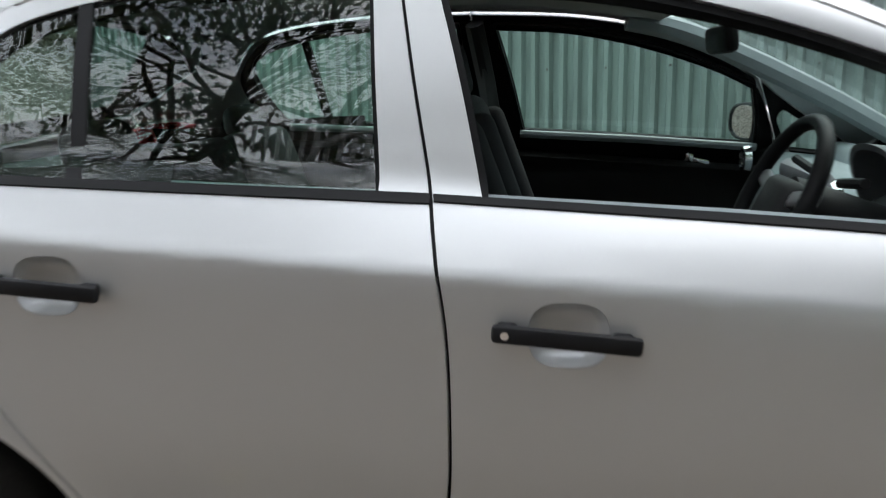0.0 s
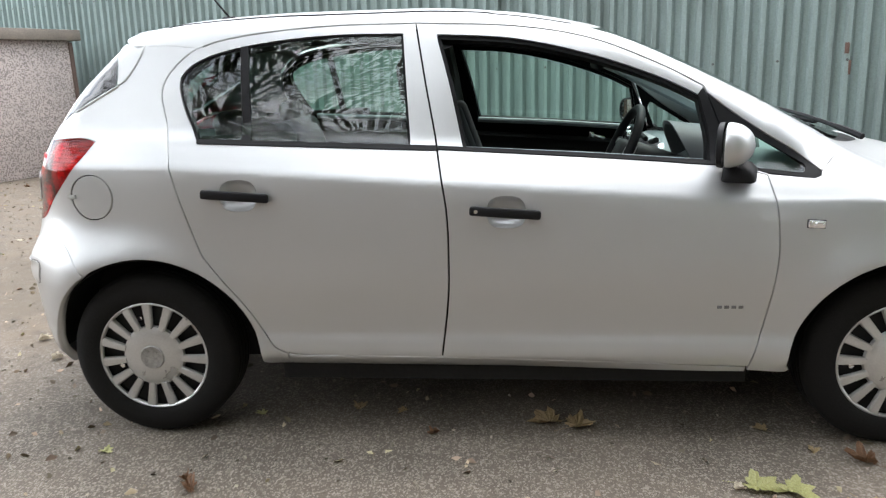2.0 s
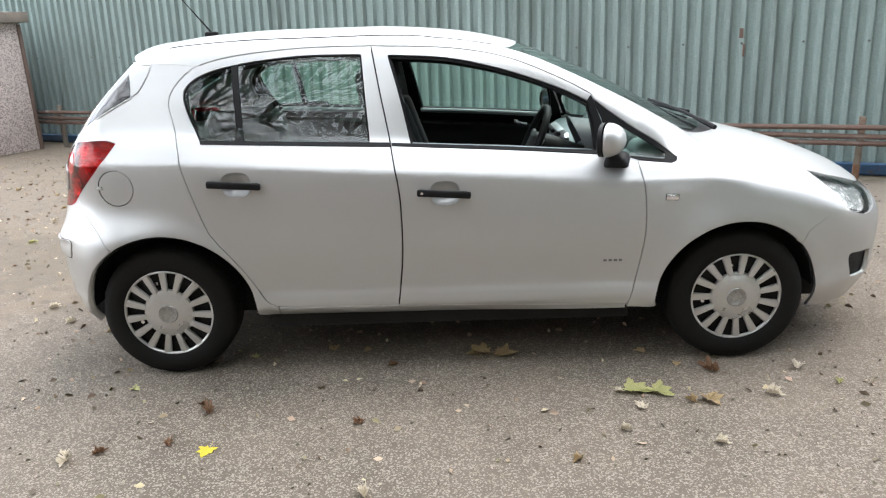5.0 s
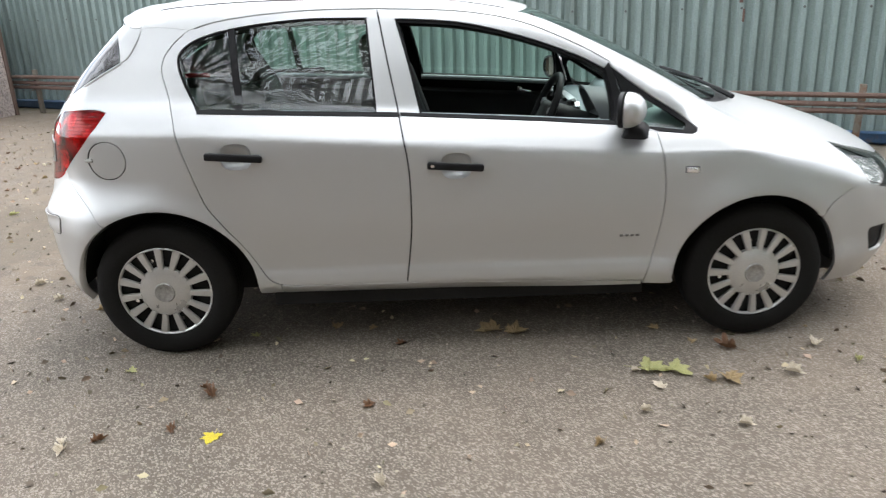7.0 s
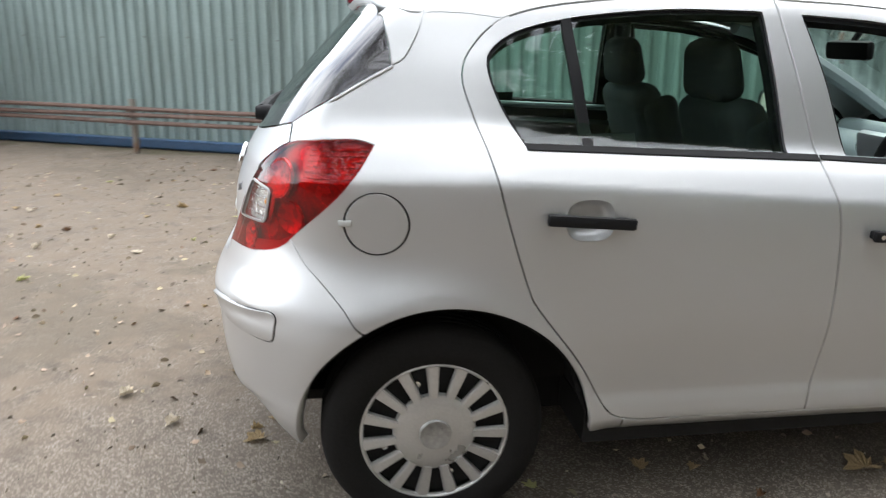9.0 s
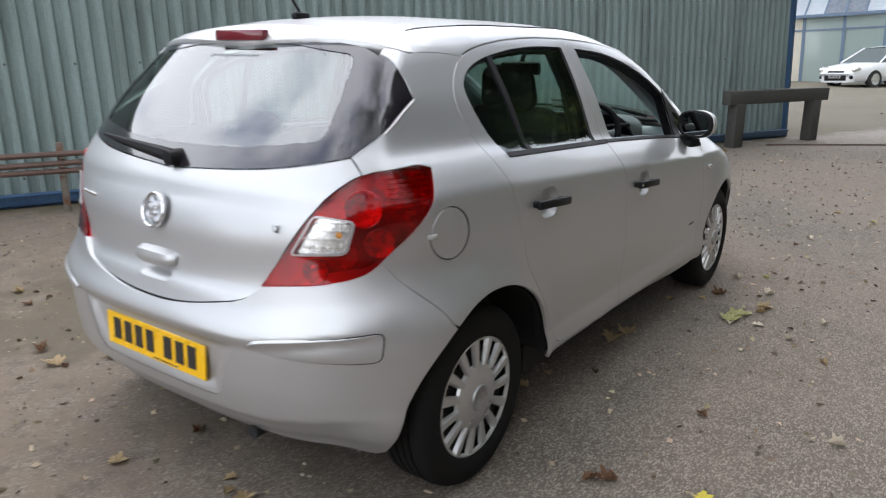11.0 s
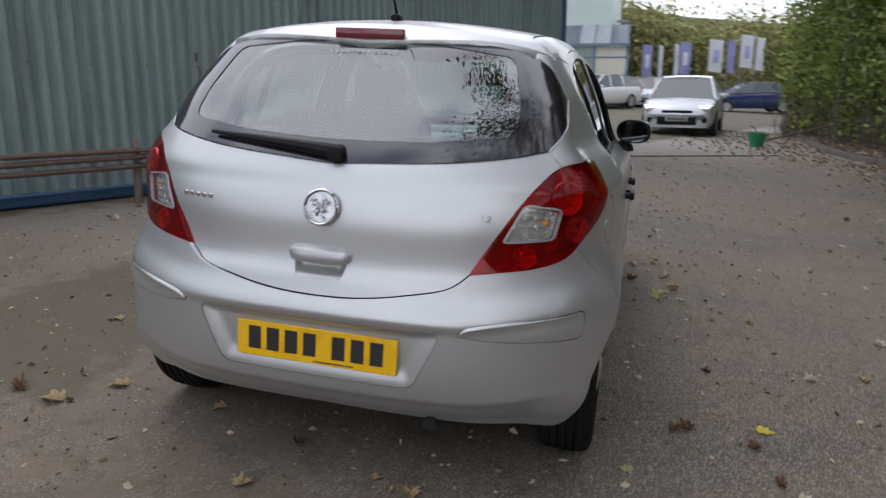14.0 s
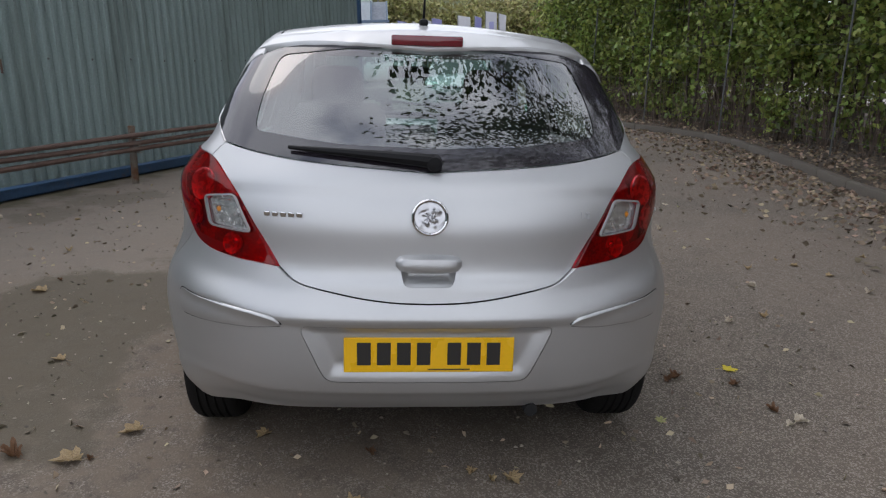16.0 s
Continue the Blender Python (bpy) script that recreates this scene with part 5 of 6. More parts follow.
a_lay(a_ramp(a_noise(34.0, 6.0, 0.7), 0.56, 0.66, 0.5), (0.245, 0.21, 0.17))
a_lay(a_math("MULTIPLY", a_ramp(side, -0.6, 0.9), a_ramp(a_noise(7.0, 8.0, 0.7), 0.36, 0.60, 0.85)), (0.158, 0.122, 0.088))
a_lay(a_math("MULTIPLY", a_ramp(a_math("MULTIPLY_ADD", wob, 0.5, ax_), 0.9, 2.2, 0.65), a_ramp(ay_, 0.9, 1.6)), (0.225, 0.19, 0.155))
a_lay(a_ramp(a_math("MULTIPLY_ADD", wob, 0.8, ax_), 10.0, 15.0, 0.85), (0.30, 0.285, 0.265))
blob = a_math("SQRT", a_math("ADD", a_math("POWER", a_math("MULTIPLY", a_math("ADD", ax_, -0.65), 0.70), 2.0), a_math("POWER", a_math("MULTIPLY", a_math("ADD", ay_, -1.75), 1.5), 2.0)))
a_lay(a_ramp(a_math("ADD", blob, wob), 1.0, 0.75, 0.75), (0.085, 0.070, 0.045))
a_lay(a_math("MULTIPLY", a_ramp(a_noise(0.55, 9.0, 0.65), 0.54, 0.60, 0.6), a_ramp(side, -0.9, 0.6)), (0.105, 0.085, 0.061))
foot = a_math("ADD", a_math("MULTIPLY_ADD", ax_, 0.3907, a_math("MULTIPLY", ay_, 0.9205)), -4.779)
a_lay(a_ramp(a_math("ADD", foot, a_math("MULTIPLY_ADD", a_noise(3.0, 8.0), 1.2, -0.6)), -0.42, -0.10, 0.8), (0.075, 0.062, 0.028))
bm = bmesh.new()
n = 60
grid = [[bm.verts.new((-200 + 400 * (i / n), -200 + 400 * (j / n), 0)) for j in range(n + 1)] for i in range(n + 1)]
for i in range(n):
    for j in range(n):
        bm.faces.new((grid[i][j], grid[i + 1][j], grid[i + 1][j + 1], grid[i][j + 1]))
tagged(part("ground", bm, ASPHALT), "worn grey asphalt yard with mossy damp patches", "ground", kind="structure")

SHEET = material("green_profiled_sheet", (0.228, 0.284, 0.274), 0.75, noise_scale=0.7, vary=0.16, bump=0.04, fine=60, stain=(0.135, 0.162, 0.150), stain_scale=1.6, stain_at=(0.50, 0.78), spec=0.06, stretch=(2.2, 2.2, 0.22))
BLUE = material("blue_painted_steel", (0.035, 0.085, 0.17), 0.5, noise_scale=2.5, vary=0.3, bump=0.1, fine=60, stain=(0.10, 0.07, 0.05), stain_scale=5, stain_at=(0.6, 0.75))
RUST = material("rusty_brown_pipe", (0.115, 0.070, 0.055), 0.75, noise_scale=3, vary=0.35, bump=0.2, fine=80, stain=(0.19, 0.17, 0.15), stain_scale=4, stain_at=(0.58, 0.75))
POSTM = material("weathered_post", (0.17, 0.15, 0.125), 0.8, noise_scale=5, vary=0.35, bump=0.2, fine=90, stain=(0.15, 0.075, 0.04), stain_scale=7, stain_at=(0.5, 0.65))
WALLM = pose(5.0, 3.07, 0, 0, 0, -23.0)
# the yard falls across, so what stands plumb leans against it
PLUMB = Matrix(((1, 0, -0.0184, 0), (0, 1, 0.0433, 0), (0, 0, 1, 0), (0, 0, 0, 1)))
TILT = Matrix.Rotation(radians(-2.7), 4, "X")


def plumb(bm):
    bmesh.ops.transform(bm, matrix=PLUMB, verts=bm.verts)
    return bm


def level(m):
    # the pose m turned upright about its own place
    at = Matrix.Translation(m.translation)
    return at @ TILT @ at.inverted() @ m



pitch, x0, x1, top = 0.135, -15.0, 6.5, 3.35
bm = bmesh.new()
prof, x = [], x0
while x < x1:
    for dx, dy in ((0.0, 0.0), (0.036, 0.0), (0.058, 0.045), (0.113, 0.045)):
        if x + dx <= x1:
            prof.append((x + dx, dy))
    x += pitch
rows = [[bm.verts.new((a, b, z)) for a, b in prof] for z in (0.06, 2.6, 2.603, top)]
for a, b in zip(rows, rows[1:]):
    for i in range(len(prof) - 1):
        bm.faces.new((a[i], a[i + 1], b[i + 1], b[i]))
box(bm, x0, x1, 0.06, 0.25, 0.0, top)
wall = tagged(part("wall_north", plumb(bm), SHEET, smooth=False), "green profiled steel cladding wall of an industrial shed", "wall", kind="structure")
wall.matrix_world = WALLM
bm = bmesh.new()
box(bm, x0, x1 + 0.04, -0.03, 7.5, top, top + 0.15)
tagged(part("roof_edge", plumb(bm), SHEET), "green steel roof edge", "roof", kind="structure").matrix_world = WALLM
bm = bmesh.new()
box(bm, x1 - 0.015, x1 + 0.05, -0.045, 7.0, 0.0, top)
tagged(part("wall_east", plumb(bm), BLUE), "dark blue corner flashing and end wall", "wall", kind="structure").matrix_world = WALLM
bm = bmesh.new()
box(bm, x0, x1, -0.09, -0.004, 0.025, 0.105, 0.006)
box(bm, x0, x1, -0.115, -0.004, 0.105, 0.118, 0.003)
box(bm, x0, x1, -0.03, -0.004, 0.0, 0.025)
tagged(part("wall_plinth", bm, BLUE), "blue painted steel plinth rail under cladding", "plinth", kind="structure").matrix_world = WALLM
random.seed(4)
nails = []
for k in range(150):
    lx = x0 + pitch * k + 0.018
    for z in (0.25, 1.22, 2.28, 3.2):
        if lx < x1 and k % (2 if z > 2 else 4) == 0:
            bm = bmesh.new()
            lathe(bm, [(0.0008, -0.007), (0.008, -0.006), (0.012, 0.0)], 7)
            bmesh.ops.translate(bm, vec=(lx, -0.001, z + random.uniform(-0.01, 0.01)), verts=bm.verts)
            nails.append(bm)
bm = bmesh.new()
for a in nails:
    join(bm, a)
tagged(part("cladding_bolt", plumb(bm), material("dull_bolt_head", (0.075, 0.080, 0.075), 0.6), wall), kind="stuff")
for lx, z, h, w in ((-0.95, 1.32, 0.09, 0.035), (-0.92, 1.16, 0.12, 0.02), (-2.6, 2.4, 0.1, 0.03)):
    bm = bmesh.new()
    rbox(bm, (lx, -0.004, z), (w, 0.008, h), 0.003)
    part("rust_patch", plumb(bm), RUST, wall, "small rusted patch plate").matrix_world = WALLM @ Matrix.Identity(4)
    bpy.context.view_layer.update()

flue = empty("flue_pipe", WALLM @ pose(-4.12, 0.085, 2.0), label="short black flue pipe poking out of cladding", category="pipe")
bm = bmesh.new()
lathe(bm, [(0.034, -0.02), (0.036, -0.17), (0.046, -0.175), (0.047, -0.16), (0.046, 0.04)], 20)
part("tube", bm, BLACK, flue)
bm = bmesh.new()
lathe(bm, [(0.047, -0.004), (0.066, -0.008), (0.068, 0.004)], 20)
part("collar", bm, RUST, flue, "rusty wall collar")

rail = empty("pipe_rail", WALLM, label="rusty brown triple pipe rail on short posts along wall", category="rail")
for z in (0.495, 0.425, 0.355):
    bm = bmesh.new()
    tube(bm, [(x, -0.44, z + 0.006 * math.sin(x * 1.3 + z * 40)) for x in np.arange(-10.9, 3.6, 0.5)], 0.024, 8)
    part("pipe", bm, RUST, rail)
for k in np.arange(-4.95, 1.1, 1.0):
    bm = bmesh.new()
    box(bm, 2.0 * k - 0.028, 2.0 * k + 0.028, -0.40, -0.35, 0.0, 0.59, 0.006)
    for z in (0.495, 0.425, 0.355):
        box(bm, 2.0 * k - 0.02, 2.0 * k + 0.02, -0.47, -0.39, z - 0.034, z - 0.024)
    part("post", bm, POSTM, rail, "weathered rusty rail post")

PEBBLE = material("pebbledash", (0.58, 0.50, 0.47), 0.92, noise_scale=1.5, vary=0.15, bump=0.9, fine=60, speckle=(75, 0.45, (0.28, 0.235, 0.22)), stain=(0.36, 0.32, 0.29), stain_scale=1.2, stain_at=(0.55, 0.8))
BROWNWOOD = material("brown_painted_wood", (0.12, 0.08, 0.065), 0.65, noise_scale=4, vary=0.3, bump=0.15, fine=60)
shed = empty("garage_shed", WALLM, label="pebbledashed concrete garage with brown timber trim by the wall", category="shed")
bm = bmesh.new()
box(bm, -13.1, -10.12, -2.0, -0.60, 0.0, 1.72, 0.01)
part("wall_panel", bm, PEBBLE, shed, "pinkish grey pebbledash wall")
bm = bmesh.new()
box(bm, -13.2, -10.02, -2.12, -0.50, 1.72, 1.86, 0.012)
part("roof_slab", bm, material("weathered_roof_board", (0.23, 0.195, 0.165), 0.8, noise_scale=4, vary=0.3, bump=0.2, fine=60), shed, "weathered brown roof edge")
# narrow brown strips, standing in for a dark shadow gap at the corner
for lx, ly in ((-10.12, -0.61), (-10.12, -2.01)):
    bm = bmesh.new()
    box(bm, lx - 0.02, lx + 0.025, ly - 0.025, ly + 0.025, 0.0, 1.70, 0.006)
    part("corner_strip", bm, BROWNWOOD, shed)
bm = bmesh.new()
box(bm, -12.4, -10.27, -2.06, -2.002, 0.04, 1.62, 0.006)
part("garage_door", bm, BROWNWOOD, shed, "dark brown garage door")

# timber barrier by the wall's end
OLDWOOD = material("weathered_timber", (0.062, 0.060, 0.054), 0.8, noise_scale=3, vary=0.3, bump=0.3, fine=50)
bar_t = empty("timber_barrier", WALLM, label="weathered grey timber beam barrier on two posts", category="barrier")
bm = bmesh.new()
rbox(bm, (5.55, -0.50, 0.70), (2.3, 0.14, 0.19), 0.012)
part("beam", bm, OLDWOOD, bar_t)
for lx in (4.65, 6.42):
    bm = bmesh.new()
    rbox(bm, (lx, -0.50, 0.305), (0.20, 0.16, 0.61), 0.012)
    part("post", bm, OLDWOOD, bar_t)
bm = bmesh.new()
tube(bm, [(9.6, 0.45, 0.012), (10.0, -0.07, 0.012), (11.0, -1.4, 0.012), (12.2, -2.9, 0.012), (12.9, -3.8, 0.012)], 0.012, 6)
tagged(part("ground_cable", bm, RUST), "thin brown cable lying across the asphalt", "cable")


# ---- plants ----
def leaf_mesh(name, centres, size, mat, parent, label="", seed=1, flat=0.0):
    """Small folded leaves at the centres, each turned at random."""
    rng = np.random.default_rng(seed)
    n = len(centres)
    a = rng.normal(size=(n, 3))
    a[:, 2] = a[:, 2] * (1 - flat)
    a /= np.linalg.norm(a, axis=1, keepdims=True)
    b = np.cross(a, rng.normal(size=(n, 3)))
    b /= np.linalg.norm(b, axis=1, keepdims=True)
    c = np.cross(a, b)
    s = size * rng.uniform(0.6, 1.35, (n, 1))
    tipv, base = centres + a * s * 0.55, centres - a * s * 0.55
    lft, rgt = centres + b * s * 0.36 + c * s * 0.12, centres - b * s * 0.36 + c * s * 0.12
    v = np.stack([base, lft, tipv, rgt], 1).reshape(-1, 3)
    i = np.arange(n) * 4
    f = np.concatenate([np.stack([i, i + 1, i + 2], 1), np.stack([i, i + 2, i + 3], 1)])
    me = bpy.data.meshes.new(name)
    me.vertices.add(len(v))
    me.vertices.foreach_set("co", v.ravel())
    me.loops.add(len(f) * 3)
    me.loops.foreach_set("vertex_index", f.ravel().astype(np.int32))
    me.polygons.add(len(f))
    me.polygons.foreach_set("loop_start", np.arange(len(f), dtype=np.int32) * 3)
    me.update(calc_edges=True)
    me.materials.append(mat)
    ob = new(name, me)
    ob.parent = parent
    if label:
        tagged(ob, label)
    return ob


LEAFGREEN = material("hedge_leaves", (0.21, 0.265, 0.06), 0.5, random_tint=0.7, backlit=0.3)
LEAFDARK = material("tree_leaves", (0.045, 0.065, 0.022), 0.55, random_tint=0.5, backlit=0.25)
LEAFFAR = material("autumn_woods", (0.25, 0.24, 0.09), 0.7, random_tint=0.5, backlit=0.2)
BARK = material("brown_bark", (0.075, 0.058, 0.045), 0.9, noise_scale=4, vary=0.3, bump=0.4, fine=40)
STEEL = material("galvanised_steel", (0.28, 0.29, 0.29), 0.5, 0.6, noise_scale=5, vary=0.2)
rng = np.random.default_rng(7)


def clumps(n, lo, hi, count, r, seed):
    """Points gathered in clumps within a box."""
    g = np.random.default_rng(seed)
    c = g.uniform(lo, hi, (count, 3))
    k = g.integers(0, count, n)
    return c[k] + g.normal(size=(n, 3)) * (np.asarray(r) * g.uniform(0.6, 1.3, (count, 1))[k])


def hedge_shrub(x, y, w, h, n, seed):
    s = empty("hedge_shrub", pose(x, y, 0), label="tall overgrown green hedge shrub with bare brown stems below", category="hedge", group="hedge along the fence")
    p = clumps(n, (-w * 0.6, -1.1, 1.15), (w * 0.6, 0.45, h), int(n / 130), (0.27, 0.22, 0.20), seed)
    q = clumps(n // 10, (-w * 0.6, -0.6, 0.35), (w * 0.6, 0.2, 1.4), 18, (0.16, 0.14, 0.16), seed + 50)
    leaf_mesh("foliage", np.vstack([p, q]), 0.105, LEAFGREEN, s, seed=seed)
    g = random.Random(seed)
    for _ in range(12):
        bm = bmesh.new()
        a, b = g.uniform(-w * 0.55, w * 0.55), g.uniform(-0.7, 0.1)
        tube(bm, [(a, b, 0), (a + g.uniform(-0.2, 0.2), b + g.uniform(-0.2, 0.2), h * 0.35), (a + g.uniform(-0.5, 0.5), b + g.uniform(-0.4, 0.3), h * g.uniform(0.6, 0.95))], [0.03, 0.02, 0.006], 5)
        part("stem", bm, BARK, s)
    bm = bmesh.new()
    for _ in range(90):
        a, b, k = g.uniform(-w * 0.6, w * 0.6), g.uniform(-0.6, 0.5), g.uniform(0.5, 1.7)
        m1, m2 = g.uniform(-0.4, 0.4), g.uniform(-0.25, 0.35)
        tube(bm, [(a, b, 0.05), (a + m1 * 0.4, b + m2 * 0.5, k * 0.55), (a + m1, b + m2, k)], [0.009, 0.006, 0.002], 3)
    part("twig_tangle", bm, TWIG, s, "tangle of dry brown twigs")


TWIG = material("dry_twigs", (0.13, 0.095, 0.07), 0.9, noise_scale=6, vary=0.3)
for i in range(11):
    hx = 4.2 + 2.1 * i
    hedge_shrub(hx, (-7.75 + 0.185 * (hx - 4.2) if i < 8 else -6.9) + 0.12 * math.sin(i * 2.1), 2.3, 5.2 + 0.8 * math.sin(i * 1.7), 9800, 100 + i)
DARKBED = material("leaf_litter_soil", (0.060, 0.046, 0.034), 0.95, noise_scale=2, vary=0.4, bump=0.6, fine=40, speckle=(30, 0.25, (0.16, 0.11, 0.07)))
KERBM = material("concrete_kerb", (0.115, 0.10, 0.082), 0.85, noise_scale=2, vary=0.2, bump=0.2, fine=70, stain=(0.10, 0.09, 0.07), stain_scale=3, stain_at=(0.5, 0.75))
kerb_line = bend([(-12, -5.0), (-2, -4.95), (4.46, -5.13), (6.68, -5.5), (9.0, -5.85), (10.2, -5.95), (11.6, -5.5), (12.6, -4.95), (15.5, -4.7), (24, -5.3)], 0.915)
bed = bmesh.new()
inner = [bed.verts.new((a, b - 0.11, 0.085)) for a, b in kerb_line]
outer = [bed.verts.new((a, -30, 0.12)) for a, b in kerb_line]
mids = [bed.verts.new((a, -7.2, 0.14)) for a, b in kerb_line]
for i in range(len(kerb_line) - 1):
    bed.faces.new((inner[i], inner[i + 1], mids[i + 1], mids[i]))
    bed.faces.new((mids[i], mids[i + 1], outer[i + 1], outer[i]))
tagged(part("planting_bed", bed, DARKBED), "brown leaf-littered soil bed under the hedge", "ground", kind="structure")
kerb = tagged(empty("kerb"), "worn concrete kerb along the planting bed", "kerb", kind="structure")
for i in range(len(kerb_line) - 1):
    a, b = kerb_line[i], kerb_line[i + 1]
    m, L = (a + b) / 2, np.hypot(*(b - a))
    bm = bmesh.new()
    rbox(bm, (0, 0, 0.03), (L - 0.008, 0.125, 0.16), 0.015)
    st = part("kerb_stone", bm, KERBM, kerb)
    st.matrix_world = pose(m[0], m[1] - 0.06, 0.0, 0, 0, math.degrees(math.atan2(b[1] - a[1], b[0] - a[0])))
fence = empty("mesh_fence", label="thin galvanised fence posts with wires before hedge", category="fence")
FPOST = material("weathered_fence_post", (0.11, 0.113, 0.107), 0.6, noise_scale=5, vary=0.3)
fence_at = [(15.8 - 2.75 * k, -5.10 - 0.44 * k) for k in range(6)]
for fx, fy in fence_at:
    bm = bmesh.new()
    tube(bm, [(fx, fy, 0.05), (fx, fy, 3.3)], 0.016, 6)
    part("post", bm, FPOST, fence)
for z in (0.35, 1.0, 1.7, 2.4, 3.2):
    bm = bmesh.new()
    tube(bm, [(*fence_at[0], z), (*fence_at[-1], z)], 0.0025, 4)
    part("wire", bm, FPOST, fence)

palisade = empty("palisade_fence", pose(-9, -6.2, 3.2), label="weathered grey steel palisade fence with pointed pales", category="fence")
GALVANISED = material("weathered_galvanised_steel", (0.42, 0.43, 0.42), 0.55, 0.2, noise_scale=4, vary=0.3)
bm = bmesh.new()
for a, b, z0, z1 in ((-0.034, 0.034, 0.1, 1.95),):
    v = [(-0.034, 0, 0.1), (0.034, 0, 0.1), (0.034, 0, 1.92), (0.0, 0, 2.05), (-0.034, 0, 1.92)]
    fr, bk = [bm.verts.new(q) for q in v], [bm.verts.new((q[0], 0.012, q[2])) for q in v]
    bm.faces.new(fr)
    bm.faces.new(bk[::-1])
    for i in range(5):
        bm.faces.new((fr[i], bk[i], bk[(i + 1) % 5], fr[(i + 1) % 5]))
pale = part("pale", bm, GALVANISED, palisade, smooth=False)
for k in range(1, 86):
    o = new("pale", pale.data)
    o.parent, o.location = palisade, (0.155 * k, 0, 0)
for z in (0.5, 1.6):
    bm = bmesh.new()
    box(bm, -0.1, 13.3, 0.012, 0.052, z - 0.025, z + 0.025)
    part("rail", bm, GALVANISED, palisade)


def tree(x, y, h, spread, n, seed, lean=0.0, mat=None, leaf=0.16, base=0.45, reach=0.0, limbs=18):
    g = random.Random(seed)
    t = empty("tree", pose(x, y, 0), label="leafy broadleaved tree with spreading dark limbs", category="tree", group="trees behind the fence")
    bm = bmesh.new()
    tube(bm, [(0, 0, 0), (lean * 0.3, 0.05, h * 0.25), (lean * 0.7, -0.05, h * 0.55), (lean, 0, h * 0.92)], [0.20, 0.16, 0.11, 0.03], 9)
    ends = []
    for k in range(limbs):
        a, z = g.uniform(0, 6.283), h * g.uniform(base * 0.8, 0.85)
        L = spread * g.uniform(0.55, 1.0)
        if reach:
            a = 1.5 + g.uniform(-0.75, 0.75)
        px, py = lean * z / h, 0
        p1 = (px + L * 0.45 * math.cos(a), py + L * 0.45 * math.sin(a), z + L * 0.22)
        p2 = (px + L * math.cos(a + 0.25), py + L * math.sin(a + 0.25), z + L * g.uniform(0.1, 0.5))
        tube(bm, [(px, py, z), p1, p2], [0.06, 0.035, 0.008], 6)
        for _ in range(6 if reach else 3):
            f = g.uniform(0.3, 1.0)
            q0 = [u + (w - u) * f for u, w in zip(p1, p2)]
            q1 = [u + g.uniform(-0.8, 0.8) for u in q0]
            tube(bm, [q0, q1], [0.018, 0.005], 4)
            ends += [p2, q1, q0]
    part("trunk", bm, BARK, t)
    gg = np.random.default_rng(seed)
    ends = np.array(ends)
    k = gg.integers(0, len(ends), n)
    p = ends[k] + gg.normal(size=(n, 3)) * np.array([0.42, 0.42, 0.30])
    leaf_mesh("crown", p, leaf, mat or LEAFDARK, t, seed=seed)
    return t


BANK = bmesh.new()
ra = [(-24, -5.3, 0.05), (-24, -6.05, 3.25), (-24, -14, 3.7)]
rows = [[BANK.verts.new((x + 0.0, y + 0.25 * math.sin(x * 1.3 + y) + (0 if x < 2 else -(x - 2) * 0.9), z * (1 if x < 3 else 0.0))) for _, y, z in ra] for x in np.arange(-24, 4.6, 0.8)]
for a, b in zip(rows, rows[1:]):
    for i in range(2):
        BANK.faces.new((a[i], b[i], b[i + 1], a[i + 1]))
tagged(part("earth_bank", BANK, DARKBED), "brown earth bank carrying the palisade fence", "bank", kind="structure")
for k, (x, y, h, sp, n) in enumerate(((-6.0, -8.6, 11.5, 3.8, 6500), (-2.2, -8.4, 10.5, 3.4, 6000), (1.2, -8.8, 11.5, 3.6, 6500), (4.2, -8.9, 10.5, 3.4, 6000),
                                       (8.0, -10.5, 11.0, 3.6, 5000), (-10.5, -9.0, 10.0, 3.4, 4500))):
    tree(x, y, h, sp, int(n * (0.45 if -8 < x < 2 else 0.85)), 20 + k, lean=0.9 * math.sin(k * 2), leaf=0.125)
tree(-2.9, -7.2, 9.6, 7.4, 12000, 61, leaf=0.105, reach=1.0, limbs=14)
# unseen crowns over the hedge, added to darken what the car's side reflects
for k in range(4):
    tree(6.5 + 4.2 * k, -8.6 - 0.2 * k, 10.5, 5.2, 17000, 90 + k, leaf=0.2, reach=1.0, limbs=30)
# tall dark row, also added so the paint mirrors foliage rather than sky
for k in range(6):
    tree(4.5 + 3.1 * k, -9.6 - 0.5 * (k % 2) - 0.08 * k, 13.5 + math.sin(k * 2.2), 4.6, 8500, 70 + k, lean=0.5, leaf=0.30, base=0.35)

# ---- beyond the yard ----
TYRE2 = material("far_tyre", (0.02, 0.02, 0.02), 0.8)
DARKGLASS = material("far_car_glass", (0.05, 0.06, 0.065), 0.08, coat=0.5)
WHITEPAINT = material("white_car_paint", (0.74, 0.75, 0.76), 0.3, coat=0.8, noise_scale=1, vary=0.02)
BLUEPAINT = material("navy_car_paint", (0.02, 0.035, 0.12), 0.25, coat=0.8, noise_scale=1, vary=0.05)
SILVERPAINT = material("pale_silver_car_paint", (0.62, 0.64, 0.66), 0.3, 0.3, 0.8, noise_scale=1, vary=0.03)


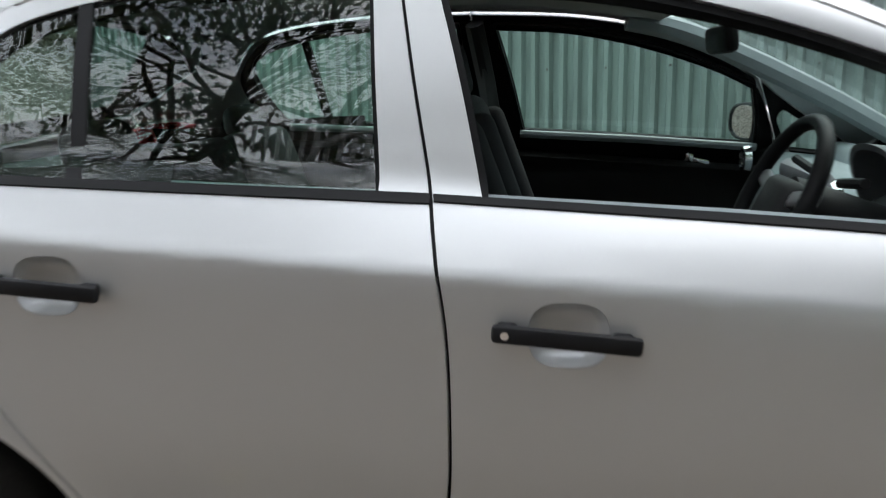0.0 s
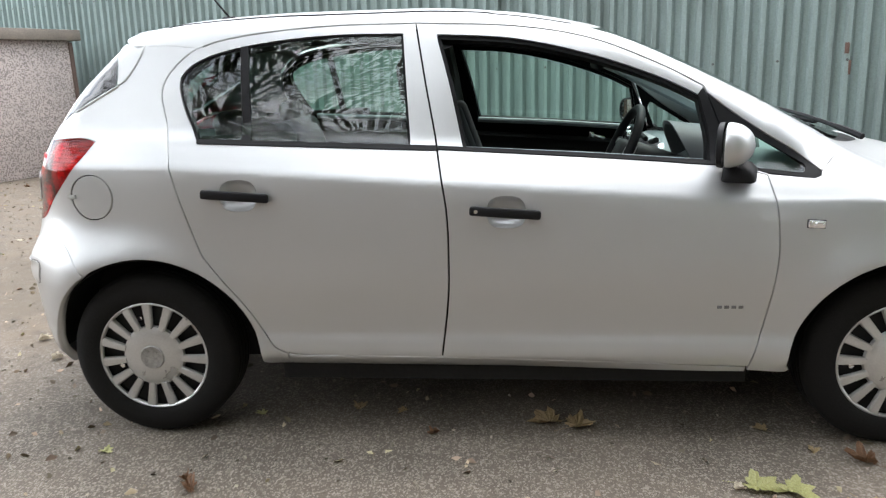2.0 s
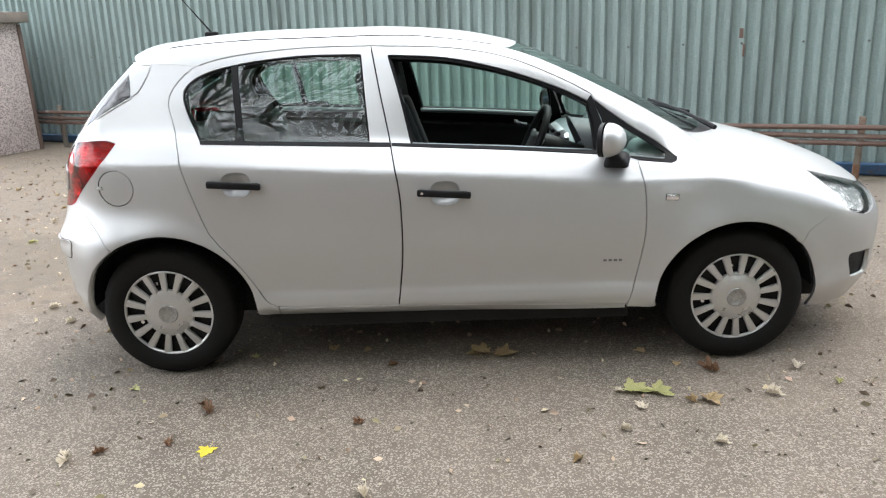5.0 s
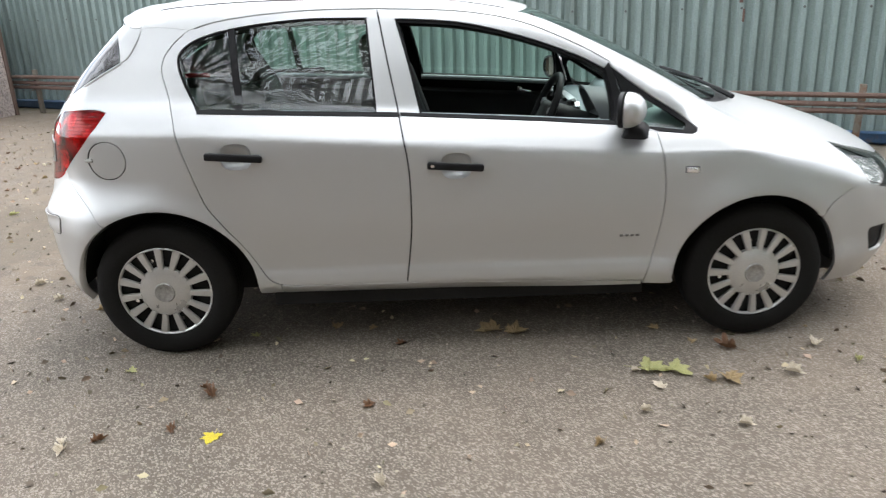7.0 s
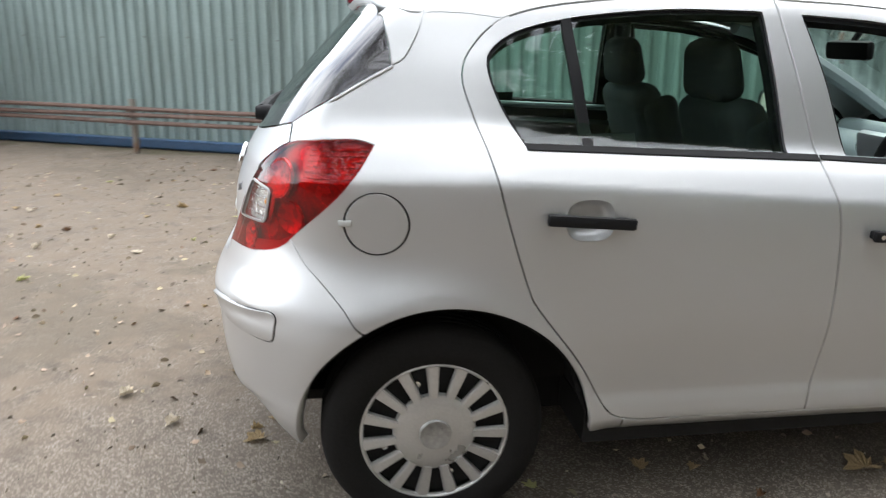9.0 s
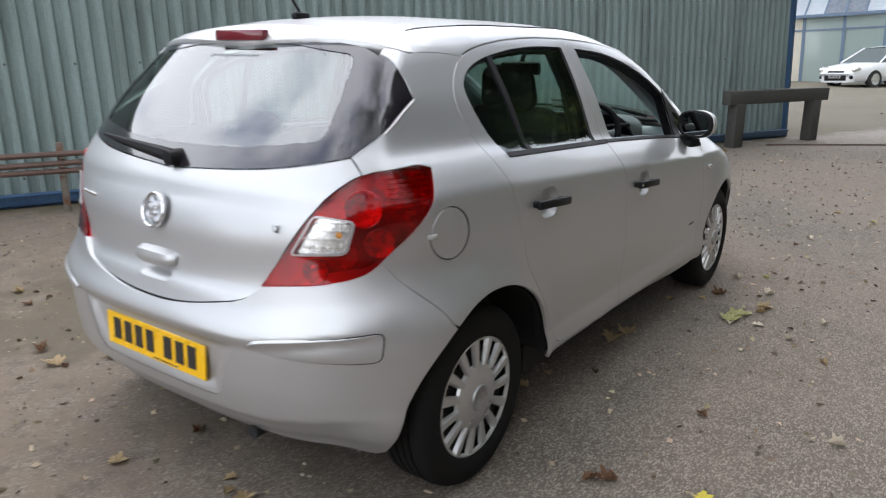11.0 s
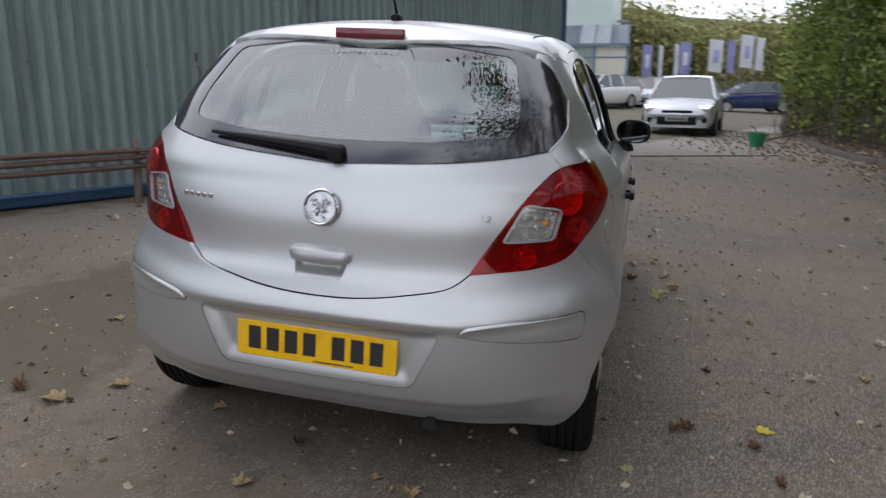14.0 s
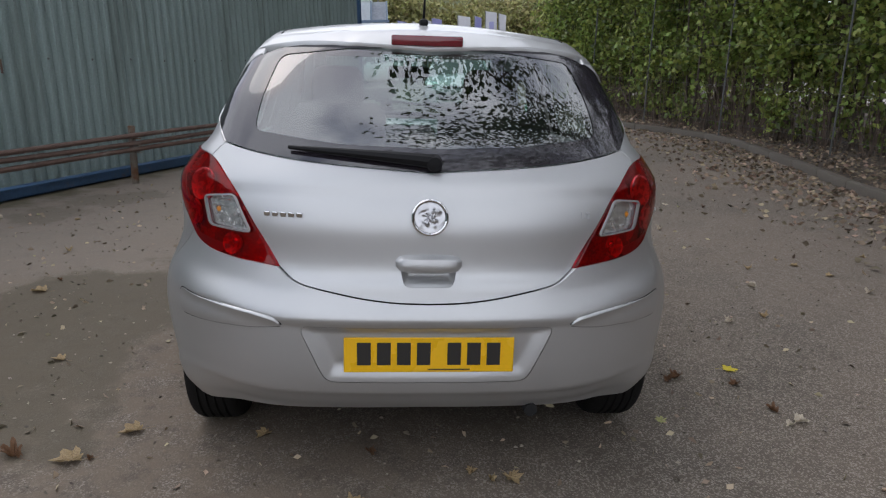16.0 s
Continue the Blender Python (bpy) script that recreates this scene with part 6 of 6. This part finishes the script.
def parked_car(m, paint, label, estate=False, length=4.4, wide=1.82):
    """A parked car, its nose along +x of the pose m."""
    c = empty("parked_car", m, label=label, category="car", group="parked cars beyond the yard")
    h = wide / 2
    xs = [-length / 2, -length / 2 + 0.08, -length / 2 + 0.5, -0.6, 0.3, 0.75, 1.3, length / 2 - 0.35, length / 2 - 0.08, length / 2]
    belt = [0.78, 0.93, 0.98, 0.97, 0.95, 0.93, 0.90, 0.80, 0.68, 0.55]
    wid = [0.80, 0.90, 0.97, 1.0, 1.0, 1.0, 0.99, 0.93, 0.84, 0.70]
    bm = bmesh.new()
    rows = []
    for x, b, w in zip(xs, belt, wid):
        w *= h
        sec = [(0.0, 0.24), (w * 0.88, 0.24), (w * 0.97, 0.34), (w, 0.55), (w * 0.985, b - 0.12), (w * 0.93, b - 0.02), (w * 0.80, b + 0.01), (0.0, b + 0.035)]
        rows.append([bm.verts.new((x, -a, z)) for a, z in sec] + [bm.verts.new((x, a, z)) for a, z in reversed(sec[1:-1])])
    for a, b in zip(rows, rows[1:]):
        for i in range(len(a)):
            bm.faces.new((a[i], a[(i + 1) % len(a)], b[(i + 1) % len(b)], b[i]))
    bm.faces.new(rows[0])
    bm.faces.new(rows[-1])
    part("body", bm, paint, c)
    rear = -length / 2 + (0.12 if estate else 0.35)
    roof = [(rear + 0.22, 1.36), (-0.9, 1.46), (-0.1, 1.48), (0.35, 1.43)]
    foot = [(rear, 0.97), (-0.9, 0.985), (0.4, 0.96), (1.25, 0.915)]
    bm = bmesh.new()
    lo = [[bm.verts.new((x, s * h * 0.90, z)) for x, z in foot] for s in (-1, 1)]
    hi = [[bm.verts.new((x, s * h * 0.68, z)) for x, z in roof] for s in (-1, 1)]
    for k in range(3):
        bm.faces.new((lo[0][k], lo[0][k + 1], hi[0][k + 1], hi[0][k]))
        bm.faces.new((lo[1][k + 1], lo[1][k], hi[1][k], hi[1][k + 1]))
    bm.faces.new((lo[0][0], hi[0][0], hi[1][0], lo[1][0]))
    bm.faces.new((lo[0][3], lo[1][3], hi[1][3], hi[0][3]))
    part("glasshouse", bm, DARKGLASS, c, "dark glazed cabin", smooth=False)
    bm = bmesh.new()
    top = [[bm.verts.new((x, y * h * 0.69, z + (0.022 if abs(y) < 0.5 else 0.004))) for x, z in roof] for y in (-1, -0.4, 0.4, 1)]
    for a, b in zip(top, top[1:]):
        for k in range(3):
            bm.faces.new((a[k], a[k + 1], b[k + 1], b[k]))
    part("roof", bm, paint, c)
    for s in (-1, 1):
        for (xa, za), (xb, zb) in ((foot[3], roof[3]), ((0.05, 0.97), (-0.1, 1.47)), ((-0.9, 0.985), (-0.9, 1.45)), (foot[0], roof[0])):
            bm = bmesh.new()
            tube(bm, [(xa, s * h * 0.905, za), (xb, s * h * 0.685, zb)], 0.032, 6)
            part("pillar", bm, paint, c)
        bm = bmesh.new()
        rbox(bm, (0.85, s * (h + 0.06), 0.98), (0.10, 0.18, 0.12), 0.04)
        part("door_mirror", bm, paint, c)
        bm = bmesh.new()
        rbox(bm, (length / 2 - 0.20, s * h * 0.70, 0.70), (0.30, 0.36, 0.13), 0.05, (0, 20, -28 * s))
        part("headlamp", bm, LAMPCHROME, c, "clear headlamp")
        bm = bmesh.new()
        rbox(bm, (length / 2 - 0.06, s * h * 0.66, 0.42), (0.12, 0.22, 0.14), 0.04, (0, 0, -20 * s))
        part("fog_lamp_recess", bm, BLACK, c)
        bm = bmesh.new()
        rbox(bm, (-length / 2 + 0.12, s * h * 0.80, 0.80), (0.16, 0.20, 0.26), 0.05)
        part("rear_lamp", bm, LAMPRED, c, "red rear lamp")
        for x in (-length * 0.295, length * 0.31):
            bm = bmesh.new()
            lathe(bm, [(0.20, -0.10), (0.30, -0.10), (0.325, -0.07), (0.325, 0.07), (0.30, 0.10), (0.20, 0.10)], 28)
            wh = part("wheel", bm, TYRE2, c, "black tyre on alloy rim")
            wh.matrix_world = m @ pose(x, s * (h - 0.10), 0.325)
            bm = bmesh.new()
            lathe(bm, [(0.001, -0.085 * 1), (0.05, -0.09), (0.19, -0.085), (0.21, -0.10)], 20)
            lathe(bm, [(0.001, 0.085), (0.05, 0.09), (0.19, 0.085), (0.21, 0.10)], 20)
            part("rim", bm, ALLOY, wh)
    bm = bmesh.new()
    rbox(bm, (length / 2 - 0.01, 0, 0.40), (0.08, 0.95, 0.20), 0.04)
    part("lower_grille", bm, BLACK, c)
    bm = bmesh.new()
    rbox(bm, (length / 2 - 0.04, 0, 0.62), (0.08, 0.72, 0.07), 0.02)
    part("upper_grille", bm, BLACK, c)
    bm = bmesh.new()
    rbox(bm, (length / 2 + 0.035, 0, 0.45), (0.012, 0.52, 0.11), 0.003)
    part("number_plate", bm, HEADLINER, c, "white plate with plain dark bars")
    bm = bmesh.new()
    for k in range(7):
        rbox(bm, (length / 2 + 0.043, 0.20 - 0.065 * k, 0.45), (0.004, 0.04, 0.07), 0)
    part("plate_bars", bm, INK, c)
    return c


parked_car(level(pose(18.6, -2.05, -0.02, 0, 0, 172)), SILVERPAINT, "pale silver hatchback parked facing the yard")
parked_car(level(pose(31.0, 1.15, -0.03, 0, 0, 146)), WHITEPAINT, "white estate car parked before the showroom", True, 4.8, 1.88)
parked_car(level(pose(28.2, 6.6, -0.03, 0, 0, 165)), WHITEPAINT, "white car half hidden behind the wall's end")
parked_car(level(pose(36.5, -6.0, -0.03, 0, 0, 100)), BLUEPAINT, "navy blue car parked beyond the gate")
parked_car(level(pose(36.5, -0.9, -0.03, 0, 0, 170)), SILVERPAINT, "pale silver car parked behind the others")

CREAM = material("cream_panel", (0.55, 0.52, 0.42), 0.6, noise_scale=0.8, vary=0.08)
FASCIA = material("pale_green_fascia", (0.52, 0.60, 0.57), 0.5, noise_scale=0.3, vary=0.06)
FRAME = material("blue_grey_frame", (0.12, 0.17, 0.24), 0.5, noise_scale=1, vary=0.1)
SHOPGLASS = material("showroom_glass", (0.30, 0.36, 0.33), 0.06, coat=0.6)
CANOPY = material("grey_canopy_glazing", (0.30, 0.33, 0.38), 0.15, coat=0.5, noise_scale=0.6, vary=0.3)
# two panes in four carry a bright reflection in their base colour
CANOPYSHEEN = material("canopy_glazing_with_sheen", (0.62, 0.66, 0.70), 0.15, coat=0.5, noise_scale=0.6, vary=0.15)
show = empty("showroom_building", level(pose(33.0, 0, -0.25)), label="pale showroom with glazed front and sloping glass canopy", category="building")
bm = bmesh.new()
box(bm, 1.2, 14, 0.75, 24, 0, 6.4)
part("wall", bm, FASCIA, show, "pale green clad wall")
bm = bmesh.new()
box(bm, 1.0, 14.2, 0.55, 24.2, 6.4, 6.6)
part("roof", bm, FASCIA, show)
for k in range(16):
    y = -0.1 + 1.5 * k
    win_p = part("window", box(bmesh.new(), -0.02, 0.02, y + 0.06, y + 1.44, 0.35, 3.02), (CREAM, SHOPGLASS, SHOPGLASS, CREAM, CREAM)[k % 5], show)
    part("frame", box(bmesh.new(), -0.06, 0.06, y - 0.06, y + 0.06, 0.0, 3.1), FRAME, win_p)
    part("transom", box(bmesh.new(), -0.05, 0.05, y + 0.06, y + 1.44, 2.5, 2.57), FRAME, win_p)
for k in range(32):
    y = -0.1 + 0.75 * k
    bm = bmesh.new()
    v = [bm.verts.new(q) for q in ((-0.15, y + 0.03, 3.12), (-0.15, y + 0.72, 3.12), (1.2, y + 0.72, 4.05), (1.2, y + 0.03, 4.05))]
    bm.faces.new(v)
    bmesh.ops.solidify(bm, geom=bm.faces[:], thickness=0.03)
    pane = part("canopy_pane", bm, CANOPYSHEEN if k % 4 in (1, 2) else CANOPY, show, smooth=False)
    bm = bmesh.new()
    tube(bm, [(-0.2, y, 3.12), (1.2, y, 4.08)], 0.04, 4)
    part("canopy_bar", bm, FRAME, pane)
part("gutter", box(bmesh.new(), -0.28, -0.12, -0.2, 23.9, 3.04, 3.16), FRAME, show)
part("plinth", box(bmesh.new(), -0.05, 0.05, -0.1, 23.9, 0.0, 0.34), FASCIA, show)

FLAGA = material("white_flag_cloth", (0.74, 0.74, 0.78), 0.8, noise_scale=1.2, vary=0.08)
FLAGB = material("lilac_flag_cloth", (0.40, 0.40, 0.66), 0.8, noise_scale=1.2, vary=0.12)
for k, (y, ht, wide, kind) in enumerate(((-0.72, 3.2, 0.75, 1), (-1.60, 3.2, 0.32, 0), (-2.45, 3.3, 0.35, 0), (-2.75, 3.4, 0.85, 1), (-4.30, 3.6, 1.05, 0), (-5.30, 3.6, 0.55, 1), (-5.95, 3.9, 0.95, 0), (-6.75, 3.8, 0.6, 0))):
    wide *= 0.68
    f = empty("feather_flag", level(pose(42, y, 0.1, 0, 0, 6 * math.sin(k * 3))), label="tall promotional feather flag with plain print", category="flag", group="row of flags")
    part("pole", tube(bmesh.new(), [(0, 0, -0.2), (0, 0, ht)], 0.035, 6), STEEL, f)
    bm = bmesh.new()
    a = [[bm.verts.new((0.05 * math.sin(i * 1.3 + j + k), -wide * j / 4 - 0.03, ht - 1.75 * i / 6 - 0.10 * j / 4)) for j in range(5)] for i in range(7)]
    for i in range(6):
        for j in range(4):
            bm.faces.new((a[i][j], a[i + 1][j], a[i + 1][j + 1], a[i][j + 1]))
    bmesh.ops.solidify(bm, geom=bm.faces[:], thickness=0.01)
    part("cloth", bm, (FLAGA, FLAGB)[kind], f)
    if wide > 0.5:
        part("print", rbox(bmesh.new(), (-0.085, -wide * 0.55, ht - 0.95), (0.012, wide * 0.42, 0.7), 0.005), FLAGB if kind == 0 else FLAGA, f)
lamp_post = empty("street_lamp", level(pose(39, 0.35, 0)), label="slim grey street lamp post", category="lamp")
part("post", tube(bmesh.new(), [(0, 0, 0), (0, 0, 4.3)], [0.07, 0.05], 8), STEEL, lamp_post)
part("lantern", rbox(bmesh.new(), (-0.1, 0, 4.3), (0.3, 0.7, 0.1), 0.03), STEEL, lamp_post)
gate = empty("gate_posts", pose(20.5, -4.9, 0), label="grey steel gate posts and rails by the hedge", category="gate")
for k in range(5):
    part("post", tube(bmesh.new(), [(0.5 * k, -0.30 * k, 0), (0.5 * k, -0.30 * k, 2.3)], 0.035, 6), STEEL, gate)
for z in (0.5, 1.3, 2.2):
    part("rail", tube(bmesh.new(), [(0, 0, z), (2.0, -1.2, z)], 0.02, 6), STEEL, gate)
GREENPL = material("green_plastic", (0.02, 0.22, 0.09), 0.4, noise_scale=4, vary=0.15)
bk = empty("green_tub", pose(14.6, -3.36, 0), label="green plastic tub standing by the hedge", category="tub")
part("tub", lathe(bmesh.new(), [(0.001, 0.01), (0.14, 0.01), (0.185, 0.30), (0.205, 0.31), (0.19, 0.285), (0.145, 0.04), (0.001, 0.03)], 24, "z"), GREENPL, bk)
part("tub_handle", tube(bmesh.new(), [(0.19, 0, 0.3), (0.26, 0.05, 0.40), (0.4, 0.1, 0.42)], 0.012, 6), BARK, bk)
br = empty("fallen_branch", pose(14.6, -4.6, 0.05), label="bare fallen branch leaning on the bed", category="branch")
part("limb", tube(bmesh.new(), [(0.9, 0.9, 0.05), (0.3, 0.2, 0.35), (-0.8, -0.6, 0.75), (-1.2, -0.75, 0.3)], [0.025, 0.022, 0.016, 0.008], 6), BARK, br)
part("twig", tube(bmesh.new(), [(-0.8, -0.6, 0.75), (-0.95, -0.3, 0.25), (-1.0, -0.2, 0.0)], [0.014, 0.008, 0.005], 5), BARK, br)

woods = []
for k in range(20):
    x, y = 62 + 14 * math.sin(k * 1.7), 30 - 4.6 * k
    woods.append(clumps(13000, (x - 4, y - 4, 0.8), (x + 4, y + 4, 4.6 + 1.5 * math.sin(k * 2.3)), 60, (1.2, 1.2, 0.9), 300 + k))
for k in range(10):
    x, y = 24 + 4 * k, -13 - 0.8 * k
    woods.append(clumps(3000, (x - 3, y - 2, 0.5), (x + 3, y + 3, 7 + 1.2 * math.sin(k)), 60, (0.8, 0.8, 0.7), 340 + k))
tagged(leaf_mesh("distant_woods", np.vstack(woods), 0.30, LEAFFAR, None, seed=5), "distant autumn woods in green and yellow", "trees", kind="stuff")
hill = bmesh.new()
ring_a = [hill.verts.new((95 + 25 * math.cos(t), 110 * math.sin(t), 0)) for t in np.linspace(-1.4, 1.4, 24)]
ring_b = [hill.verts.new((110 + 25 * math.cos(t), 115 * math.sin(t), 13 + 1.5 * math.sin(t * 9))) for t in np.linspace(-1.4, 1.4, 24)]
for i in range(23):
    hill.faces.new((ring_a[i], ring_a[i + 1], ring_b[i + 1], ring_b[i]))
tagged(part("backdrop", hill, material("far_wooded_hill", (0.10, 0.11, 0.05), 0.9, noise_scale=0.12, vary=0.5, fine=1.2)), "far wooded hillside", "hill", kind="structure")


# ---- fallen leaves ----
def maple(size, curl, seed):
    """One ragged lobed leaf with a stalk, crumpled by its curl."""
    g = random.Random(seed)
    half = []
    for a0, r0, a1, r1 in ((-90, 0.14, -62, 0.38), (-62, 0.38, -40, 0.30), (-40, 0.30, -8, 0.56), (-8, 0.56, 12, 0.38), (12, 0.38, 36, 0.62), (36, 0.62, 60, 0.42), (60, 0.42, 90, 0.70)):
        for f in (0.0, 0.33, 0.67):
            half.append((a0 + (a1 - a0) * f, (r0 + (r1 - r0) * f) * g.uniform(0.84, 1.08)))
    half.append((90, 0.70))
    full = half + [(180 - a, r * g.uniform(0.86, 1.1)) for a, r in reversed(half[1:-1])]
    ph, fold, roll = g.uniform(0, 6.28), curl * g.uniform(0.5, 1.0), g.uniform(0.4, 1.0) * curl
    bm = bmesh.new()

    def at(a, r):
        x, y = r * math.cos(radians(a)), r * math.sin(radians(a))
        z = fold * abs(x) * 0.7 + roll * 0.6 * (x * math.cos(ph) + y * math.sin(ph)) ** 2 + curl * g.uniform(-0.05, 0.07) + 0.05 * curl * math.sin(9 * x + ph) * math.cos(8 * y)
        return bm.verts.new((x * size * (1 - 0.35 * curl), y * size, z * size))

    c = bm.verts.new((0, 0, 0))
    rings = [[at(a, r * f) for a, r in full] for f in (0.5, 1.0)]
    m = len(full)
    for i in range(m):
        j = (i + 1) % m
        bm.faces.new((c, rings[0][i], rings[0][j]))
        bm.faces.new((rings[0][i], rings[1][i], rings[1][j], rings[0][j]))
    tube(bm, [(0, 0, 0.001), (0.02 * size, -0.4 * size, 0.002), (0.08 * size, -0.75 * size, 0.004)], 0.006 * size + 0.0006, 4)
    return bm


LEAFCOL = [material(n, c, 0.6, noise_scale=25, vary=0.3, stain=st, stain_scale=30, stain_at=(0.5, 0.68), backlit=0.15) for n, c, st in (
    ("yellow_leaf", (0.55, 0.46, 0.03), (0.40, 0.26, 0.03)), ("green_leaf", (0.36, 0.36, 0.15), (0.26, 0.22, 0.07)), ("brown_leaf", (0.15, 0.075, 0.035), (0.08, 0.04, 0.02)),
    ("tan_leaf", (0.34, 0.25, 0.13), (0.20, 0.13, 0.06)), ("pale_leaf", (0.52, 0.46, 0.36), (0.36, 0.29, 0.2)))]
WORDS = ("bright yellow fallen maple leaf on asphalt", "large pale green fallen leaf on asphalt", "curled brown dead leaf on asphalt", "tan fallen leaf lying on asphalt", "pale bleached dead leaf on asphalt")
near = ((0.336, -1.459, 0, 0.075), (0.213, -1.122, 2, 0.065), (-0.148, -0.956, 1, 0.055), (0.317, -0.668, 1, 0.05), (0.683, -0.610, 3, 0.07), (0.857, -0.628, 3, 0.05), (1.40, -0.70, 3, 0.13),
        (1.49, -0.73, 3, 0.12), (2.00, -1.09, 1, 0.13), (2.10, -1.10, 1, 0.12), (2.292, -1.185, 3, 0.10), (2.555, -1.156, 4, 0.08), (2.39, -0.937, 2, 0.10), (2.256, -0.864, 3, 0.05),
        (2.131, -0.734, 3, 0.06), (2.76, -0.936, 4, 0.08), (0.177, -1.42, 2, 0.06), (-0.074, -1.464, 2, 0.06), (-0.192, -1.469, 4, 0.05), (2.222, -1.501, 4, 0.06), (0.991, -0.792, 2, 0.05),
        (-0.821, -0.156, 4, 0.07), (-1.042, 0.067, 4, 0.07), (-0.377, 1.181, 3, 0.11), (-0.178, 1.036, 3, 0.09), (-0.344, 1.385, 2, 0.10), (-0.17, -1.514, 4, 0.07), (0.256, -1.183, 2, 0.08),
        (1.426, 2.072, 3, 0.10), (0.467, 1.57, 3, 0.07), (1.472, -2.925, 4, 0.08), (2.067, -2.76, 3, 0.07), (-0.212, 0.562, 3, 0.07), (-0.348, 0.178, 2, 0.06))
leaf_data = {}


def drop_leaf(x, y, kind, size, turn, shape):
    key = (kind, shape)
    if key not in leaf_data:
        me = bpy.data.meshes.new("fallen_leaf")
        bm = maple(1.0, (0.18, 0.55, 0.9, 1.2)[shape], 60 + shape + 5 * kind)
        low = min(v.co.z for v in bm.verts)
        for v in bm.verts:
            v.co.z -= low
        bm.to_mesh(me)
        bm.free()
        me.materials.append(LEAFCOL[kind])
        leaf_data[key] = me
    ob = new("fallen_leaf", leaf_data[key])
    ob.matrix_world = pose(x, y, 0.0015, 0, 0, turn) @ Matrix.Diagonal((size, size, size, 1))
    tagged(ob, WORDS[kind], "leaf", "fallen leaves")


rnd = random.Random(12)
for x, y, k, s in near:
    drop_leaf(x, y, k, s, rnd.uniform(0, 360), {0: 0, 1: 1, 2: 3, 3: 1, 4: 2}[k])
for _ in range(210):
    u = rnd.random()
    if u < 0.45:
        x, y = rnd.uniform(-4, 9), rnd.uniform(-0.5, 4.0)
        y = min(y, 4.7 - 0.458 * x)
    elif u < 0.8:
        x, y = rnd.uniform(0.5, 11), -1.0 - abs(rnd.gauss(0, 1.9))
    else:
        x, y = rnd.uniform(-4.5, -0.9), rnd.uniform(-2, 5.5)
    if (-0.3 < x < 2.9 and abs(y) < 0.9) or y < -4.9:
        continue
    drop_leaf(x, y, rnd.choice((2, 2, 3, 3, 3, 4, 4, 1)), rnd.uniform(0.035, 0.085), rnd.uniform(0, 360), rnd.randrange(1, 4))
# thick drift along the kerb
g = np.random.default_rng(3)
n = 4200
kx = g.uniform(1.5, 20, n)
ky = np.interp(kx, kerb_line[:, 0], kerb_line[:, 1]) + np.abs(g.normal(size=n)) * np.interp(kx, [2, 10, 14, 20], [0.7, 0.9, 1.5, 1.2]) + 0.02
bx = g.uniform(2, 22, n)
by = np.interp(bx, kerb_line[:, 0], kerb_line[:, 1]) - g.uniform(0.1, 2.2, n)
pts = np.vstack([np.stack([kx, ky, 0.012 + 0.01 * g.random(n)], 1), np.stack([bx, by, 0.12 + 0.02 * g.random(n)], 1)])
LITTER = material("leaf_litter", (0.25, 0.19, 0.13), 0.8, random_tint=0.7)
tagged(leaf_mesh("leaf_drift", pts, 0.062, LITTER, None, seed=9, flat=0.85), "thick drift of brown dead leaves along kerb", "leaves", kind="stuff")
n = 20000
px, py = g.uniform(-5, 12, n), g.uniform(-4.8, 6.5, n)
keep = (py < 4.9 - 0.458 * px)
LITTERF = material("small_debris", (0.22, 0.19, 0.15), 0.85, random_tint=0.6)
tagged(leaf_mesh("small_debris", np.stack([px, py, np.full(n, 0.003)], 1)[keep], 0.014, LITTERF, None, seed=10, flat=0.9), "small bits of leaf and grit on asphalt", "debris", kind="stuff")
g2 = np.random.default_rng(31)
n = 3400
px, py = g2.uniform(-5, 9, n), g2.uniform(-1.5, 6.0, n) - np.abs(g2.normal(size=n)) * 0.8
keep = (py < 4.7 - 0.458 * px) & (py > -4.8)
tagged(leaf_mesh("leaf_scraps", np.stack([px, py, np.full(n, 0.006)], 1)[keep], 0.030, material("torn_leaf_scraps", (0.31, 0.25, 0.17), 0.85, random_tint=0.7), None, seed=41, flat=0.8),
       "torn scraps of dead leaf scattered on asphalt", "leaves", kind="stuff")
